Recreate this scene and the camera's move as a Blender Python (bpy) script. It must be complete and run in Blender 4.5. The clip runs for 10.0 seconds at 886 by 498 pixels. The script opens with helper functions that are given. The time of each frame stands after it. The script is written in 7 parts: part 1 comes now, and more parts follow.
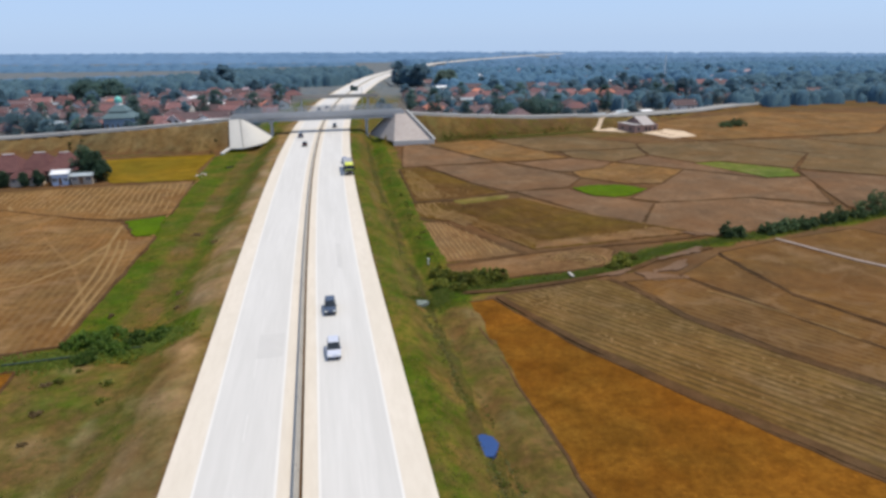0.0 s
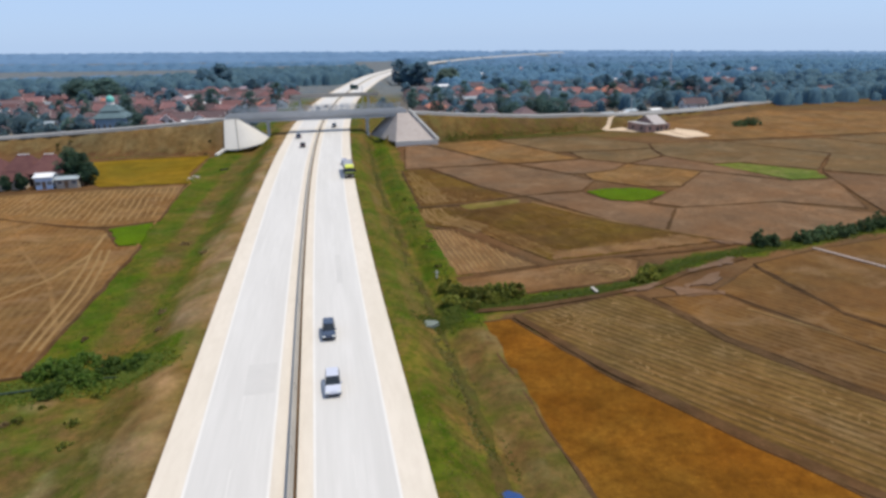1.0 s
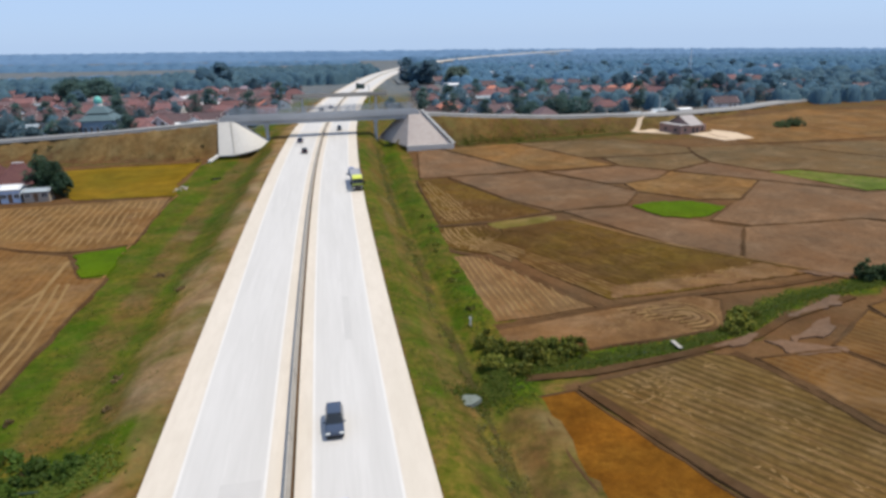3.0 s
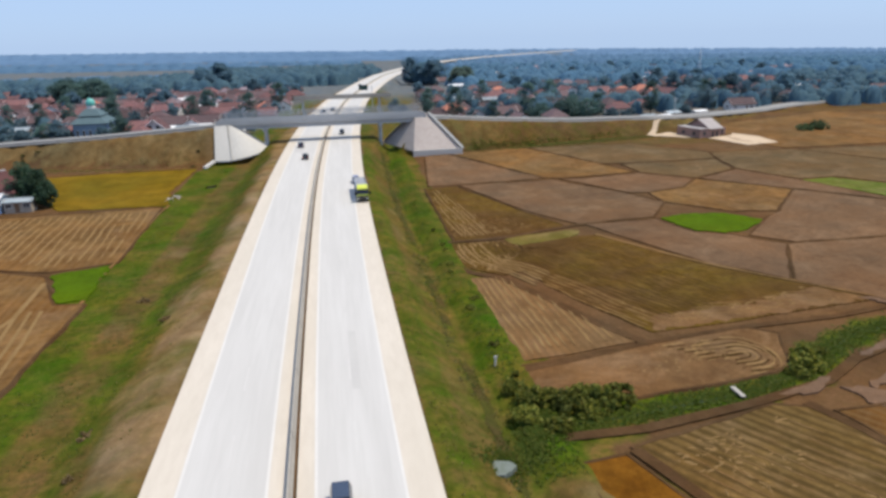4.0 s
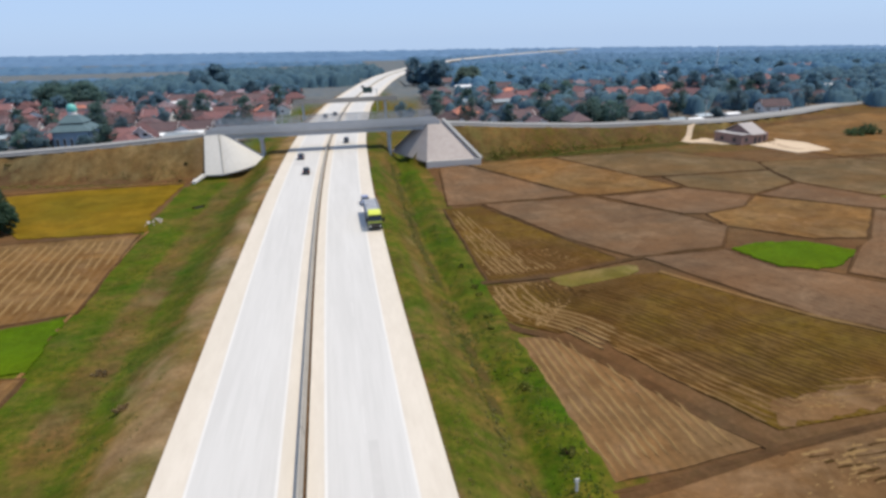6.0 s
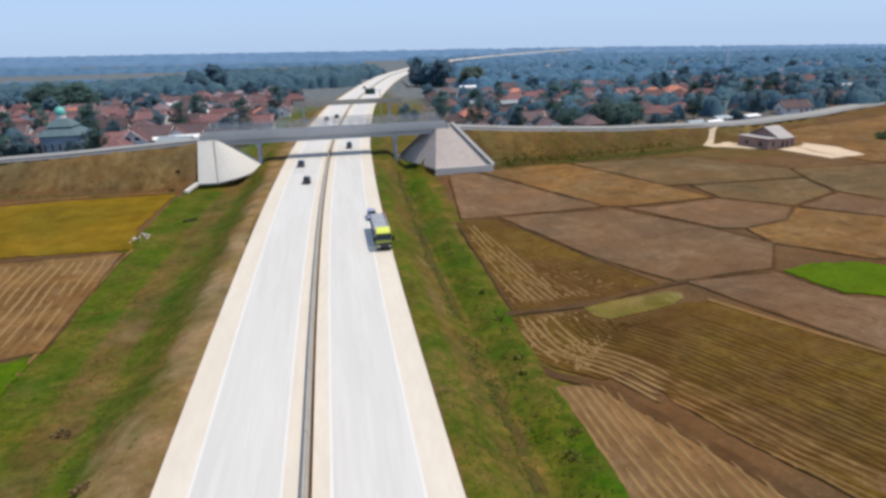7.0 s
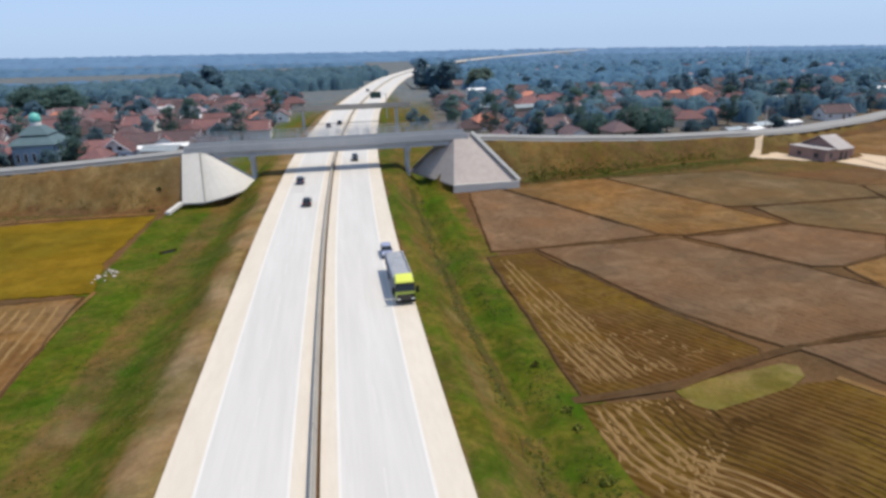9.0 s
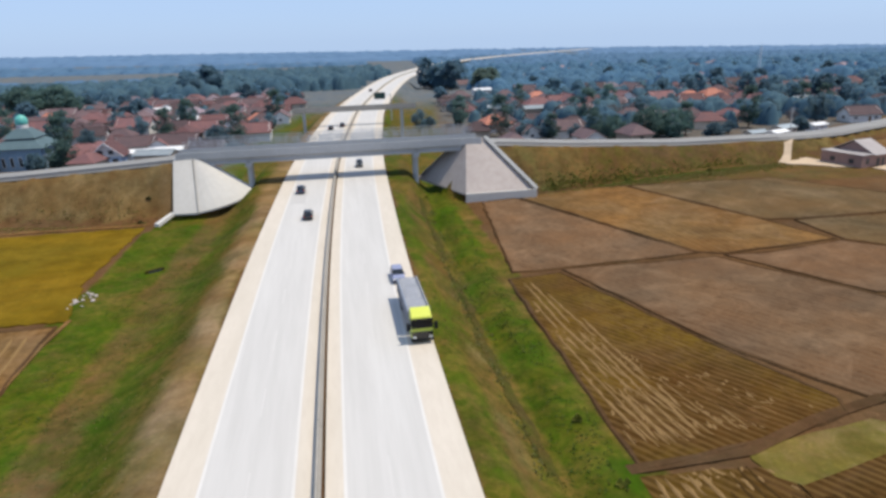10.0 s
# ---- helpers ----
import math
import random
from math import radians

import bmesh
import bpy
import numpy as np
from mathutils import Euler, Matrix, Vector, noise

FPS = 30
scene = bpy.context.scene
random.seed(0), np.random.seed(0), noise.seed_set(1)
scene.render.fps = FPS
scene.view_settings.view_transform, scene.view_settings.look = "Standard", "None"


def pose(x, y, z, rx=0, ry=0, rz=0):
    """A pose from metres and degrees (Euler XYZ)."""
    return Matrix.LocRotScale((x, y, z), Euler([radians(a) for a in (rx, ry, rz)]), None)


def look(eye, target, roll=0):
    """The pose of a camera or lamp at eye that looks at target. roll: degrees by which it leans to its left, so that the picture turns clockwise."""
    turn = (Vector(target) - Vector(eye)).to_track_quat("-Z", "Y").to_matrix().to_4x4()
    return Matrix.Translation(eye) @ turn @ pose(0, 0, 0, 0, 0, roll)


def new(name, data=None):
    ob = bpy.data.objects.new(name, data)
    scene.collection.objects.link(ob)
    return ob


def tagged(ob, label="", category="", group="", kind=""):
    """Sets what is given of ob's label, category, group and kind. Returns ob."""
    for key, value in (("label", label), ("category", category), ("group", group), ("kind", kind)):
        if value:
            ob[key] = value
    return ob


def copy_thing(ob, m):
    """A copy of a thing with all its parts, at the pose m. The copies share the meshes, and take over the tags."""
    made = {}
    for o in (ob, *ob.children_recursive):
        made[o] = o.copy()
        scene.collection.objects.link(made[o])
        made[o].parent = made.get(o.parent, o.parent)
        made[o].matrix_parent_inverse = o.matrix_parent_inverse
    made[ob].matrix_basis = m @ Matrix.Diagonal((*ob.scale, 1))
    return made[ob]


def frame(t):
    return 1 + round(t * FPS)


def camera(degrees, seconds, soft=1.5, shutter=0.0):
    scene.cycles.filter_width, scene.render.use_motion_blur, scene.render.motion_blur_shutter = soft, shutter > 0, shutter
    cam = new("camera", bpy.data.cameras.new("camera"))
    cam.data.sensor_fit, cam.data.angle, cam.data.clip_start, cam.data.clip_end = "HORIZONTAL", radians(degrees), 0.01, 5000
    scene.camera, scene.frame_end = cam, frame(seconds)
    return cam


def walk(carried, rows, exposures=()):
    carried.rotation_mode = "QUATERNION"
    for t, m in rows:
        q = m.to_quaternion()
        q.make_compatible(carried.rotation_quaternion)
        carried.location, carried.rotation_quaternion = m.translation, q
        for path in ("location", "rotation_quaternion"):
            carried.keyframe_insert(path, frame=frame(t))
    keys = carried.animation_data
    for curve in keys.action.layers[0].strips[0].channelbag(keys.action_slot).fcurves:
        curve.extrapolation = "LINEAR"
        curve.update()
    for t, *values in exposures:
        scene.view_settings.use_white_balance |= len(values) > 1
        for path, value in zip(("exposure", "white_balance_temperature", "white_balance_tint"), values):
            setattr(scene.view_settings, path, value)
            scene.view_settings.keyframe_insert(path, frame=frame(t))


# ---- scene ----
cam = camera(68.5, 10.0, soft=3.1)
PATH = [
    (0, (0.033, -0.059, 40.95), (0.363, 1.816, 40.337), -1.0),
    (0.5, (0.155, 5.351, 40.43), (0.486, 7.226, 39.815), -1.1),
    (1, (0.318, 10.972, 39.762), (0.648, 12.847, 39.147), -1.1),
    (1.5, (0.459, 17.263, 39.057), (0.784, 19.138, 38.441), -1.2),
    (2, (0.5, 23.628, 38.483), (0.82, 25.503, 37.866), -1.2),
    (2.5, (0.543, 29.626, 38.148), (0.861, 31.502, 37.531), -1.3),
    (4, (0.236, 47.91, 37.659), (0.548, 49.787, 37.043), -1.4),
    (4.5, (0.079, 54.293, 37.593), (0.39, 56.17, 36.976), -1.4),
    (5, (-0.182, 60.503, 37.5), (0.131, 62.38, 36.884), -1.5),
    (5.5, (-0.405, 65.908, 37.396), (-0.093, 67.785, 36.779), -1.6),
    (7, (-1.015, 85.297, 36.946), (-0.706, 87.174, 36.329), -1.8),
    (7.5, (-1.2, 91.337, 36.799), (-0.891, 93.214, 36.181), -1.8),
    (8, (-1.377, 97.434, 36.663), (-1.065, 99.311, 36.047), -1.9),
    (8.5, (-1.512, 103.393, 36.499), (-1.201, 105.27, 35.882), -1.8),
    (9, (-1.659, 109.506, 36.359), (-1.35, 111.384, 35.745), -1.8),
    (9.5, (-1.802, 115.069, 36.221), (-1.493, 116.946, 35.606), -1.8),
    (10, (-1.932, 121.681, 36.092), (-1.627, 123.559, 35.476), -1.8),
]
walk(cam, [(t, look(eye, target, roll)) for t, eye, target, roll in PATH])

# ---- light ----
SUN_EL, SUN_AZ = 66.0, 99.0          # degrees; azimuth from +y towards +x
sky_world = bpy.data.worlds.new("sky")
scene.world = sky_world
sky_world.use_nodes = True
_nt = sky_world.node_tree
_sky = _nt.nodes.new("ShaderNodeTexSky")
_sky.sky_type = "NISHITA"
_sky.sun_disc = False
_sky.sun_elevation, _sky.sun_rotation = radians(SUN_EL), radians(SUN_AZ)
_sky.altitude, _sky.air_density, _sky.dust_density, _sky.ozone_density = 0, 1.0, 0.6, 3.0
_bg = _nt.nodes["Background"]
_bg.inputs["Strength"].default_value = 0.15
_tint = _nt.nodes.new("ShaderNodeMix")          # humid blue air
_tint.data_type, _tint.blend_type = "RGBA", "MULTIPLY"
_tint.inputs[0].default_value = 1.0
_tint.inputs[7].default_value = (0.47, 0.60, 0.90, 1)
_nt.links.new(_sky.outputs[0], _tint.inputs[6])
_haze = _nt.nodes.new("ShaderNodeMix")          # the milky, even part of the sky
_haze.data_type = "RGBA"
_haze.inputs[0].default_value = 0.84
_haze.inputs[7].default_value = (2.0, 2.66, 3.75, 1)
_nt.links.new(_tint.outputs[2], _haze.inputs[6])
_nt.links.new(_haze.outputs[2], _bg.inputs["Color"])
sun = new("sun", bpy.data.lights.new("sun", "SUN"))
sun.data.energy, sun.data.angle, sun.data.color = 2.9, radians(0.9), (1.0, 0.90, 0.73)
_d = Vector((math.sin(radians(SUN_AZ)) * math.cos(radians(SUN_EL)), math.cos(radians(SUN_AZ)) * math.cos(radians(SUN_EL)), math.sin(radians(SUN_EL))))
sun.matrix_world = look(_d * 300, (0, 0, 0))
scene.view_settings.exposure = 0.65


# ---- materials ----
def surf(name, cols, scales=(0.12, 1.6), rough=0.9, bump=0.3, bump_scale=6.0, rows=None, contrast=0.5, random_value=0.0, metallic=0.0, spec=0.3, zone=None, stretch=1.0):
    """Two-scale procedural surface. cols: three colours, broad patches between the first two, grain with the third.
    rows: (degrees, metres apart, strength, colour) adds drill rows. zone: name of a colour attribute that mixes further colours."""
    m = bpy.data.materials.new(name)
    m.use_nodes = True
    t = m.node_tree
    n, l = t.nodes, t.links
    b = n["Principled BSDF"]
    b.inputs["Roughness"].default_value, b.inputs["Metallic"].default_value = rough, metallic
    b.inputs["Specular IOR Level"].default_value = 0.03 if rough >= 0.9 else spec
    g = n.new("ShaderNodeNewGeometry")

    def noise_at(s, detail, rough_=0.6):
        q = n.new("ShaderNodeTexNoise")
        q.inputs["Scale"].default_value, q.inputs["Detail"].default_value, q.inputs["Roughness"].default_value = s, detail, rough_
        if stretch != 1.0:
            mp = n.new("ShaderNodeMapping")
            mp.inputs["Scale"].default_value = (1, stretch, 1)
            l.new(g.outputs["Position"], mp.inputs["Vector"])
            l.new(mp.outputs[0], q.inputs["Vector"])
        else:
            l.new(g.outputs["Position"], q.inputs["Vector"])
        return q

    def spread(sock, lo, hi):
        r = n.new("ShaderNodeMapRange")
        r.inputs["From Min"].default_value, r.inputs["From Max"].default_value = lo, hi
        l.new(sock, r.inputs["Value"])
        return r.outputs["Result"]

    def mix(f, a, c, mode="MIX"):
        q = n.new("ShaderNodeMix")
        q.data_type, q.blend_type = "RGBA", mode
        for k, v in (("Factor", f), ("A", a), ("B", c)):
            s = [i for i in q.inputs if i.name == k and (i.type == "RGBA" if k != "Factor" else i.type == "VALUE")][0]
            if isinstance(v, (int, float)):
                s.default_value = v
            elif isinstance(v, tuple):
                s.default_value = (*v[:3], 1)
            else:
                l.new(v, s)
        return [o for o in q.outputs if o.type == "RGBA"][0]

    broad = spread(noise_at(scales[0], 4).outputs["Fac"], 0.5 - 0.2 * (1.2 - contrast), 0.5 + 0.2 * (1.2 - contrast))
    grain = spread(noise_at(scales[1], 6, 0.7).outputs["Fac"], 0.42, 0.68)
    col = mix(broad, cols[0], cols[1])
    q = n.new("ShaderNodeMath")
    q.operation = "MULTIPLY"
    l.new(grain, q.inputs[0])
    q.inputs[1].default_value = contrast
    col = mix(q.outputs[0], col, cols[2])
    if zone:
        a = n.new("ShaderNodeAttribute")
        a.attribute_name = "zone"
        sep = n.new("ShaderNodeSeparateColor")
        l.new(a.outputs["Color"], sep.inputs[0])
        wob = noise_at(0.3, 5, 0.7).outputs["Fac"]
        patch = spread(noise_at(0.13, 5, 0.65).outputs["Fac"], 0.36, 0.64)
        for src, (c1, c2) in zip((sep.outputs["Red"], sep.outputs["Green"], sep.outputs["Blue"], a.outputs["Alpha"]), zone):
            ad = n.new("ShaderNodeMath")
            ad.operation = "ADD"
            l.new(src, ad.inputs[0])
            l.new(wob, ad.inputs[1])
            f = spread(ad.outputs[0], 0.7, 1.25)
            col = mix(f, col, mix(grain, mix(patch, c1, c2), tuple(0.75 * v for v in c1)))
    if rough >= 0.95:
        blot = spread(noise_at(0.2, 6, 0.72).outputs["Fac"], 0.42, 0.62)
        q5 = n.new("ShaderNodeMath")
        q5.operation = "MULTIPLY"
        l.new(blot, q5.inputs[0])
        q5.inputs[1].default_value = 0.68
        col = mix(q5.outputs[0], col, (0.62, 0.58, 0.55), "MULTIPLY")
        drift = spread(noise_at(0.055, 4, 0.6).outputs["Fac"], 0.36, 0.64)
        col = mix(drift, mix(1.0, col, (1.16, 0.98, 0.80), "MULTIPLY"), mix(1.0, col, (0.88, 0.88, 0.87), "MULTIPLY"))
        fleck = spread(noise_at(1.9, 4, 0.75).outputs["Fac"], 0.52, 0.72)
        q6 = n.new("ShaderNodeMath")
        q6.operation = "MULTIPLY"
        l.new(fleck, q6.inputs[0])
        q6.inputs[1].default_value = 0.5
        col = mix(q6.outputs[0], col, mix(1.0, col, (1.75, 1.7, 1.65), "MULTIPLY"))
    if name.startswith("field_") and "rice" not in name:          # scuffed straw and dry crust in drifting streaks
        sq = noise_at(0.11, 8, 0.72)
        sq.inputs["Distortion"].default_value = 1.2
        q7 = n.new("ShaderNodeMath")
        q7.operation = "MULTIPLY"
        l.new(spread(sq.outputs["Fac"], 0.50, 0.68), q7.inputs[0])
        q7.inputs[1].default_value = 0.25 if "olive" in name or "ochre" in name else 0.7
        col = mix(q7.outputs[0], col, mix(0.6, mix(1.0, col, (1.7, 1.7, 1.75), "MULTIPLY"), (0.19, 0.125, 0.075)))
    if rows:
        ang, gap, strength, rc = rows
        sp = n.new("ShaderNodeSeparateXYZ")
        l.new(g.outputs["Position"], sp.inputs[0])
        d = n.new("ShaderNodeVectorMath")
        d.operation = "DOT_PRODUCT"
        l.new(g.outputs["Position"], d.inputs[0])
        d.inputs[1].default_value = (math.cos(radians(ang)) / gap, math.sin(radians(ang)) / gap, 0)
        wv = n.new("ShaderNodeMath")
        wv.operation = "MULTIPLY_ADD"
        l.new(noise_at(0.25, 3).outputs["Fac"], wv.inputs[0])
        wv.inputs[1].default_value = 0.4
        l.new(d.outputs["Value"], wv.inputs[2])
        sn = n.new("ShaderNodeMath")
        sn.operation = "PINGPONG"
        sn.inputs[1].default_value = 0.5
        l.new(wv.outputs[0], sn.inputs[0])
        f = spread(sn.outputs[0], 0.12, 0.42)
        q2 = n.new("ShaderNodeMath")
        q2.operation = "MULTIPLY"
        l.new(f, q2.inputs[0])
        br = spread(noise_at(0.35, 5, 0.7).outputs["Fac"], 0.2, 0.55)
        q3 = n.new("ShaderNodeMath")
        q3.operation = "MULTIPLY"
        l.new(br, q3.inputs[0])
        q3.inputs[1].default_value = strength
        l.new(q3.outputs[0], q2.inputs[1])
        col = mix(q2.outputs[0], col, rc)
    if random_value:
        oi = n.new("ShaderNodeObjectInfo")
        hs = n.new("ShaderNodeHueSaturation")
        l.new(spread(oi.outputs["Random"], 0, 1), hs.inputs["Value"])
        rr = hs.inputs["Value"].links[0].from_node
        rr.inputs["To Min"].default_value, rr.inputs["To Max"].default_value = 1 - random_value, 1 + random_value
        l.new(col, hs.inputs["Color"])
        col = hs.outputs["Color"]
    l.new(col, b.inputs["Base Color"])
    if bump:
        bp = n.new("ShaderNodeBump")
        bp.inputs["Strength"].default_value, bp.inputs["Distance"].default_value = bump, 0.15
        l.new(noise_at(bump_scale, 5, 0.7).outputs["Fac"], bp.inputs["Height"])
        l.new(bp.outputs[0], b.inputs["Normal"])
    return m


def foliage(name, dark, light, dry=None, even=0.0):
    """Leaves: colour varies by leaf cluster and by plant."""
    m = bpy.data.materials.new(name)
    m.use_nodes = True
    t = m.node_tree
    n, l = t.nodes, t.links
    b = n["Principled BSDF"]
    b.inputs["Roughness"].default_value = 0.65
    b.inputs["Specular IOR Level"].default_value = 0.25
    g = n.new("ShaderNodeNewGeometry")
    r = n.new("ShaderNodeValToRGB")
    r.color_ramp.elements[0].color, r.color_ramp.elements[1].color = (*dark, 1), (*light, 1)
    if dry:
        e = r.color_ramp.elements.new(0.96)
        e.color = (*light, 1)
        r.color_ramp.elements[-1].color = (*dry, 1)
    l.new(g.outputs["Random Per Island"], r.inputs[0])
    oi = n.new("ShaderNodeObjectInfo")
    mr = n.new("ShaderNodeMapRange")
    mr.inputs["To Min"].default_value, mr.inputs["To Max"].default_value = 0.7, 1.3
    l.new(oi.outputs["Random"], mr.inputs["Value"])
    hs = n.new("ShaderNodeHueSaturation")
    l.new(mr.outputs[0], hs.inputs["Value"])
    l.new(r.outputs[0], hs.inputs["Color"])
    l.new(hs.outputs[0], b.inputs["Base Color"])
    if even:                       # many small leaves in one clump shade softly, as one rounded mass
        vm = n.new("ShaderNodeMix")
        vm.data_type = "VECTOR"
        vm.inputs[0].default_value = even
        l.new(g.outputs["Normal"], vm.inputs[4])
        vm.inputs[5].default_value = (0.25, -0.35, 0.9)
        nv = n.new("ShaderNodeVectorMath")
        nv.operation = "NORMALIZE"
        l.new(vm.outputs[1], nv.inputs[0])
        l.new(nv.outputs[0], b.inputs["Normal"])
    tl = n.new("ShaderNodeBsdfTranslucent")
    l.new(hs.outputs[0], tl.inputs["Color"])
    ms = n.new("ShaderNodeMixShader")
    ms.inputs[0].default_value = 0.42 if not even else 0.5
    l.new(b.outputs[0], ms.inputs[1])
    l.new(tl.outputs[0], ms.inputs[2])
    l.new(ms.outputs[0], n["Material Output"].inputs["Surface"])
    return m


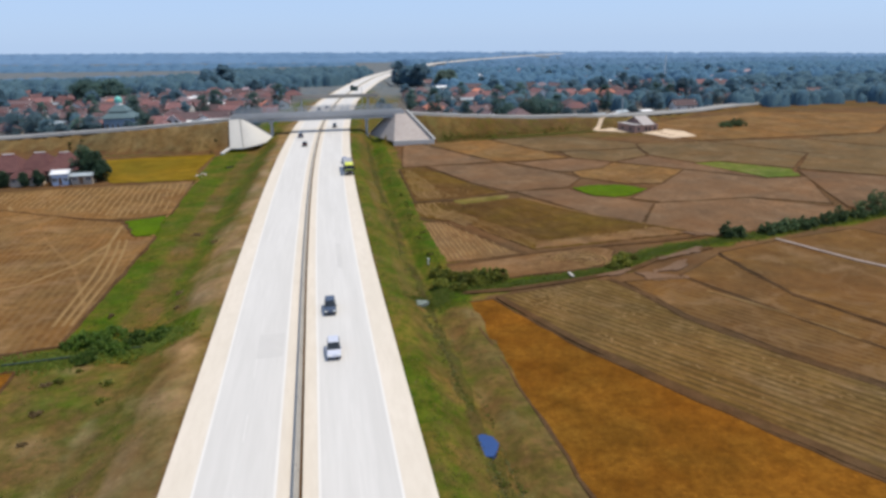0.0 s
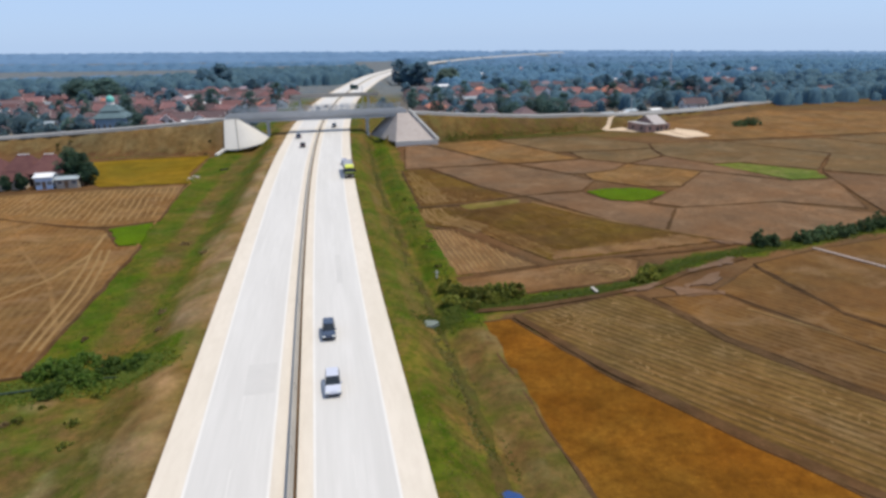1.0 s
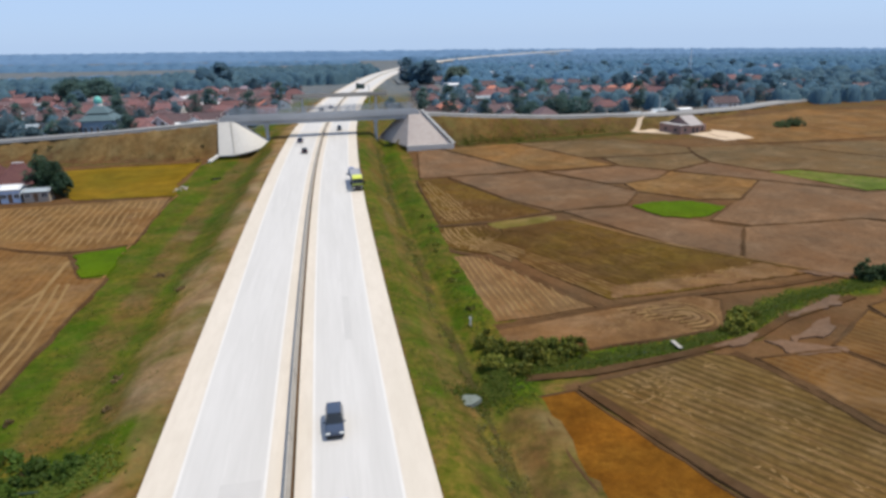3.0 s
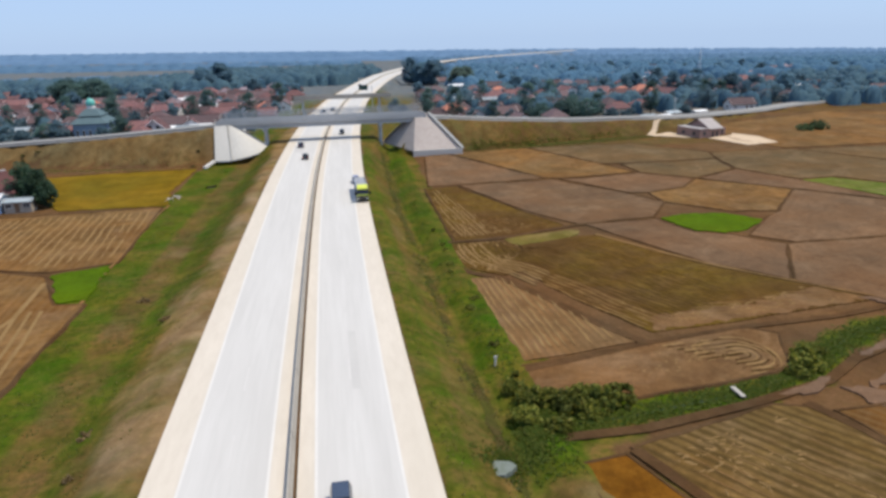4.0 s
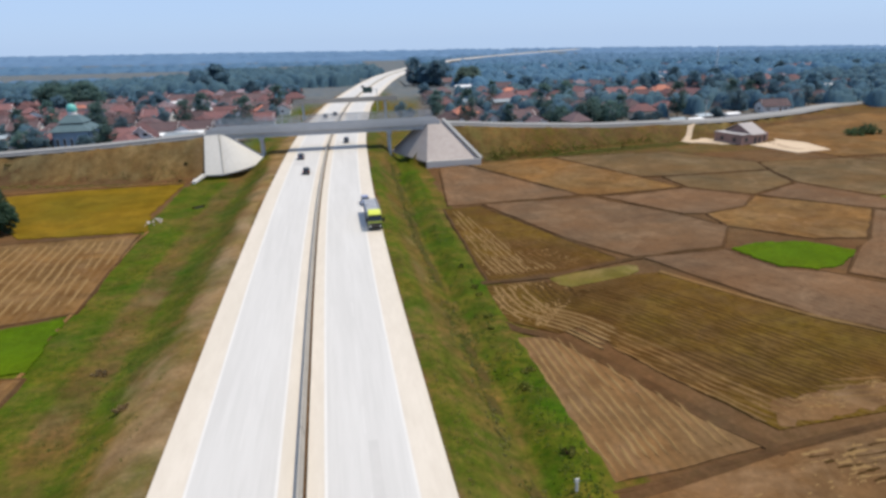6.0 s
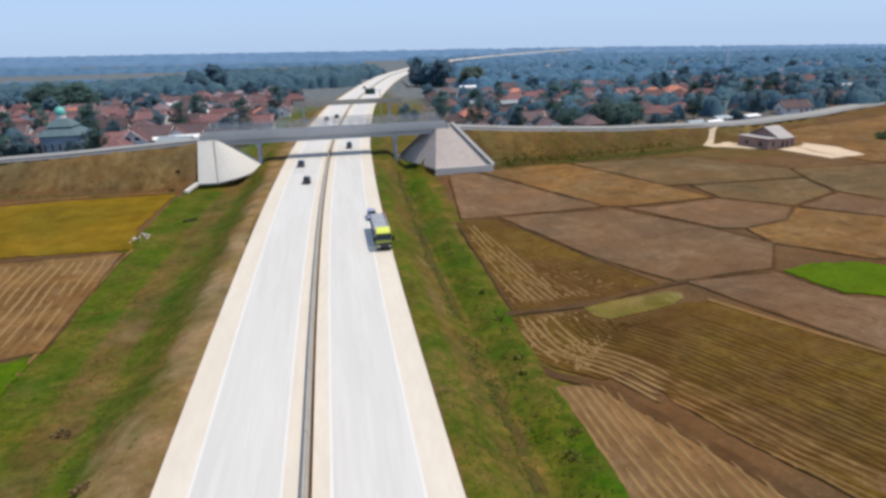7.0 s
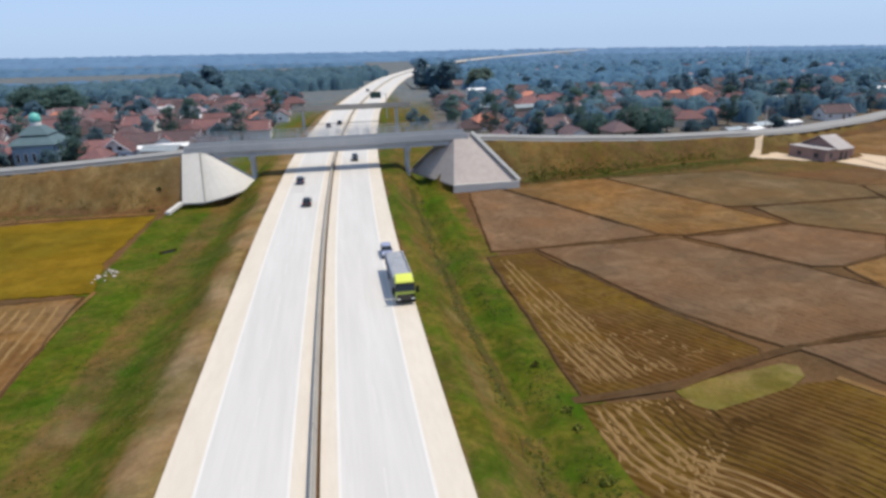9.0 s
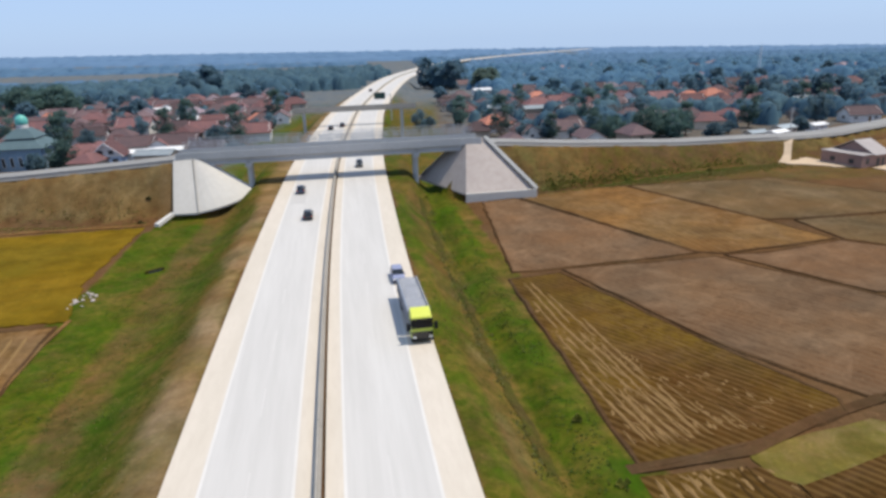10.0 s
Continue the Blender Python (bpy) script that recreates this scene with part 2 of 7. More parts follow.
M = dict(
    # the fourth zone colour is blue-grey distance haze painted on the ground
    ground=surf("dry_grass_ground", [(0.092, 0.055, 0.030), (0.13, 0.08, 0.042), (0.07, 0.048, 0.02)], (0.05, 0.9), 0.95, 0.5, 3.0, contrast=0.6,
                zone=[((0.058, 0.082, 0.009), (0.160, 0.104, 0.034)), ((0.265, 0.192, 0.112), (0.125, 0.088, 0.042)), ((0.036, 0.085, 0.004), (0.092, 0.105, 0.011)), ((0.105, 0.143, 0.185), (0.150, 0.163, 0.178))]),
    concrete=surf("road_concrete", [(0.445, 0.43, 0.415), (0.485, 0.47, 0.455), (0.405, 0.39, 0.375)], (0.5, 1.6), 0.75, 0.1, 9.0, contrast=0.5, stretch=0.05),
    shoulder=surf("shoulder_concrete", [(0.49, 0.44, 0.375), (0.53, 0.475, 0.41), (0.44, 0.385, 0.325)], (0.3, 1.5), 0.8, 0.1, 9.0, contrast=0.5, stretch=0.2),
    patch=surf("repaired_concrete", [(0.415, 0.40, 0.39), (0.44, 0.425, 0.41), (0.39, 0.375, 0.36)], (0.4, 1.6), 0.78, 0.1, 9.0, contrast=0.5),
    line=surf("road_paint", [(0.56, 0.54, 0.52), (0.53, 0.51, 0.49), (0.49, 0.47, 0.45)], (0.2, 3.0), 0.6, 0.0, contrast=0.5),
    dash=surf("worn_road_paint", [(0.50, 0.485, 0.47), (0.48, 0.465, 0.45), (0.45, 0.435, 0.42)], (0.4, 3.0), 0.7, 0.0, contrast=0.5),
    barrier=surf("barrier_concrete", [(0.30, 0.28, 0.25), (0.34, 0.315, 0.28), (0.24, 0.22, 0.195)], (0.3, 2.5), 0.85, 0.1, contrast=0.6),
    facing=surf("slope_concrete", [(0.47, 0.455, 0.43), (0.51, 0.49, 0.46), (0.42, 0.395, 0.36)], (0.2, 1.0), 0.85, 0.1, contrast=0.45),
    facing_r=surf("weathered_slope_concrete", [(0.36, 0.315, 0.295), (0.41, 0.36, 0.335), (0.30, 0.25, 0.23)], (0.12, 0.8), 0.85, 0.1, contrast=0.5),
    girder=surf("girder_concrete", [(0.40, 0.40, 0.40), (0.44, 0.44, 0.44), (0.33, 0.33, 0.33)], (0.3, 2.0), 0.8, 0.1),
    deck=surf("deck_asphalt", [(0.24, 0.245, 0.25), (0.28, 0.285, 0.29), (0.20, 0.20, 0.205)], (0.3, 3.0), 0.85, 0.1),
    steel=surf("grey_painted_steel", [(0.42, 0.44, 0.46), (0.46, 0.48, 0.50), (0.37, 0.39, 0.41)], (0.5, 3.0), 0.5, 0.0, metallic=0.4),
    village_road=surf("village_asphalt", [(0.21, 0.205, 0.20), (0.25, 0.245, 0.235), (0.175, 0.17, 0.165)], (0.1, 1.0), 0.85, 0.1),
    bund=surf("bund_soil", [(0.072, 0.043, 0.023), (0.090, 0.056, 0.031), (0.058, 0.042, 0.018)], (0.15, 1.5), 0.95, 0.4),
    f_brown=surf("field_bare_brown", [(0.115, 0.071, 0.041), (0.155, 0.101, 0.062), (0.088, 0.054, 0.031)], (0.05, 0.8), 0.95, 0.5, 3.0, rows=(28, 1.1, 0.3, (0.18, 0.121, 0.075)), contrast=0.7),
    f_grey=surf("field_bare_greyish", [(0.108, 0.069, 0.042), (0.142, 0.095, 0.058), (0.088, 0.055, 0.033)], (0.05, 0.7), 0.95, 0.5, 3.0, rows=(28, 1.2, 0.25, (0.165, 0.112, 0.068)), contrast=0.75),
    f_orange=surf("field_ripe_rice", [(0.132, 0.058, 0.0075), (0.168, 0.079, 0.011), (0.090, 0.039, 0.006)], (0.12, 0.9), 0.95, 0.6, 3.5, contrast=0.8),
    f_stubble=surf("field_stubble_rows", [(0.116, 0.077, 0.027), (0.142, 0.096, 0.038), (0.084, 0.054, 0.019)], (0.06, 0.9), 0.95, 0.5, 3.0, rows=(33, 1.3, 0.85, (0.052, 0.033, 0.011)), contrast=0.65),
    f_olive=surf("field_olive_rows", [(0.060, 0.031, 0.009), (0.098, 0.066, 0.009), (0.044, 0.024, 0.006)], (0.045, 0.8), 0.95, 0.5, 3.0, rows=(33, 0.95, 0.6, (0.13, 0.078, 0.026)), contrast=0.75),
    f_gold=surf("field_golden_stubble", [(0.122, 0.068, 0.022), (0.098, 0.054, 0.021), (0.072, 0.040, 0.016)], (0.06, 0.7), 0.95, 0.5, 3.0, rows=(31, 1.3, 0.4, (0.165, 0.10, 0.044)), contrast=0.7),
    f_dusk=surf("field_dark_brown", [(0.108, 0.068, 0.041), (0.138, 0.090, 0.056), (0.084, 0.052, 0.032)], (0.05, 0.7), 0.95, 0.5, 3.0, rows=(20, 1.3, 0.25, (0.165, 0.112, 0.07)), contrast=0.7),
    # dry tan greyed and paled by distance haze in the colour
    far_field=surf("hazed_dry_field", [(0.185, 0.172, 0.175), (0.215, 0.19, 0.18), (0.155, 0.158, 0.172)], (0.008, 0.05), 0.9, 0.0, contrast=0.6),
    ditch=surf("ditch_weeds", [(0.058, 0.062, 0.014), (0.085, 0.068, 0.026), (0.040, 0.042, 0.012)], (0.2, 1.3), 0.95, 0.6, 2.0, contrast=0.8),
    f_moss=surf("field_mossy_brown", [(0.098, 0.070, 0.036), (0.128, 0.092, 0.048), (0.08, 0.054, 0.028)], (0.05, 0.7), 0.95, 0.5, 3.0, rows=(20, 1.3, 0.2, (0.15, 0.108, 0.06)), contrast=0.7),
    f_plough=surf("field_pale_rows", [(0.124, 0.074, 0.035), (0.150, 0.093, 0.047), (0.098, 0.058, 0.028)], (0.06, 0.9), 0.95, 0.5, 3.0, contrast=0.65),
    f_tan=surf("field_tan_stubble", [(0.172, 0.104, 0.041), (0.122, 0.071, 0.027), (0.096, 0.055, 0.022)], (0.06, 0.5), 0.95, 0.5, 3.0, rows=(4, 1.4, 0.22, (0.21, 0.135, 0.066)), contrast=0.85),
    f_yellow=surf("field_yellowing_rice", [(0.130, 0.094, 0.007), (0.162, 0.115, 0.012), (0.108, 0.084, 0.008)], (0.06, 0.7), 0.95, 0.5, 3.0, contrast=0.6),
    f_green=surf("field_rice_seedlings", [(0.058, 0.112, 0.003), (0.072, 0.13, 0.005), (0.042, 0.082, 0.003)], (0.1, 1.2), 0.95, 0.5, 4.0, contrast=0.6),
    # seedling green dulled by painted-in haze for the farther bed
    f_green_far=surf("field_hazed_seedlings", [(0.085, 0.122, 0.020), (0.10, 0.132, 0.028), (0.072, 0.098, 0.020)], (0.1, 1.0), 0.95, 0.5, 4.0, contrast=0.6),
    f_pale_green=surf("field_weedy_green", [(0.125, 0.108, 0.026), (0.15, 0.118, 0.042), (0.10, 0.098, 0.022)], (0.12, 1.0), 0.95, 0.5, 3.0, contrast=0.8),
    straw=surf("straw", [(0.168, 0.104, 0.046), (0.20, 0.126, 0.058), (0.13, 0.079, 0.034)], (0.3, 2.0), 0.95, 0.5),
    straw_fresh=surf("fresh_straw", [(0.19, 0.118, 0.050), (0.225, 0.143, 0.064), (0.155, 0.094, 0.038)], (0.3, 2.0), 0.9, 0.4),
    furrow=surf("dark_furrow_soil", [(0.040, 0.021, 0.006), (0.052, 0.029, 0.009), (0.030, 0.016, 0.005)], (0.3, 2.0), 0.9, 0.4),
    f_palerows=surf("field_pale_stubble", [(0.150, 0.096, 0.048), (0.172, 0.112, 0.058), (0.122, 0.076, 0.037)], (0.06, 0.9), 0.95, 0.5, 3.0, rows=(2, 1.05, 0.55, (0.098, 0.058, 0.026)), contrast=0.65),
    straw_dim=surf("weathered_straw", [(0.155, 0.10, 0.045), (0.18, 0.12, 0.055), (0.12, 0.075, 0.033)], (0.3, 2.0), 0.95, 0.5),
    mud=surf("dried_mud", [(0.125, 0.088, 0.066), (0.15, 0.108, 0.082), (0.095, 0.065, 0.048)], (0.2, 1.2), 0.95, 0.3),
    sand=surf("bare_sand", [(0.46, 0.355, 0.255), (0.51, 0.40, 0.29), (0.40, 0.30, 0.21)], (0.15, 1.2), 0.93, 0.3),
    water=surf("canal_water", [(0.02, 0.034, 0.018), (0.026, 0.04, 0.022), (0.018, 0.03, 0.015)], (0.1, 1.0), 0.4, 0.05, spec=0.12),
    pond=surf("pond_water", [(0.02, 0.05, 0.16), (0.025, 0.06, 0.18), (0.02, 0.04, 0.12)], (0.1, 1.0), 0.15, 0.02),
    bark=surf("bark", [(0.10, 0.075, 0.05), (0.13, 0.10, 0.07), (0.07, 0.05, 0.035)], (0.8, 5.0), 0.95, 0.4),
    leaf=foliage("tree_leaves", (0.030, 0.066, 0.048), (0.078, 0.135, 0.070)),
    # village and far leaves: distance haze is mixed into the green
    leaf_dark=foliage("hazed_dark_leaves", (0.058, 0.120, 0.125), (0.102, 0.172, 0.140), even=0.45),
    leaf_far=foliage("hazed_tree_leaves", (0.090, 0.182, 0.262), (0.118, 0.215, 0.280), even=0.65),
    leaf_light=foliage("hazed_yellow_green_leaves", (0.105, 0.165, 0.150), (0.140, 0.200, 0.165), even=0.6),
    leaf_mid=foliage("hazed_village_leaves", (0.078, 0.148, 0.200), (0.120, 0.196, 0.222), even=0.5),
    leaf_blue=foliage("hazed_horizon_leaves", (0.15, 0.245, 0.37), (0.165, 0.26, 0.38), even=0.7),
    tarp=surf("grey_tarpaulin", [(0.24, 0.25, 0.28), (0.28, 0.29, 0.32), (0.2, 0.205, 0.225)], (0.4, 2.0), 0.6, 0.2),
    roof_dust=surf("dusty_sheet_roof", [(0.31, 0.28, 0.275), (0.36, 0.33, 0.32), (0.25, 0.22, 0.215)], (0.4, 2.0), 0.8, 0.05),
    sign=surf("green_sign_board", [(0.02, 0.05, 0.045), (0.025, 0.06, 0.05), (0.02, 0.04, 0.04)], (0.5, 2.0), 0.5, 0.0),
    # canopy colours carry the air's haze: bluer, then paler, farther out
    wood_mid=surf("hazed_village_canopy", [(0.046, 0.090, 0.128), (0.064, 0.112, 0.138), (0.038, 0.076, 0.112)], (0.09, 0.5), 0.9, 0.4, 1.2, contrast=0.7),
    wood_far=surf("hazed_tree_canopy", [(0.052, 0.112, 0.182), (0.068, 0.130, 0.192), (0.046, 0.102, 0.168)], (0.05, 0.3), 0.9, 0.3, 0.8, contrast=0.6),
    wood_blue=surf("hazed_horizon_canopy", [(0.068, 0.130, 0.212), (0.080, 0.142, 0.222), (0.062, 0.122, 0.204)], (0.02, 0.2), 0.9, 0.2, 0.5, contrast=0.5),
    wood_pale=surf("hazed_pale_canopy", [(0.095, 0.165, 0.268), (0.103, 0.173, 0.276), (0.090, 0.158, 0.26)], (0.01, 0.1), 0.9, 0.1, 0.4, contrast=0.5),
    kerb=surf("kerb_concrete", [(0.27, 0.26, 0.25), (0.31, 0.30, 0.285), (0.23, 0.22, 0.21)], (0.3, 2.0), 0.85, 0.1),
    path_dust=surf("dusty_path_concrete", [(0.25, 0.20, 0.175), (0.29, 0.235, 0.205), (0.20, 0.155, 0.13)], (0.3, 2.0), 0.9, 0.1, contrast=0.7),
    puddle=surf("shallow_puddle", [(0.13, 0.15, 0.13), (0.16, 0.18, 0.165), (0.08, 0.10, 0.05)], (0.4, 2.0), 0.55, 0.05, spec=0.15),
    leaf_lush=foliage("lush_ditch_leaves", (0.036, 0.082, 0.011), (0.090, 0.142, 0.018), even=0.35),
    leaf_hedge=foliage("hedge_leaves", (0.042, 0.084, 0.038), (0.115, 0.160, 0.066)),
    # leaf colour nearly lost in the painted horizon haze
    leaf_pale=foliage("hazed_pale_leaves", (0.19, 0.295, 0.44), (0.20, 0.305, 0.45), even=0.8),
    leaf_bare=foliage("half_bare_twigs", (0.10, 0.08, 0.075), (0.18, 0.14, 0.12)),
    leaf_dry=foliage("dry_shrub_leaves", (0.075, 0.085, 0.022), (0.15, 0.13, 0.045)),
    leaf_scrub=foliage("dry_scrub_leaves", (0.13, 0.09, 0.04), (0.24, 0.17, 0.08)),
    leaf_bush=foliage("canal_bush_leaves", (0.055, 0.090, 0.016), (0.25, 0.24, 0.04), (0.44, 0.36, 0.08)),
    grass=foliage("grass_tufts", (0.085, 0.10, 0.014), (0.16, 0.125, 0.034), (0.26, 0.19, 0.09)),
    grass_green=foliage("lush_grass_tufts", (0.050, 0.095, 0.008), (0.105, 0.12, 0.014), (0.18, 0.15, 0.03)),
    roof_red=surf("red_clay_tiles", [(0.155, 0.070, 0.066), (0.115, 0.058, 0.061), (0.085, 0.052, 0.059)], (0.4, 2.5), 0.85, 0.3, 8.0, contrast=0.7, random_value=0.4),
    roof_brown=surf("aged_clay_tiles", [(0.092, 0.061, 0.067), (0.115, 0.073, 0.076), (0.07, 0.052, 0.059)], (0.4, 2.5), 0.85, 0.3, 8.0, contrast=0.7, random_value=0.4),
    roof_farm=surf("dark_red_farm_tiles", [(0.105, 0.050, 0.050), (0.13, 0.064, 0.060), (0.072, 0.042, 0.045)], (0.4, 2.5), 0.9, 0.3, 8.0, contrast=0.7, random_value=0.15),
    roof_orange=surf("new_orange_tiles", [(0.35, 0.135, 0.092), (0.40, 0.16, 0.108), (0.28, 0.115, 0.088)], (0.4, 2.5), 0.8, 0.3, 8.0, random_value=0.15),
    # red tiles for far houses, with bluish haze blended into the colour
    roof_far=surf("hazed_tile_roof", [(0.185, 0.145, 0.17), (0.215, 0.165, 0.185), (0.155, 0.135, 0.165)], (0.4, 2.5), 0.85, 0.1, 8.0, contrast=0.6, random_value=0.35),
    roof_white=surf("white_sheet_roof", [(0.66, 0.66, 0.67), (0.72, 0.72, 0.72), (0.55, 0.55, 0.55)], (0.4, 2.0), 0.55, 0.05, random_value=0.1),
    roof_grey=surf("grey_sheet_roof", [(0.24, 0.28, 0.31), (0.29, 0.33, 0.36), (0.2, 0.23, 0.25)], (0.4, 2.0), 0.6, 0.05, random_value=0.2),
    roof_teal=surf("teal_sheet_roof", [(0.075, 0.120, 0.138), (0.088, 0.138, 0.155), (0.06, 0.10, 0.118)], (0.4, 2.0), 0.7, 0.05),
    dome=surf("turquoise_dome", [(0.10, 0.38, 0.34), (0.13, 0.44, 0.39), (0.08, 0.30, 0.27)], (0.5, 2.0), 0.35, 0.0),
    wall_white=surf("white_plaster", [(0.62, 0.61, 0.60), (0.68, 0.67, 0.65), (0.5, 0.48, 0.46)], (0.4, 2.5), 0.85, 0.1, random_value=0.2),
    wall_blue=surf("pale_blue_plaster", [(0.40, 0.50, 0.66), (0.46, 0.56, 0.70), (0.34, 0.42, 0.54)], (0.4, 2.5), 0.85, 0.1),
    wall_grey=surf("blue_grey_plaster", [(0.20, 0.29, 0.38), (0.235, 0.33, 0.42), (0.17, 0.24, 0.31)], (0.4, 2.5), 0.85, 0.1),
    wall_tan=surf("tan_plaster", [(0.42, 0.36, 0.29), (0.47, 0.40, 0.33), (0.34, 0.28, 0.22)], (0.4, 2.5), 0.85, 0.1, random_value=0.3),
    brick=surf("raw_brick", [(0.27, 0.175, 0.15), (0.31, 0.20, 0.17), (0.21, 0.14, 0.12)], (0.4, 3.0), 0.9, 0.2),
    dark=surf("dark_opening", [(0.03, 0.035, 0.04), (0.04, 0.045, 0.05), (0.025, 0.025, 0.03)], (0.5, 3.0), 0.3, 0.0),
    wood=surf("door_wood", [(0.16, 0.09, 0.05), (0.2, 0.12, 0.07), (0.12, 0.07, 0.04)], (0.8, 5.0), 0.7, 0.1),
    lime=surf("lime_yellow_paint", [(0.52, 0.56, 0.07), (0.56, 0.60, 0.085), (0.47, 0.51, 0.065)], (0.5, 4.0), 0.35, 0.0, spec=0.5),
    black_glass=surf("tinted_glass", [(0.012, 0.014, 0.016), (0.015, 0.018, 0.02), (0.01, 0.01, 0.012)], (0.5, 3.0), 0.08, 0.0, spec=0.6),
    tyre=surf("tyre_rubber", [(0.018, 0.018, 0.018), (0.022, 0.022, 0.022), (0.03, 0.028, 0.026)], (0.8, 6.0), 0.9, 0.0),
    box_grey=surf("truck_box_grey", [(0.25, 0.26, 0.29), (0.29, 0.30, 0.33), (0.21, 0.215, 0.235)], (0.3, 2.0), 0.6, 0.05),
    chrome=surf("bare_metal", [(0.5, 0.5, 0.5), (0.55, 0.55, 0.55), (0.4, 0.4, 0.4)], (0.5, 3.0), 0.3, 0.0, metallic=1.0),
    lamp=surf("lamp_lens", [(0.7, 0.7, 0.66), (0.75, 0.75, 0.7), (0.6, 0.6, 0.55)], (0.5, 3.0), 0.15, 0.0),
    lamp_red=surf("red_lens", [(0.4, 0.02, 0.015), (0.45, 0.025, 0.02), (0.3, 0.015, 0.01)], (0.5, 3.0), 0.2, 0.0),
    car_black=surf("black_car_paint", [(0.018, 0.019, 0.022), (0.022, 0.023, 0.026), (0.016, 0.016, 0.018)], (0.5, 3.0), 0.2, 0.0, spec=0.6),
    car_navy=surf("dark_blue_car_paint", [(0.035, 0.05, 0.085), (0.04, 0.056, 0.095), (0.03, 0.042, 0.07)], (0.5, 3.0), 0.22, 0.0, spec=0.6),
    car_silver=surf("silver_car_paint", [(0.42, 0.44, 0.52), (0.46, 0.48, 0.56), (0.37, 0.39, 0.46)], (0.5, 3.0), 0.3, 0.0, spec=0.5),
    car_lilac=surf("grey_blue_car_paint", [(0.22, 0.24, 0.36), (0.25, 0.27, 0.40), (0.19, 0.205, 0.31)], (0.5, 3.0), 0.25, 0.0, spec=0.6),
)


# ---- mesh helpers ----
def mesh_of(name, bm, material, smooth=False):
    me = bpy.data.meshes.new(name)
    bm.normal_update()
    bm.to_mesh(me)
    bm.free()
    me.materials.append(material)
    if smooth:
        for p in me.polygons:
            p.use_smooth = True
    return me


def thing(name, bm, material, label, category, group="", kind="", smooth=False):
    return tagged(new(name, mesh_of(name, bm, material, smooth)), label, category, group, kind)


def empty(name, m, label, category, group="", kind=""):
    ob = new(name)
    ob.matrix_basis = m
    return tagged(ob, label, category, group, kind)


def part(name, bm, material, parent, label="", smooth=False):
    ob = new(name, mesh_of(name, bm, material, smooth))
    ob.parent = parent
    return tagged(ob, label)


def raw(name, verts, faces, material):
    me = bpy.data.meshes.new(name)
    me.from_pydata(verts, [], faces)
    me.update()
    me.materials.append(material)
    return me


def box(bm, x0, y0, z0, x1, y1, z1, bevel=0.0):
    r = bmesh.ops.create_cube(bm, size=1, matrix=Matrix.LocRotScale(((x0 + x1) / 2, (y0 + y1) / 2, (z0 + z1) / 2), None, (x1 - x0, y1 - y0, z1 - z0)))
    if bevel:
        es = list({e for v in r["verts"] for e in v.link_edges})
        bmesh.ops.bevel(bm, geom=es, offset=bevel, segments=2, affect="EDGES", profile=0.5)
    return bm


def nb():
    return bmesh.new()


def cyl(bm, p, q, r1, r2=None, n=10):
    p, q = Vector(p), Vector(q)
    d = q - p
    m = Matrix.Translation((p + q) / 2) @ d.to_track_quat("Z", "Y").to_matrix().to_4x4()
    bmesh.ops.create_cone(bm, cap_ends=True, segments=n, radius1=r1, radius2=r1 if r2 is None else r2, depth=d.length, matrix=m)
    return bm


def hull(bm, quads):
    """A closed loft through rings of equal length; the ends are capped."""
    rings = [[bm.verts.new(p) for p in r] for r in quads]
    k = len(rings[0])
    for a, b in zip(rings, rings[1:]):
        for i in range(k):
            bm.faces.new((a[i], a[(i + 1) % k], b[(i + 1) % k], b[i]))
    bm.faces.new(list(reversed(rings[0])))
    bm.faces.new(rings[-1])
    bmesh.ops.recalc_face_normals(bm, faces=bm.faces)
    return bm


# ---- the plan ----
def smooth_table(knots, step=2.0, wide=25):
    ys = np.arange(knots[0][0], knots[-1][0] + step, step)
    xs = np.interp(ys, [k[0] for k in knots], [k[1] for k in knots])
    pad = np.concatenate([2 * xs[0] - xs[wide:0:-1], xs, 2 * xs[-1] - xs[-2:-wide - 2:-1]])
    ker = np.hanning(2 * wide + 1)
    return ys, np.convolve(pad, ker / ker.sum(), "valid")


CX = smooth_table([(-200, -3.6), (0, -4.1), (60, -4.7), (110, -5.2), (160, -5.15), (190, -4.8), (215, -4.3), (240, -3.5), (265, -2.5), (290, -1.5), (333, 1.5), (415, 9), (500, 21.5), (593, 37), (680, 54), (760, 76), (850, 104), (1010, 160), (1150, 245), (1310, 375), (1500, 560)], wide=15)
ZR = smooth_table([(-200, 3.3), (110, 3.5), (190, 4.25), (265, 5.5), (320, 5.9), (420, 6.0), (900, 6.0), (1500, 6.0)])


def cx(y):
    return float(np.interp(y, *CX))


def zr(y):
    return float(np.interp(y, *ZR))


def across(y, u):
    """The place u metres to the right of the motorway's middle at y."""
    s = (cx(y + 1) - cx(y - 1)) / 2
    k = 1 / math.hypot(1, s)
    return cx(y) + u * k, y - u * s * k


# the lane that crosses on the bridge: x -> y, z of its surface
LY = smooth_table([(-420, 352), (-160, 306), (-120, 297), (-75, 284), (-38, 278.2), (0, 278), (32, 278), (60, 284), (95, 291), (125, 295), (150, 304), (180, 322), (230, 350), (420, 420)], wide=6)
LZ = smooth_table([(-420, 2.0), (-160, 4.0), (-120, 6.2), (-75, 9.2), (-50, 11.0), (-36, 12.1), (-20, 12.4), (20, 12.4), (36, 11.9), (57, 9.7), (92, 7.0), (120, 6.2), (150, 4.6), (200, 2.2), (420, 1.0)], wide=4)
DECK0, DECK1 = -33.0, 29.0


def ly(x):
    return float(np.interp(x, *LY))


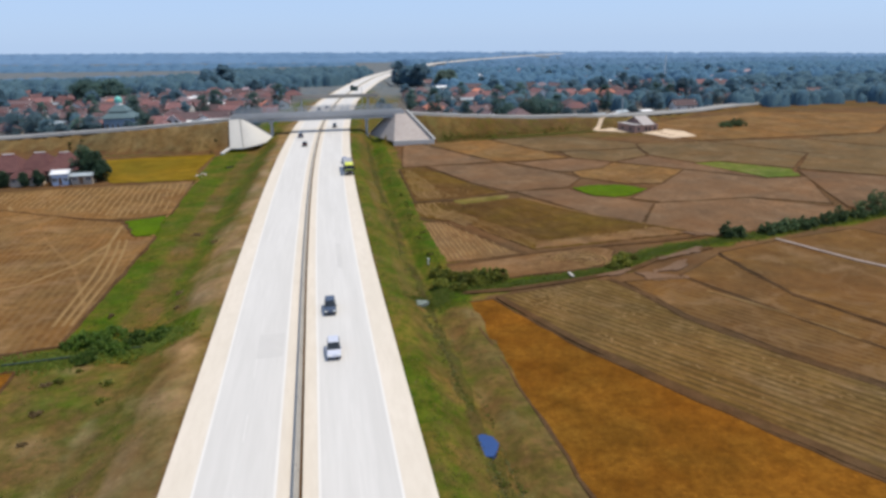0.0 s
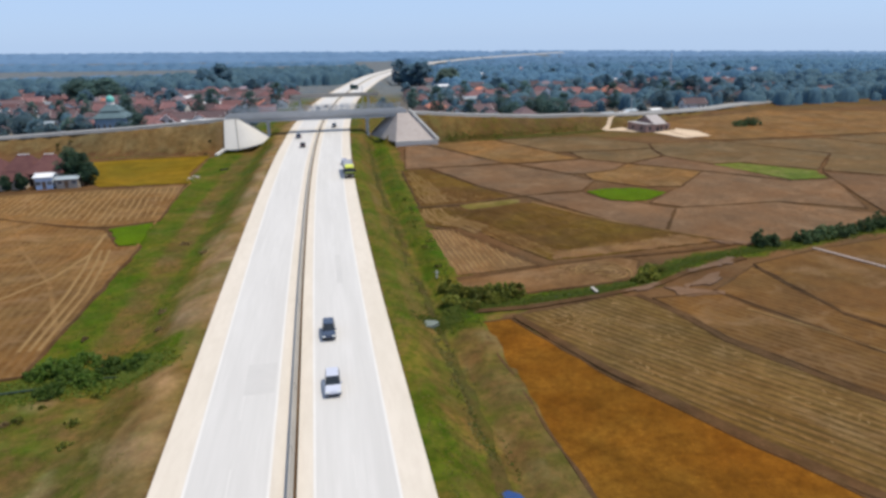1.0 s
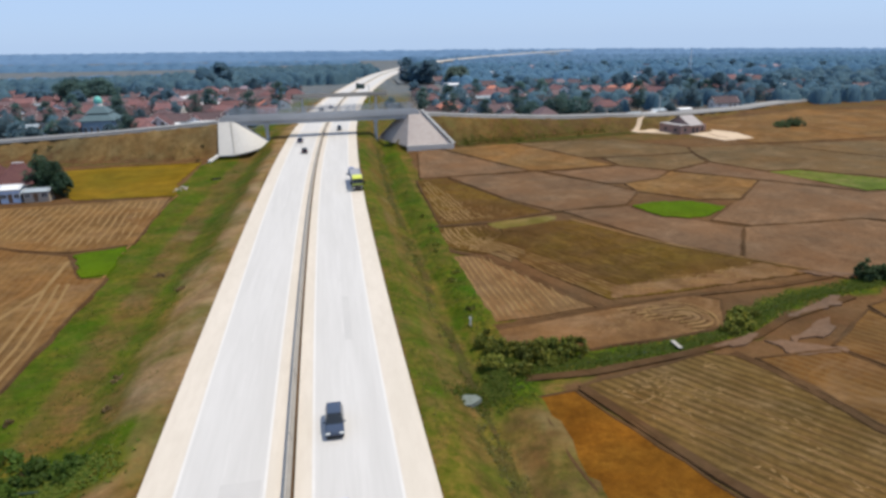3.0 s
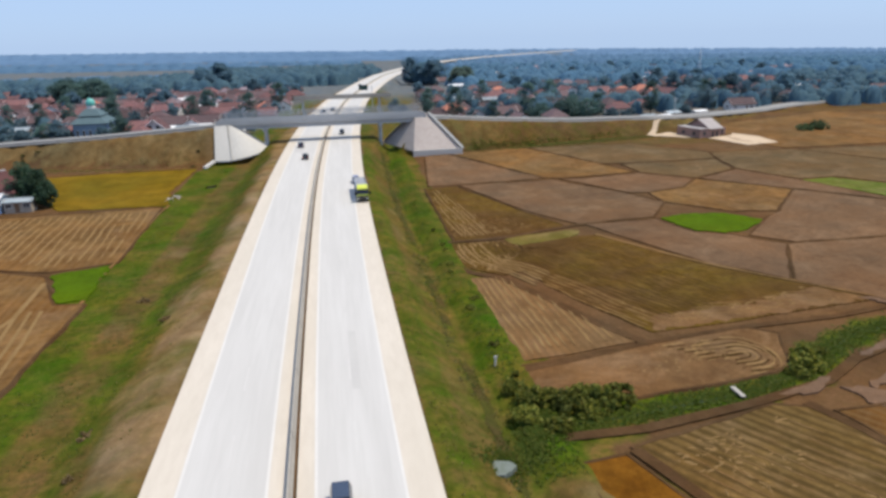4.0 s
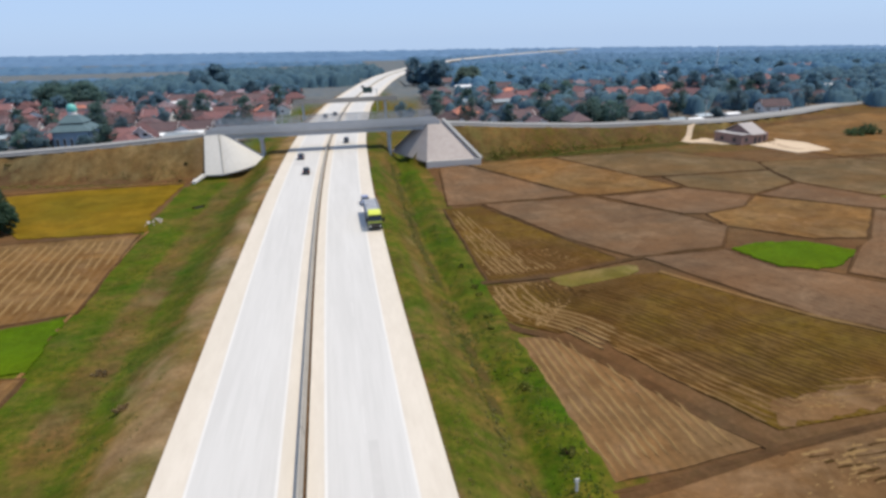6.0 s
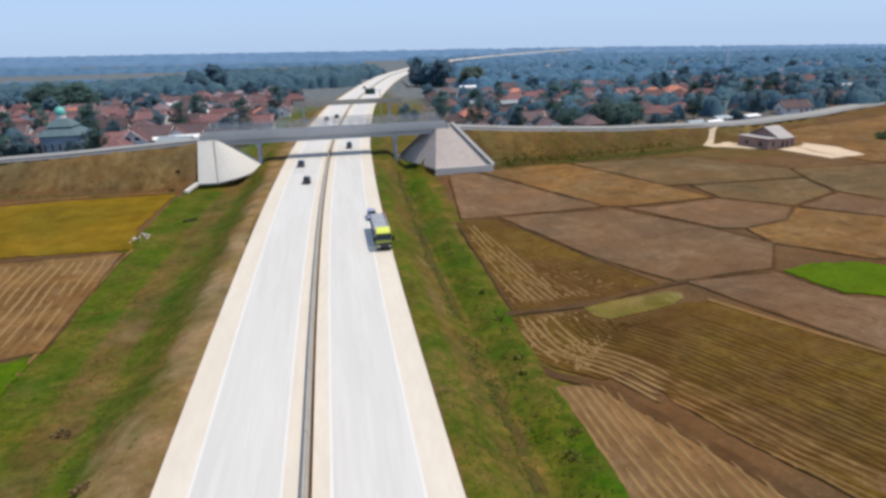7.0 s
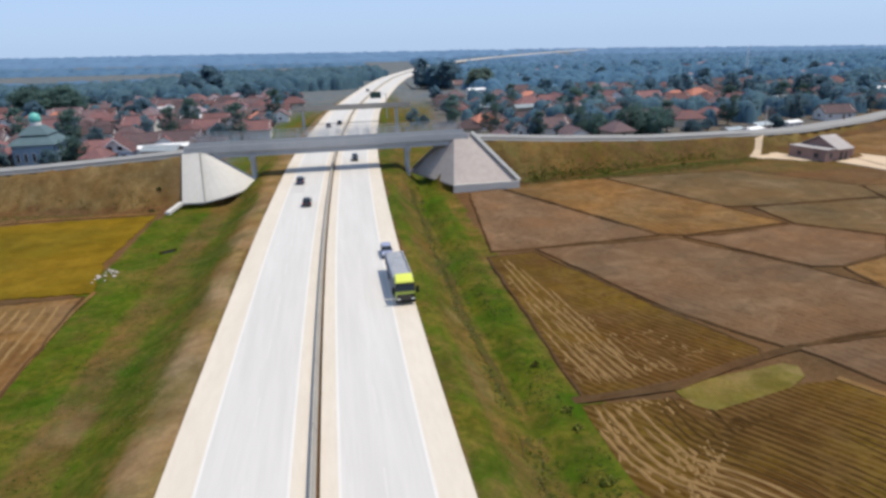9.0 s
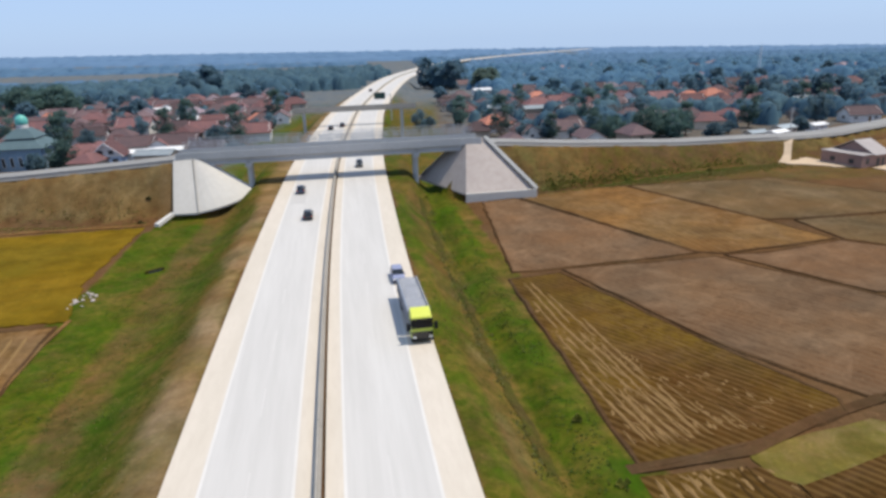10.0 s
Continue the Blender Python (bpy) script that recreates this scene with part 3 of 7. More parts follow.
def lz(x):
    return float(np.interp(x, *LZ))


def smoothstep(a, b, x):
    t = min(1, max(0, (x - a) / (b - a)))
    return t * t * (3 - 2 * t)


def gz(x, y):
    """Height of the bare ground."""
    z = 0.0
    far = smoothstep(650, 1500, math.hypot(x, y))
    z -= 0.0155 * x * far
    d = math.hypot(x, y - 100)
    if d > 2100:
        z -= (d - 2100) ** 2 / 9000
    u = (x - cx(y)) / math.hypot(1, (cx(y + 1) - cx(y - 1)) / 2)
    h = zr(y) - 0.34
    k = smoothstep(256, 268, y) * (1 - smoothstep(300, 320, y))      # level shelf under the overpass
    if -26 < u < 23:
        if u >= 0:
            e = h * (1 - smoothstep(13.2 + 3.5 * k, 19.8 + 3 * k, u) ** 0.9)
        else:
            e = h * (1 - smoothstep(13.5 + 4 * k, 24 + 2 * k, -u) ** 0.9)
        z = max(z, e + z) if far < 1 else z + e
    if 19 < u < 22.5 and y < 255:
        z -= 0.7 * math.sin(math.pi * (u - 19) / 3.5)
    if 22 < u < 27:
        z += 0.35 * math.sin(math.pi * (u - 22) / 5)
    # bank under the crossing lane
    v = abs(y - ly(x))
    top = lz(x) - 0.3
    steep = 0.62 + 0.33 * smoothstep(39, 46, abs(x + 2) - 1)
    if x < DECK0 or x > DECK1:
        b = top - max(0, v - 4.2) / steep - 0.3
    else:
        edge = (x - DECK0) if x < -2 else (DECK1 - x)
        b = top - math.hypot(max(0, v - 4.2), edge) / 0.62 - 0.9
    if b > z:
        z = b
    return z


# ---- ground ----
def lines_from(segments):
    out = []
    for a, b, s in segments:
        out += list(np.arange(a, b, s))
    return out + [segments[-1][1]]


CANAL = [(17, 102), (29, 102.6), (42, 104.2), (52, 107), (58, 111), (66, 114.9), (80, 117.6), (95, 120.4), (115, 125), (135, 129.5)]


def canal_gap(x, y):
    """Distance to the middle of the canal."""
    p, best = Vector((x, y)), 1e9
    for a, b in zip(CANAL, CANAL[1:]):
        a, d = Vector(a), Vector(b) - Vector(a)
        k = min(1, max(0, (p - a).dot(d) / d.dot(d)))
        best = min(best, (a + d * k - p).length)
    return best


def build_ground():
    xs = lines_from([(-2600, -800, 120), (-800, -300, 40), (-300, -90, 10), (-90, -45, 3), (-45, 50, 1.25), (50, 90, 3), (90, 320, 8), (320, 900, 30), (900, 2900, 120)])
    ys = lines_from([(-160, 30, 10), (30, 240, 2.5), (240, 320, 1.5), (320, 480, 6), (480, 1000, 20), (1000, 1600, 40), (1600, 3200, 80)])
    rnd = np.random.RandomState(3)
    verts, zone = [], []
    for y in ys:
        for x in xs:
            u = (x - cx(y)) / math.hypot(1, (cx(y + 1) - cx(y - 1)) / 2)
            z = gz(x, y)
            near = abs(u) < 60 and y < 320
            verts.append((x, y, z + (rnd.uniform(-0.06, 0.06) if near and not -14 < u < 14 else 0)))
            g = 0.0       # grass
            s = 0.0       # bare soil beside the shoulder
            w = 0.0       # lush grass
            if y < 1200:
                if 12 < u < 29.5:
                    g = 0.75
                    w = (0.6 if y > 94 else 0.22) if 20.5 < u < 26.5 and y < 290 else (0.2 if u < 16 else 0.0)
                    if y < 290 and 15.3 < u < 18.6:
                        s, g, w = 0.07, 0.64, 0.1
                    elif u <= 15.3:
                        w = 0.42
                if -38.5 < u < -12:
                    if y > 97:
                        g = 0.74
                        edge = -20.2 if y < 150 else -18.2
                        s = 0.64 * smoothstep(edge, edge + 3.6, u)
                        mid = smoothstep(-29.5, -27, u) * (1 - smoothstep(-24.5, -22, u))
                        g -= 0.16 * mid
                        s = max(s, 0.12 * mid)
                        if y < 168 and u > edge - 1:
                            s += 0.4 * noise.noise((x * 0.5, y * 0.24, 21.0))
                        w = 0.5 * (1 - mid) * (1 - smoothstep(edge - 1, edge + 2, u)) + (0.14 if u < -28 else 0.0)
                    elif y > 86:
                        g, s, w = 0.75, (0.5 if u > -16 else 0.0), (0.62 if -34 < u < -15 else 0.3)
                    else:
                        g, s, w = 0.58, (0.46 if u > -18 else 0.16) + 0.5 * noise.noise((x * 0.33, y * 0.17, 12.0)), 0.16 + 0.3 * noise.noise((x * 0.2, y * 0.13, 17.0))
                if u > 20.5 and y < 95:
                    g, s, w = 0.55, 0.17, 0.0
            if abs(y - ly(x)) < 18 and z > 0.5 and abs(u) > 30:
                g, s = (0.46, 0.44) if x < 0 else (0.5, 0.3)
                w = (0.2 if 40 < x < 115 else 0.0) + 0.25 * noise.noise((x * 0.05, y * 0.06, 5.0))
            if 13 < x < 135 and 94 < y < 134 and canal_gap(x, y) < 2.6:
                g, s, w = 0.8, 0.0, 0.62
            if x > 60 and 262 < y < 290:
                g, s, w = 0.38, 0.12, min(w, 0.15)
            if y > 290 and 12 < abs(u) < 36:
                g = 0.7
            if y > 330 and abs(u) > 36:
                g = 0.3
            if y < 320 and abs(u) < 40:
                k = noise.noise((x * 0.22, y * 0.12, 3.0))
                k2 = noise.noise((x * 0.12, y * 0.07, 9.0))
                s, w, g = max(0, s + 0.42 * k), max(0, w + 0.36 * k2), g - 0.15 * max(0, k)
            # alpha: share of haze tint in the ground colour, growing with distance
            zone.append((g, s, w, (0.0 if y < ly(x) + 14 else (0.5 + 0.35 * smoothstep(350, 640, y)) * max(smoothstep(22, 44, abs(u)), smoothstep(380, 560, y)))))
    k = len(xs)
    faces = [(j * k + i, j * k + i + 1, (j + 1) * k + i + 1, (j + 1) * k + i) for j in range(len(ys) - 1) for i in range(k - 1)]
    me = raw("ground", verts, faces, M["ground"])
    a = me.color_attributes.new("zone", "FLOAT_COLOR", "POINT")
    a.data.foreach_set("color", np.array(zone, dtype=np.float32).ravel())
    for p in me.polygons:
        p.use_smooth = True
    tagged(new("ground", me), "dry grass and soil plain with green motorway verges, haze-tinted beyond", "ground", kind="structure")


build_ground()


# ---- motorway ----
def run_ys(y0, y1):
    ys, y = [], y0
    while y < y1:
        ys.append(y)
        y += 4 if y < 330 else (10 if y < 700 else 20)
    return ys + [y1]


def ribbon(name, u0, u1, y0, y1, material, up=0.0, deep=0.35, parent=None, label="", profile=None):
    """A solid strip along the motorway between the offsets u0 and u1."""
    bm = nb()
    prof = profile or [(u0, up), (u1, up), (u1, up - deep), (u0, up - deep)]
    rings = []
    for y in run_ys(y0, y1):
        r = []
        for u, z in prof:
            x, yy = across(y, u)
            r.append((x, yy, zr(y) + z))
        rings.append(r)
    hull(bm, rings)
    if parent:
        return part(name, bm, material, parent, label)
    return bm


road = tagged(new("road", mesh_of("road", ribbon("lanes", -9.0, -1.9, -80, 1480, M["concrete"]), M["concrete"])), "wide pale concrete motorway with two carriageways", "road", kind="structure")
ribbon("carriageway", 1.9, 9.0, -80, 1480, M["concrete"], parent=road)
for u0, u1 in ((-12.0, -9.0), (9.0, 12.0)):
    ribbon("shoulder", u0, u1, -80, 1480, M["shoulder"], parent=road, label="beige concrete hard shoulder")
for u0, u1 in ((-1.9, -0.42), (0.42, 1.9)):
    ribbon("inner_shoulder", u0, u1, -80, 1480, M["shoulder"], parent=road, label="beige concrete strip beside the barrier")
for u in (-9.05, -1.95, 1.95, 9.05):
    ribbon("edge_line", u - 0.13, u + 0.13, -80, 900, M["line"], up=0.006, deep=0.005, parent=road, label="white painted edge line")


def dashes():
    for side in (-5.45, 5.45):
        y = -20.0
        while y < 330:
            bm = nb()
            rings = []
            for q in (y, y + 2.5, y + 5.0):
                rings.append([(*across(q, side + a), zr(q) + h) for a, h in ((-0.07, 0.006), (0.07, 0.006), (0.07, 0.001), (-0.07, 0.001))])
            hull(bm, rings)
            part("lane_dash", bm, M["dash"], road)
            y += 13.0


dashes()

def road_patch(y0, y1, u0, u1, material, label):
    """A repaired piece of the carriageway, flush but for a few millimetres."""
    rings = [[(*across(y, a), zr(y) + h) for a, h in ((u0, 0.005), (u1, 0.005), (u1, 0.001), (u0, 0.001))] for y in np.linspace(y0, y1, 4)]
    part("road_patch", hull(nb(), rings), material, road, label)


road_patch(76, 83, -5.6, -2.3, M["patch"], "slightly greyer repaired concrete panel")
road_patch(252, 263, -8.6, -5.6, M["patch"], "slightly greyer stained concrete panel")
road_patch(108, 122, 5.6, 6.5, M["patch"], "slightly greyer worn wheel track")
barrier_prof = [(0.78 * u - 0.2, h) for u, h in [(-0.40, 0.0), (-0.38, 0.08), (-0.20, 0.33), (-0.11, 0.86), (-0.08, 0.9), (0.08, 0.9), (0.11, 0.86), (0.20, 0.33), (0.38, 0.08), (0.40, 0.0), (0.40, -0.3), (-0.40, -0.3)]]
barrier_bm = ribbon("barrier", 0, 0, -80, 1480, M["barrier"], profile=barrier_prof)
median_barrier = thing("median_barrier", barrier_bm, M["barrier"], "long grey concrete median barrier along the motorway", "barrier", kind="structure")


def barrier_joints():
    y = 40.0
    while y < 300:
        bm = nb()
        rings = []
        for q in (y, y + 0.09):
            rings.append([(*across(q, 0.78 * a - 0.2), zr(q) + h) for a, h in ((-0.39, 0.08), (-0.21, 0.335), (-0.12, 0.868), (-0.08, 0.905), (0.08, 0.905), (0.12, 0.868), (0.21, 0.335), (0.39, 0.08))])
        hull(bm, rings)
        part("joint", bm, M["dark"], median_barrier)
        y += 12.0


barrier_joints()


# ---- fields ----
def inside(p, poly):
    x, y = p
    c = False
    for (ax, ay), (bx, by) in zip(poly, poly[1:] + poly[:1]):
        if (ay > y) != (by > y) and x < (bx - ax) * (y - ay) / (by - ay) + ax:
            c = not c
    return c


def rough_edge(pts, step=3.0, jitter=0.22, seed=0):
    rnd = random.Random(seed)
    out = []
    for (ax, ay), (bx, by) in zip(pts, pts[1:] + pts[:1]):
        n = max(1, int(math.hypot(bx - ax, by - ay) / step))
        for i in range(n):
            k = i / n
            out.append((ax + (bx - ax) * k + (rnd.uniform(-jitter, jitter) if i else 0), ay + (by - ay) * k + (rnd.uniform(-jitter, jitter) if i else 0)))
    return out


FIELD_COUNT = [0]


def spread_out(pts, d):
    """The outline moved outwards by d, so that neighbours meet at one bund."""
    n = len(pts)
    area = sum(pts[i - 1][0] * pts[i][1] - pts[i][0] * pts[i - 1][1] for i in range(n))
    s = d if area > 0 else -d
    out = []
    for i in range(n):
        a, b, c = Vector(pts[i - 1]), Vector(pts[i]), Vector(pts[(i + 1) % n])
        t1, t2 = (b - a).normalized(), (c - b).normalized()
        m = Vector((t1.y + t2.y, -t1.x - t2.x)).normalized()
        out.append(tuple(b + m * s / max(0.5, m.dot(Vector((t1.y, -t1.x))))))
    return out


def field(material, label, *pts, bund=True, height=0.14, ragged=0.22):
    FIELD_COUNT[0] += 1
    if bund:
        pts = spread_out(pts, 0.5)
        height += 0.004 * (FIELD_COUNT[0] % 8)
    edge = rough_edge(list(pts), 3.0 if ragged < 0.3 else 1.0, ragged, FIELD_COUNT[0])
    bm = nb()
    f = bm.faces.new([bm.verts.new((x, y, height)) for x, y in edge])
    r = bmesh.ops.extrude_face_region(bm, geom=[f])
    bmesh.ops.translate(bm, verts=[v for v in r["geom"] if isinstance(v, bmesh.types.BMVert)], vec=(0, 0, -0.5))
    bmesh.ops.recalc_face_normals(bm, faces=bm.faces)
    bmesh.ops.triangulate(bm, faces=[f for f in bm.faces if len(f.verts) > 4])
    ob = thing("field", bm, material, label, "field", group="farm plots", kind="structure")
    if bund:
        bb = nb()
        pts = list(edge)
        rnd = random.Random(FIELD_COUNT[0] + 50)
        n = len(pts)
        ring = []
        for i in range(n):
            a, b, c = Vector(pts[i - 1]), Vector(pts[i]), Vector(pts[(i + 1) % n])
            t = ((b - a).normalized() + (c - b).normalized())
            t = t.normalized() if t.length > 1e-3 else (c - b).normalized()
            nn = Vector((t.y, -t.x))
            w, h = rnd.uniform(0.24, 0.5), height + rnd.uniform(0.03, 0.14)
            ring.append([(*(b + nn * w), height - 0.2), (*(b + nn * w * 0.45), h), (*(b - nn * w * 0.45), h), (*(b - nn * w), height - 0.2)])
        vs = [[bb.verts.new(p) for p in r4] for r4 in ring]
        for i in range(n):
            p, q = vs[i], vs[(i + 1) % n]
            for j in range(3):
                bb.faces.new((p[j], p[j + 1], q[j + 1], q[j]))
        bmesh.ops.recalc_face_normals(bb, faces=bb.faces)
        part("bund", bb, M["bund"], ob, "low earth bund round the plot")
    return ob


BROWN = "bare brown harvested rice plot with low bunds"
field(M["f_orange"], "plot of ripe orange-brown rice", (23, 34), (22.3, 57), (21.6, 71), (20.8, 95.5), (25, 96), (31, 79), (39, 63), (55, 34))
stub = field(M["f_stubble"], "stubble plot with pale drill rows", (27, 97), (44, 101), (48, 99.5), (51, 83), (58, 68), (66, 55), (72, 44), (60, 34), (57, 34), (40.5, 63), (32.5, 80))
field(M["f_gold"], "ochre-brown stubble plot with faint rows", (50, 98.5), (60, 98.5), (67, 80), (74, 62), (80, 48), (74, 44), (68, 56), (60, 69), (53, 84))
field(M["f_gold"], "ochre-brown stubble plot with faint rows", (61.5, 100), (73, 108), (73, 87), (79, 70), (92, 50), (82, 48), (75, 63), (68.5, 80.5))
field(M["f_gold"], "ochre-brown stubble plot with faint rows", (75, 109.5), (94, 115), (112, 118), (122, 96), (104, 80), (81, 71), (74.5, 88))
field(M["f_grey"], BROWN, (106, 79), (124, 95), (150, 98), (160, 60), (94, 51), (82, 69))
harvest = field(M["f_plough"], "pale harvested plot with straw traces", (20, 110), (19, 114.5), (38, 117), (52, 119), (55, 116.5), (51, 109), (45, 107.5), (31, 106.2))
rows_plot = field(M["f_palerows"], "pale plot with straight straw rows", (19.5, 116), (20.5, 146), (26, 145), (30.5, 134), (37.5, 118.5), bund=False)
olive_plot = field(M["f_olive"], "olive-brown plot with fine rows", (33, 137.5), (40, 120.5), (55, 121.5), (77, 124), (68.5, 134), (61.5, 142.5), (50, 163.8), (34, 163.8), (33.6, 158), (30.4, 148), bund=False)
field(M["f_pale_green"], "narrow weedy pale green plot", (32.0, 165.2), (32.4, 166.3), (39.5, 167.6), (46.7, 168.5), (48.0, 167.6), (47.2, 165.4), (44.3, 163.6), (39, 162.3), (34.0, 161.2), (32.5, 162.6), bund=False, height=0.152, ragged=0.22)
trace_plot = field(M["f_olive"], "olive stubble strip with curved straw traces", (20.6, 151.5), (21.4, 165), (33.9, 164), (33.6, 158), (30.6, 147.5), (26.6, 146), bund=False, height=0.137)
olive_rows = field(M["f_olive"], "olive stubble plot with coarse straw rows", (23.8, 213), (31.5, 214), (41.5, 184), (46, 172.5), (45, 170.3), (34, 168), (22.6, 166.5))
field(M["f_grey"], BROWN, (33.5, 215.3), (59, 215), (71, 194.5), (75, 185), (67, 174), (50, 172.5), (43, 185))
field(M["f_brown"], BROWN, (31, 262.5), (38.5, 264), (56.5, 218.5), (33, 217), (25.2, 217))
field(M["f_tan"], "tan harvested plot", (40, 266), (56, 269), (67.5, 268.5), (80, 233), (84, 219.5), (62, 217.2), (58, 219))
field(M["f_dusk"], "dark brown harvested plot with low bunds", (62, 215.3), (69, 214.8), (85, 217.5), (95, 207), (88, 199), (77, 195.5), (72.5, 196.5))
field(M["f_tan"], "tan harvested plot", (77, 194), (88, 197.5), (96, 205.5), (111, 189), (95, 172), (86, 174), (76, 185.5))
field(M["f_green"], "bright green rice seedling bed", (68, 172), (74, 174), (83, 172.5), (88, 165.5), (80, 160), (75, 159), (70, 162), height=0.2, bund=False, ragged=0.4)
field(M["f_dusk"], "dark brown harvested plot with low bunds", (51.5, 171), (66.5, 171.5), (69, 161), (75, 157.5), (81, 150), (70, 134.5), (62.5, 143.5))
field(M["f_brown"], BROWN, (71, 133), (82, 149.5), (108, 149), (124, 134), (100, 124.5), (80, 120.8))
field(M["f_moss"], "mossy olive-brown harvested plot with low bunds", (69.5, 268.5), (106, 267), (121, 243), (117, 232.5), (88, 233), (81.5, 234))
field(M["f_moss"], "mossy olive-brown harvested plot with low bunds", (86.5, 231), (116, 230.5), (112.5, 216), (96.5, 208), (86.5, 218.5))
field(M["f_green_far"], "green rice seedling bed tinted by haze", (121, 197.5), (130, 198), (144, 181), (140, 171), (129, 171.5), height=0.2, bund=False, ragged=0.4)
field(M["f_brown"], BROWN, (90, 167), (96, 171), (112, 188), (127.5, 169.5), (140, 169), (124, 140), (109, 150.5), (84, 151), (79, 156.5))
field(M["f_dusk"], "dark brown harvested plot with low bunds", (98, 206.5), (113.5, 214.5), (120, 199), (128, 172), (113, 189.5))
field(M["f_moss"], "mossy olive-brown harvested plot with low bunds", (122.5, 242), (150, 240), (168, 205), (146, 183), (131.5, 199.5), (121.5, 199.5), (115, 216.5), (118.5, 231))
field(M["f_moss"], "mossy olive-brown harvested plot with low bunds", (152, 239), (190, 236), (215, 190), (170, 160), (147.5, 181), (170, 205))
field(M["f_dusk"], "dark brown harvested plot with low bunds", (137, 132), (126, 135.5), (145, 178), (168, 159), (190, 140))
field(M["f_tan"], "tan harvested plot", (150, 300), (235, 330), (300, 300), (230, 242), (150, 243), (146, 262))
field(M["f_moss"], "mossy olive-brown harvested plot with low bunds", (232, 240), (300, 298), (420, 300), (420, 180), (217, 190), (192, 236))

field(M["f_tan"], "tan stubble plot with tyre traces", (-40, 93), (-39.4, 148), (-44, 148.6), (-50.5, 163), (-60, 167.5), (-96, 190), (-110, 120), (-62, 90))
field(M["f_green"], "bright green rice seedling bed", (-49.3, 164), (-40.6, 167), (-39.2, 150), (-43.7, 150), height=0.2, bund=False, ragged=0.4)
left_rows = field(M["f_tan"], "tan stubble plot with fine rows", (-100, 208), (-41.8, 210.5), (-40.3, 169), (-50.3, 166.3), (-60, 169.5), (-98, 192))
field(M["f_yellow"], "plot of yellowing ripe rice", (-96, 258), (-70, 262), (-42.5, 262), (-43.6, 229), (-40.6, 212.5), (-66, 214), (-72, 222), (-92, 236), bund=False, ragged=0.35)
field(M["f_orange"], "plot of ripe orange-brown rice", (-43, 85), (-60, 84), (-80, 80), (-70, 34), (-41, 34))
field(M["f_brown"], BROWN, (-98, 190), (-102, 208), (-104, 250), (-180, 250), (-200, 120), (-112, 120))


# rows of straw left on the plots
def straw_rows(name, poly, deg, gap, wide, high, keep, seed, parent, bend=0.0, material="straw"):
    rnd = random.Random(seed)
    d = Vector((math.cos(radians(deg)), math.sin(radians(deg))))
    nrm = Vector((-d.y, d.x))
    c = Vector((sum(p[0] for p in poly) / len(poly), sum(p[1] for p in poly) / len(poly)))
    verts, faces = [], []
    k = -60.0
    while k < 60:
        a = -70.0
        run = []
        phase = rnd.uniform(0, 9)
        while a < 70:
            off = bend * math.sin(a * 0.07 + 0.4) + 0.13 * math.sin(a * 0.3 + phase)
            p = c + d * a + nrm * (k + off + rnd.uniform(-0.08, 0.08))
            ok = inside((p.x, p.y), poly) and rnd.random() < keep
            if ok:
                run.append(p)
            if (not ok or a > 68.9) and run:
                if len(run) > 2:
                    base = len(verts)
                    for j, q in enumerate(run):
                        w = wide * rnd.uniform(0.6, 1.2) * (0.3 if j in (0, len(run) - 1) else 1)
                        h = 0.14 + high * rnd.uniform(0.5, 1.2)
                        for o, z in ((-w, 0.12), (-w * 0.3, h), (w * 0.3, h), (w, 0.12)):
                            v = q + nrm * o
                            verts.append((v.x, v.y, z))
                    for j in range(len(run) - 1):
                        for i in range(3):
                            s = base + j * 4 + i
                            faces.append((s, s + 1, s + 5, s + 4))
                run = []
            a += 1.2
        k += gap * rnd.uniform(0.9, 1.1)
    ob = new(name, raw(name, verts, faces, M[material]))
    ob.parent = parent
    return tagged(ob, "pale straw rows left after harvest", kind="stuff")


straw_rows("straw_rows", [(20.2, 117), (21.2, 146), (26.5, 145.5), (30.2, 135), (36, 119.5)], 92, 1.05, 0.24, 0.09, 0.96, 1, rows_plot, 0.0, "straw_fresh")
straw_rows("straw_rows", [(24.5, 212), (27, 212), (29, 196), (31.5, 169), (22.6, 168)], 92, 1.05, 0.24, 0.08, 0.93, 2, olive_rows, 0.5, "straw_fresh")
straw_rows("straw_rows", [(25, 186), (29, 184), (33, 176), (36, 169.5), (23.6, 168)], 97, 0.95, 0.19, 0.06, 0.88, 13, olive_rows, 0.9, "straw_fresh")
straw_rows("straw_rows", [(30, 207), (40, 184), (44.5, 172.5), (33, 169)], 106, 1.2, 0.11, 0.05, 0.85, 12, olive_rows, 0.3, "straw_dim")
straw_rows("straw_rows", [(41, 122), (55, 123), (74, 125), (70, 130), (45, 127)], 172, 1.2, 0.24, 0.06, 0.82, 15, olive_plot, 0.8)
straw_rows("straw_rows", [(29, 96), (44, 99.5), (50, 84), (57, 68), (65, 55), (58, 40), (42, 63), (34, 80)], 122, 1.6, 0.2, 0.07, 0.95, 6, stub, 0.3, "straw_dim")
straw_rows("straw_rows", [(-96, 206), (-43, 209), (-41.5, 172), (-52, 168.5), (-95, 194)], 95, 1.75, 0.34, 0.08, 0.97, 7, left_rows, 0.2, "straw_fresh")


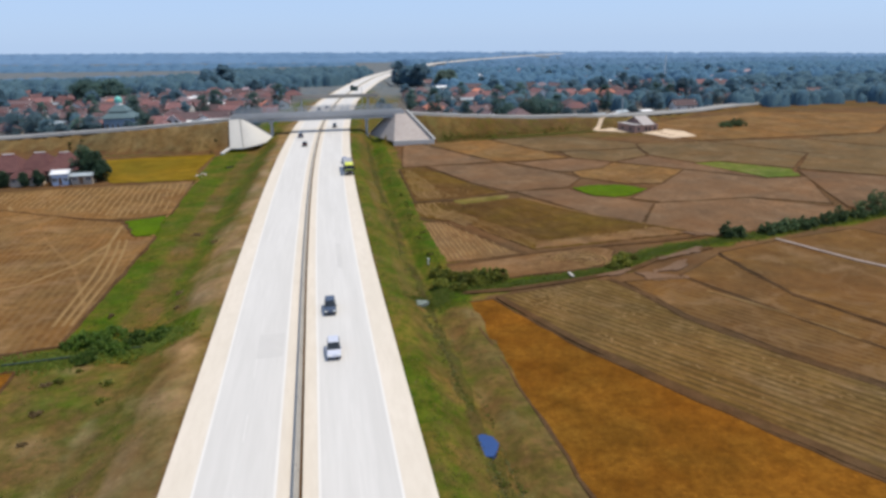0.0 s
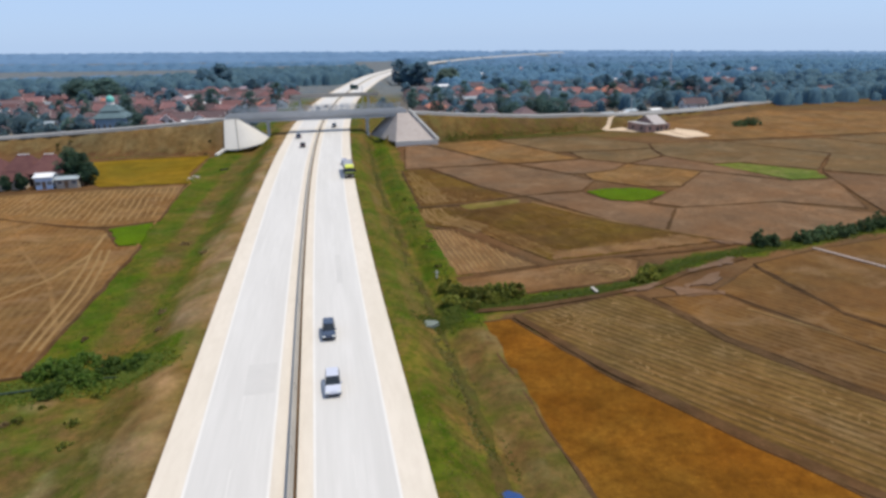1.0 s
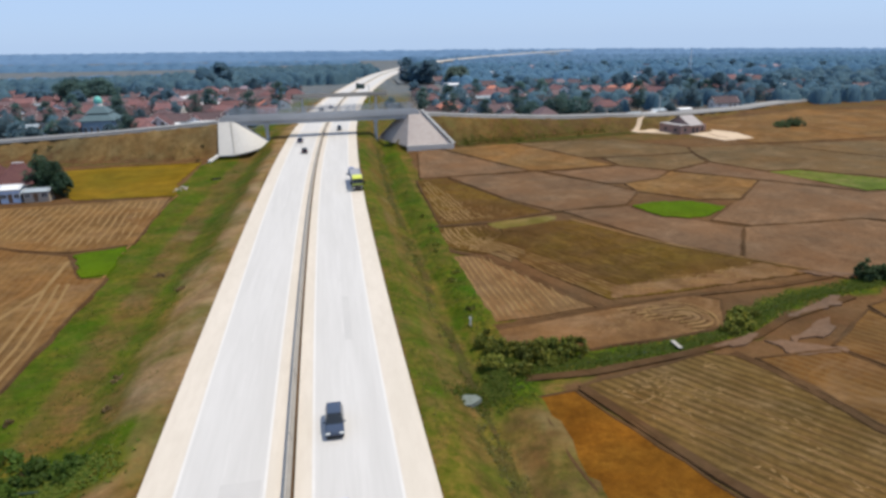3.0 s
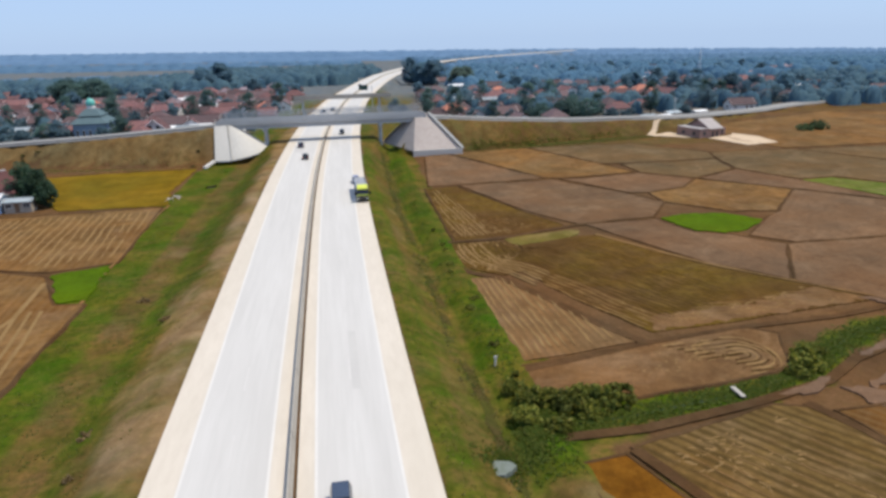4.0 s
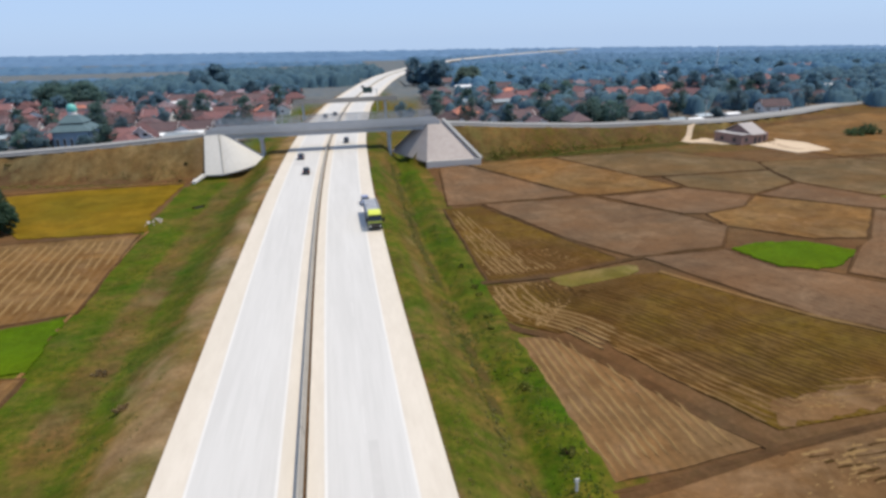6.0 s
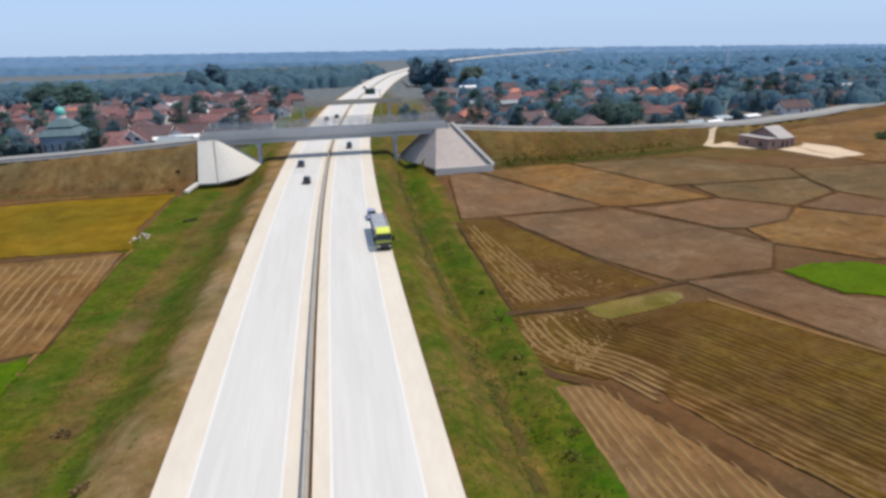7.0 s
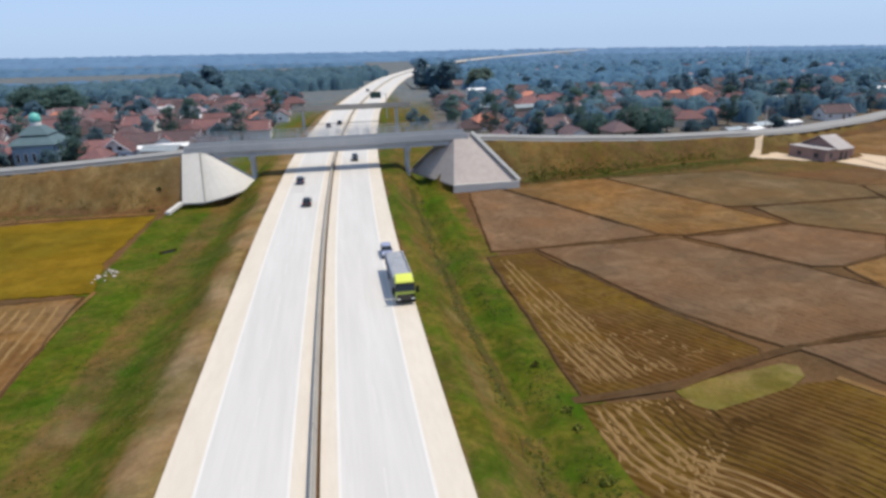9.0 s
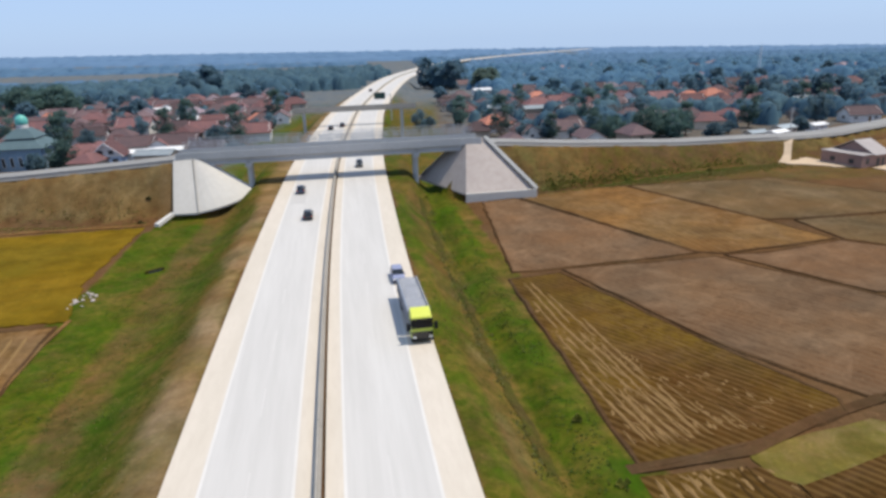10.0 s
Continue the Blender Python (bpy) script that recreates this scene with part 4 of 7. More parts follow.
def swaths(line, gap, first, count, seed, parent, inside_of):
    """Straw left in swaths that follow the plot's border, each further in."""
    rnd = random.Random(seed)
    P = []
    for a, b in zip(line, line[1:]):
        a, b = Vector(a), Vector(b)
        n = max(1, int((b - a).length / 0.9))
        P += [a.lerp(b, i / n) for i in range(n)]
    for _ in range(6):
        P = [P[0]] + [(a + b * 2 + c) / 4 for a, b, c in zip(P, P[1:], P[2:])] + [P[-1]]
    dense = np.array([tuple(p) for p in P])
    for row, upper in ((r, q) for r in range(count) for q in (True, False)):
        d = first + gap * row
        near = row < 6
        verts, faces, run = [], [], []
        phase = rnd.uniform(0, 9)

        def close():
            if len(run) > 3:
                base = len(verts)
                for j, (q, nn) in enumerate(run):
                    wd = (0.25 if near else 0.2) * rnd.uniform(0.6, 1.25) * (0.3 if j in (0, len(run) - 1) else 1)
                    h = 0.15 + (0.07 if near else 0.03) * rnd.uniform(0.5, 1.2)
                    for o, z in ((-wd, 0.12), (-wd * 0.3, h), (wd * 0.3, h), (wd, 0.12)):
                        v = q + nn * o
                        verts.append((v.x, v.y, z))
                for j in range(len(run) - 1):
                    for i in range(3):
                        k = base + j * 4 + i
                        faces.append((k, k + 1, k + 5, k + 4))
            run.clear()

        for i in range(1, len(P) - 1):
            t = (P[i + 1] - P[i - 1]).normalized()
            nn = Vector((-t.y, t.x))
            q = P[i] + nn * (d + 0.16 * math.sin(i * 0.4 + phase) + rnd.uniform(-0.08, 0.08))
            clear = np.min(np.hypot(dense[:, 0] - q.x, dense[:, 1] - q.y)) > d * 0.93 - 0.3
            if clear and (q.y > 140 + row) == upper and inside((q.x, q.y), inside_of) and rnd.random() < (0.975 if near else 0.94):
                run.append((q, nn))
            else:
                close()
        close()
        if verts:
            look_of = M["straw_fresh"] if near and upper else M["straw_dim"] if near else M["furrow"]
            ob = new("straw_swath" if near else "furrow", raw("swath", verts, faces, look_of))
            ob.parent = parent


def straw_litter(outline, count, ang, seed, parent):
    """Loose straw strewn between the rows in short flat heaps."""
    rnd = random.Random(seed)
    xs, ys = [p[0] for p in outline], [p[1] for p in outline]
    verts, faces = [], []
    while count:
        x, y = rnd.uniform(min(xs), max(xs)), rnd.uniform(min(ys), max(ys))
        if not inside((x, y), outline) or noise.noise((x * 0.22, y * 0.16, seed)) < rnd.uniform(-0.25, 0.3):
            continue
        count -= 1
        a = radians(ang + rnd.gauss(0, 22))
        ln, wd = rnd.uniform(0.2, 0.8), rnd.uniform(0.1, 0.24)
        base = len(verts)
        for k in range(7):
            b = math.tau * k / 7
            r = rnd.uniform(0.65, 1.2)
            px, py = math.cos(b) * ln * r, math.sin(b) * wd * r
            verts.append((x + px * math.cos(a) - py * math.sin(a), y + px * math.sin(a) + py * math.cos(a), 0.13))
        verts.append((x, y, 0.17 + rnd.uniform(0.02, 0.07)))
        faces += [(base + k, base + (k + 1) % 7, base + 7) for k in range(7)]
    ob = new("straw_litter", raw("straw_litter", verts, faces, M["straw_fresh"]))
    ob.parent = parent


def harvest_loops(centre, count, gap, deg, seed, parent, first=0.6, wide=0.32, name="straw_swath", material="straw_fresh"):
    """Straw left in nested loops where the harvester turned."""
    rnd = random.Random(seed)
    m = Matrix.Rotation(radians(deg), 2)
    for k in range(count):
        r = gap * (k + first)
        tail = rnd.uniform(5.5, 8.5)
        path = [Vector((-tail + i * 0.5, r)) for i in range(int(tail * 2))]
        steps = max(5, int(r * 5))
        path += [Vector((r * 0.85 * math.sin(math.pi * i / steps), r * math.cos(math.pi * i / steps))) for i in range(steps + 1)]
        path += [Vector((-i * 0.5, -r)) for i in range(1, int(rnd.uniform(4, 11)))]
        verts, faces, phase = [], [], rnd.uniform(0, 9)
        gaps = 0
        for i, p in enumerate(path):
            t = (path[min(i + 1, len(path) - 1)] - path[max(i - 1, 0)]).normalized()
            nn = Vector((-t.y, t.x))
            wd = wide * rnd.uniform(0.5, 1.3) * (0.75 + 0.4 * math.sin(i * 0.5 + phase))
            h = 0.16 + rnd.uniform(0.02, 0.07)
            for o, z in ((-wd, 0.12), (-wd * 0.3, h), (wd * 0.3, h), (wd, 0.12)):
                v = m @ (p + nn * (o + 0.15 * math.sin(i * 0.37 + phase)))
                verts.append((centre[0] + v.x, centre[1] + v.y, z))
            gaps = gaps - 1 if gaps else (3 if rnd.random() < 0.07 else 0)
            if i and not gaps:
                faces += [(i * 4 - 4 + j, i * 4 - 3 + j, i * 4 + 1 + j, i * 4 + j) for j in range(3)]
        ob = new(name, raw(name, verts, faces, M[material]))
        ob.parent = parent


harvest_loops((47.8, 112.4), 5, 1.0, 4, 44, harvest)
harvest_loops((47.8, 112.4), 5, 1.0, 4, 47, harvest, 0.1, 0.27, "furrow", "furrow")
straw_litter([(41, 122), (55, 123), (75, 125), (70, 130.5), (58, 127), (45, 125.5)], 150, 172, 48, olive_plot)
straw_litter([(39.5, 111), (40.5, 116.5), (45, 117), (46, 112)], 40, 20, 45, harvest)
straw_litter([(29, 109), (31, 115), (38, 116.5), (40, 110)], 22, 10, 46, harvest)
straw_litter([(28.5, 96), (34, 97.5), (44, 99.5), (41, 92), (31.5, 91)], 60, 0, 49, stub)
straw_litter([(31, 90), (42, 96), (49, 86), (56, 68), (64, 54), (46, 60), (36, 78)], 110, 122, 50, stub)
straw_litter([(21, 165), (21, 152), (26, 148), (33.5, 158), (33, 164)], 110, 95, 41, trace_plot)
straw_litter([(23.2, 203), (27, 196), (33, 178), (34.5, 169.5), (23, 168)], 120, 97, 42, olive_rows)
straw_litter([(33, 185), (38, 178), (45, 171.5), (35, 169.2)], 26, 106, 43, olive_rows)
swaths([(22.8, 205), (21.6, 185), (20.8, 168), (20.8, 158), (22.5, 151.5), (27, 147), (31, 138.5), (35.5, 127.5), (39, 119.5)], 1.08, 0.5, 21, 31, olive_plot,
       [(20, 165), (20, 150), (27, 145.5), (33, 136), (40, 120.6), (76, 124), (61.5, 142.5), (49, 161.5), (42, 159.5), (33.5, 160), (31.4, 165)])


field(M["f_plough"], "pale strip of trampled straw at the plot's end", (40.5, 121), (55, 122), (76, 124.3), (71, 130), (58, 126), (43, 125.5), bund=False, height=0.165, ragged=0.6)
for mx, my, ra, rb_, turn in ((57, 100.2, 4.2, 1.7, -25), (62, 104.5, 5.0, 1.2, 28), (50, 103.6, 3.6, 0.8, 15), (68, 111.5, 6, 1.0, 20), (79, 122.6, 5, 0.9, 160)):
    ring = []
    for k in range(12):
        a = k * math.pi / 6
        e = 1 + 0.35 * math.sin(3.1 * a + mx)
        p, q = ra * e * math.cos(a), rb_ * e * math.sin(a)
        ct, st = math.cos(radians(turn)), math.sin(radians(turn))
        ring.append((mx + p * ct - q * st, my + p * st + q * ct))
    mud = field(M["mud"], "pale dried mud patch between the plots", *ring, bund=False, height=0.235, ragged=0.6)
    mud.name = "mud_patch"
    tagged(mud, category="mud patch", group="mud patches")

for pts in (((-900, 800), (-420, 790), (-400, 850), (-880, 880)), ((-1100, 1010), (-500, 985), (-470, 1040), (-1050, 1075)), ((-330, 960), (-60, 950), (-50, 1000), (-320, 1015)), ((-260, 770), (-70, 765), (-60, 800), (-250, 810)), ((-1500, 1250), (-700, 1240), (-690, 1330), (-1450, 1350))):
    field(M["far_field"], "dry field in the distance, paled by haze in its colour", *pts, bund=False, height=0.3, ragged=0.1)

# ---- canals, tracks and yards ----
def path_strip(name, pts, width, z, material, label, category, kind="structure", thick=0.12, follow=False):
    bm = nb()
    rings = []
    dense = []
    for (ax, ay), (bx, by) in zip(pts, pts[1:]):
        n = max(1, int(math.hypot(bx - ax, by - ay) / 4))
        dense += [(ax + (bx - ax) * i / n, ay + (by - ay) * i / n) for i in range(n)]
    dense.append(pts[-1])
    for i, p in enumerate(dense):
        a, b = Vector(dense[max(0, i - 1)]), Vector(dense[min(len(dense) - 1, i + 1)])
        t = (b - a).normalized()
        nn = Vector((t.y, -t.x))
        zz = gz(*p) + z if follow else z
        q, r = Vector(p) - nn * width / 2, Vector(p) + nn * width / 2
        rings.append([(q.x, q.y, zz), (r.x, r.y, zz), (r.x, r.y, zz - thick), (q.x, q.y, zz - thick)])
    hull(bm, rings)
    return thing(name, bm, material, label, category, kind=kind)


path_strip("canal_water", CANAL, 0.32, 0.05, M["water"], "narrow irrigation canal between the plots", "canal")
path_strip("canal_water", [(-45, 87.8), (-37, 88.5), (-32, 90), (-24, 89.5)], 0.35, 0.3, M["water"], "narrow irrigation ditch beside a plot", "canal")
path_strip("farm_track", [(20, 100.2), (29, 100), (42, 102), (53, 104.5), (60, 108.5), (75, 113.5)], 1.3, 0.22, M["bund"], "bare earth farm track beside the canal", "track")
path_strip("concrete_path", [(91, 115.5), (92.3, 112), (94, 107), (96.5, 100), (101, 92)], 0.9, 0.32, M["path_dust"], "narrow dusty concrete path between plots", "path")
path_strip("field_edge", [(50.2, 164.2), (56, 153), (61.8, 143), (70, 133.2), (77, 124.6)], 0.9, 0.22, M["straw_dim"], "pale dry grass edge of a plot", "field edge")
path_strip("field_edge", [(61, 92), (65, 85.5), (68, 80), (73.5, 66)], 0.7, 0.24, M["straw_dim"], "pale dry grass edge of a plot", "field edge")
path_strip("field_edge", [(20.8, 166), (32.5, 166.3), (37, 167.9), (42, 169.6), (51, 171.6)], 1.3, 0.215, M["bund"], "worn earth edge between two plots", "field edge")
path_strip("field_edge", [(26.4, 97), (29.4, 88.5), (32.6, 79.6), (40.6, 63.2), (49, 48.4), (57, 34.5)], 1.3, 0.212, M["bund"], "worn earth edge beside the ripe rice", "field edge")
path_strip("field_edge", [(47.6, 101), (51, 92), (51.6, 84.5), (58.6, 68.6), (66.6, 55.6), (72, 46)], 1.3, 0.204, M["bund"], "worn earth edge between two plots", "field edge")
path_strip("farm_track", [(18.8, 160), (19.6, 152), (21.5, 148.4), (26, 144.6), (30.3, 135), (34.4, 124.2), (38.2, 117)], 1.5, 0.208, M["bund"], "dark earth track between two plots", "track")
path_strip("field_edge", [(19.2, 113.9), (26.5, 115.2), (37.8, 117.6), (51.2, 119.3), (67, 119.8), (78, 121.5)], 1.1, 0.2, M["bund"], "worn earth edge between two plots", "field edge")
path_strip("tyre_trace", [(-85, 188), (-61, 141), (-52, 122), (-45, 110), (-41, 99)], 0.8, 0.162, M["straw_fresh"], "pale tyre trace across the stubble", "tyre trace")
path_strip("tyre_trace", [(-80, 186), (-75, 178), (-62, 150), (-49, 128), (-41, 108)], 0.7, 0.169, M["straw"], "pale tyre trace across the stubble", "tyre trace")
for off in (0, 1.5, 3.2):
    path_strip("tyre_trace", [(-44.5 - off, 147), (-42.5 - off, 135), (-41 - off, 122), (-40.4 - off * 0.8, 100)], 0.55, 0.2 + off * 0.006, M["straw_fresh"], "pale tyre trace along the field edge", "tyre trace")
path_strip("tyre_trace", [(-49, 160), (-47.5, 145), (-49.5, 132), (-55, 121), (-64, 116), (-74, 118)], 0.8, 0.183, M["straw_fresh"], "curved pale tyre trace in the stubble", "tyre trace")
path_strip("tyre_trace", [(-51.5, 160), (-50, 145), (-52.5, 134), (-58, 125), (-66, 121)], 0.6, 0.190, M["straw"], "curved pale tyre trace in the stubble", "tyre trace")
yard = field(M["sand"], "bare sandy yard beside the brick house", (138, 270.5), (151, 275), (153, 279), (157.5, 268), (155, 254), (142, 252), bund=False, height=0.2)
yard.name = "sand_yard"
tagged(yard, category="yard", group="sandy yards")
yard = field(M["sand"], "bare sandy yard beside the brick house", (134.5, 273), (133.4, 284), (131, 293), (126, 291), (121, 282), (126, 279), (131, 274), bund=False, height=0.2, ragged=0.5)
yard.name = "sand_yard"
tagged(yard, category="yard", group="sandy yards")
path_strip("access_track", [(122, 284), (127, 291), (133, 298.5), (142, 304), (160, 313)], 3.4, 0.06, M["sand"], "pale sandy access track between yard and lane", "track", follow=True)
path_strip("dry_path", [(-90, 262.5), (-66, 264.5), (-42, 263.8)], 1.0, 0.2, M["straw"], "pale dry path at the foot of the bank", "path")
for y0 in range(36, 258, 12):
    side = [0.45 + 0.35 * abs(math.sin(y * 0.71)) + (0.35 if y < 96 else 0) for y in range(y0, y0 + 13, 2)]
    mid = [19.3 + 0.35 * math.sin(y * 0.19) + 0.2 * math.sin(y * 0.83) for y in range(y0, y0 + 13, 2)]
    ys = list(range(y0, y0 + 13, 2))
    bm = nb()
    rings = []
    for y, s, m in zip(ys, side, mid):
        (ax, ay), (bx, by) = across(y, m - s), across(y, m + s)
        rings.append([(ax, ay, gz(ax, ay) + 0.05), (bx, by, gz(bx, by) + 0.05), (bx, by, gz(bx, by) - 0.2), (ax, ay, gz(ax, ay) - 0.2)])
    hull(bm, rings)
    thing("ditch", bm, M["ditch"], "shallow weedy drainage ditch along the verge", "ditch", group="drainage ditch", kind="structure")
path_strip("footpath", [(-40.2, 146), (-39.6, 150), (-40.6, 160), (-40.3, 168), (-40.6, 180), (-40.9, 205), (-40.3, 213)], 0.55, 0.17, M["straw"], "narrow pale footpath along the field edge", "path")
puddle = field(M["pond"], "small blue puddle in the verge ditch", *[(14.2 + 1.5 * math.cos(a * 0.7) * (1 + 0.25 * math.sin(3 * a)), 57 + 2.1 * math.sin(a * 0.7)) for a in range(9)], bund=False, height=gz(14.0, 57) + 0.12)
puddle.name = "puddle"
tagged(puddle, category="puddle", group="puddles")

puddle = field(M["puddle"], "shallow pale puddle in the verge ditch", *[(12.6 + 1.9 * math.cos(a * 0.7) * (1 + 0.25 * math.sin(3 * a)), 96 + 1.1 * math.sin(a * 0.7)) for a in range(9)], bund=False, height=gz(12.6, 96) + 0.12)
puddle.name = "puddle"
tagged(puddle, category="puddle", group="puddles")

bm = nb()
box(bm, 41.4, 103.0, 0.35, 41.95, 105.2, 0.47, 0.03)
thing("footbridge", bm, M["barrier"], "small concrete slab footbridge over the canal", "footbridge")


# ---- crossing lane on its banks ----
def lane(x0, x1, name):
    bm = nb()
    rings = []
    x = x0
    while x <= x1 + 0.1:
        s = (ly(x + 1) - ly(x - 1)) / 2
        k = 1 / math.hypot(1, s)
        r = []
        for v, h in ((-3.6, 0), (3.6, 0), (4.1, -0.85), (-4.1, -0.85)):
            r.append((x - v * s * k, ly(x) + v * k, lz(x) + h))
        rings.append(r)
        x += 4
    hull(bm, rings)
    return thing(name, bm, M["village_road"], "grey village lane on a bank that leads to the overpass", "road", kind="structure")


lane(-417, DECK0, "lane")
lane(DECK1 + 1, 417, "lane")


def guard_wall(x0, x1, side):
    """Low pale kerb wall along the lane."""
    bm = nb()
    rings = []
    x = x0
    while x <= x1 + 0.1:
        rings.append([(x, ly(x) + side * a, lz(x) + h) for a, h in ((3.65, -0.2), (3.65, 0.14), (3.9, 0.14), (3.9, -0.5))])
        x += 4
    hull(bm, rings)
    thing("kerb_wall", bm, M["kerb"], "low pale concrete wall along the village lane", "wall", kind="structure")


guard_wall(-117, DECK0 - 4, -1)
guard_wall(DECK1 + 8, 125, -1)


# ---- overpass ----
def overpass():
    y0, y1 = 274.3, 280.8
    o = empty("overpass", pose(0, 0, 0), "grey concrete girder overpass with tall mesh fences", "bridge", kind="structure")
    bm = nb()
    box(bm, DECK0, y0, 12.0, DECK1, y1, 12.4, 0.03)
    part("deck", bm, M["deck"], o, "asphalt bridge deck")
    for k in range(5):
        y = y0 + 0.6 + k * (y1 - y0 - 1.2) / 4
        for a, b in ((DECK0 + 0.2, -21.6), (-21.4, 17.1), (17.3, DECK1 - 0.2)):
            bm = nb()
            box(bm, a, y - 0.12, 10.65, b, y + 0.12, 11.75)
            box(bm, a, y - 0.38, 11.75, b, y + 0.38, 12.0)
            box(bm, a, y - 0.32, 10.35, b, y + 0.32, 10.65)
            part("girder", bm, M["girder"], o)
    for y, s in ((y0, -1), (y1, 1)):
        bm = nb()
        box(bm, DECK0 - 4, y - 0.14, 11.7, DECK1 + 4, y + 0.14, 13.35, 0.04)
        part("parapet", bm, M["girder"], o)
        # mesh fence on the parapet
        bm = nb()
        for z in (13.4, 14.2, 15.0, 15.8):
            box(bm, DECK0 - 2, y - 0.03, z, DECK1 + 2, y + 0.03, z + 0.07)
        part("fence_rail", bm, M["steel"], o)
        x = DECK0 - 2
        while x < DECK1 + 2:
            bm = nb()
            cyl(bm, (x, y, 13.35), (x, y, 15.9), 0.06, n=6)
            part("fence_post", bm, M["steel"], o)
            x += 2.5
        verts, faces = [], []
        x = DECK0 - 2
        while x < DECK1 + 2:
            b = len(verts)
            for dx, dy in ((-0.016, -0.016), (0.016, -0.016), (0, 0.02)):
                verts += [(x + dx, y + dy, 13.42), (x + dx, y + dy, 15.85)]
            for i in range(3):
                j = (i + 1) % 3
                faces.append((b + 2 * i, b + 2 * j, b + 2 * j + 1, b + 2 * i + 1))
            x += 0.14
        me = new("fence_mesh", raw("fence_mesh", verts, faces, M["steel"]))
        me.parent = o
        tagged(me, "fine grey wire mesh", kind="stuff")
    for x in (-21.5, 17.2):
        bm = nb()
        box(bm, x - 0.7, y0 + 0.2, 9.35, x + 0.7, y1 - 0.2, 10.35, 0.06)
        part("pier_cap", bm, M["girder"], o)
        for y in (y0 + 1.5, (y0 + y1) / 2, y1 - 1.5):
            bm = nb()
            cyl(bm, (x, y, 2.0), (x, y, 9.4), 0.5, n=16)
            part("pier", bm, M["girder"], o)
    for x, s in ((DECK0, -1), (DECK1, 1)):
        bm = nb()
        box(bm, min(x, x + s * 1.2), y0 - 0.2, 8.5, max(x, x + s * 1.2), y1 + 0.2, 11.95)
        part("abutment", bm, M["girder"], o)
    return o


overpass()


def slope_face(name, parent, tops, bottoms, material, label="", thick=0.35, n=1):
    """A thick slab between an upper and a lower line."""
    bm = nb()
    T = [Vector(p) for p in tops]
    B = [Vector(p) for p in bottoms]
    rows = []
    for k in range(n + 1):
        rows.append([a.lerp(b, k / n) for a, b in zip(T, B)])
    vs = [[bm.verts.new(p) for p in r] for r in rows]
    for a, b in zip(vs, vs[1:]):
        for i in range(len(a) - 1):
            bm.faces.new((a[i], a[i + 1], b[i + 1], b[i]))
    bmesh.ops.recalc_face_normals(bm, faces=bm.faces)
    if sum(f.normal.z for f in bm.faces) < 0:
        bmesh.ops.reverse_faces(bm, faces=bm.faces)
    bm.normal_update()
    r = bmesh.ops.extrude_face_region(bm, geom=list(bm.faces))
    ex = [v for v in r["geom"] if isinstance(v, bmesh.types.BMVert)]
    bmesh.ops.translate(bm, verts=ex, vec=(0, 0, thick))
    bmesh.ops.recalc_face_normals(bm, faces=bm.faces)
    return part(name, bm, material, parent, label)


def left_cone():
    o = empty("slope_facing", pose(0, 0, 0), "pale concrete slope facing round the bridge end", "slope", kind="structure")
    slope_face("panel", o, [(-37.6, 274.6, 12.0), (-33.6, 274.6, 12.2)], [(-37.4, 266.4, 1.2), (-32.2, 266.0, 1.2)], M["facing"])
    top, bot = [], []
    for k in range(9):
        a = radians(-90 + k * 10)
        top.append((-33.2 + 1.0 * math.cos(a), 275.4 + 0.8 * math.sin(a), 12.1))
        bot.append((-32.4 + 12.0 * math.cos(a), 277.6 + 11.4 * math.sin(a), 1.2 + 2.6 * (k / 8)))
    slope_face("cone_panel", o, top, bot, M["facing"])
    bm = nb()
    cyl(bm, (-33.3, 274.3, 12.4), (-32.1, 265.7, 1.5), 0.12, n=6)
    part("joint", bm, M["kerb"], o)
    bm = nb()
    hull(bm, [[(-38.0, 266.6, 1.9), (-37.2, 266.2, 1.9), (-37.2, 266.2, 1.2), (-38.0, 266.6, 1.2)], [(-40.6, 262.6, 0.6), (-39.6, 262.2, 0.6), (-39.6, 262.2, -0.1), (-40.6, 262.6, -0.1)]])
    part("drain_chute", bm, M["line"], o, "whitewashed concrete drain chute")
    return o


def right_cone():
    o = empty("slope_facing", pose(0, 0, 0), "weathered concrete slope facing round the bridge end", "slope", kind="structure")
    slope_face("panel", o, [(29.4, 275.2, 12.7), (33.6, 275.4, 12.6)], [(27.2, 265.2, 1.4), (43.4, 265.4, 1.4)], M["facing_r"])
    slope_face("side_panel", o, [(28.6, 276.6, 12.6), (29.4, 275.2, 12.7)], [(18.2, 283.0, 2.4), (27.2, 265.2, 1.4)], M["facing_r"])
    bm = nb()
    hull(bm, [[(27.0, 264.9, 2.0), (43.9, 265.1, 2.0), (43.9, 264.5, 2.0), (27.0, 264.3, 2.0)], [(27.0, 264.9, -0.3), (43.9, 265.1, -0.3), (43.9, 264.5, -0.3), (27.0, 264.3, -0.3)]])
    part("toe_wall", bm, M["facing"], o, "pale concrete toe wall")
    for a, b, w in (((34.1, 275.4, 13.0), (44.0, 265.2, 1.9), 0.8), ((28.3, 276.4, 12.9), (19.2, 281.6, 3.6), 0.7)):
        bm = nb()
        a, b = Vector(a), Vector(b)
        t = (b - a).normalized()
        nn = Vector((-t.y, t.x, 0)).normalized() * w
        up = Vector((0, 0, 0.35))
        hull(bm, [[p - nn, p + nn, p + nn + up, p - nn + up] for p in (a, b)])
        part("stairway", bm, M["deck"], o, "dark stepped drain channel")
    return o


left_cone()
right_cone()


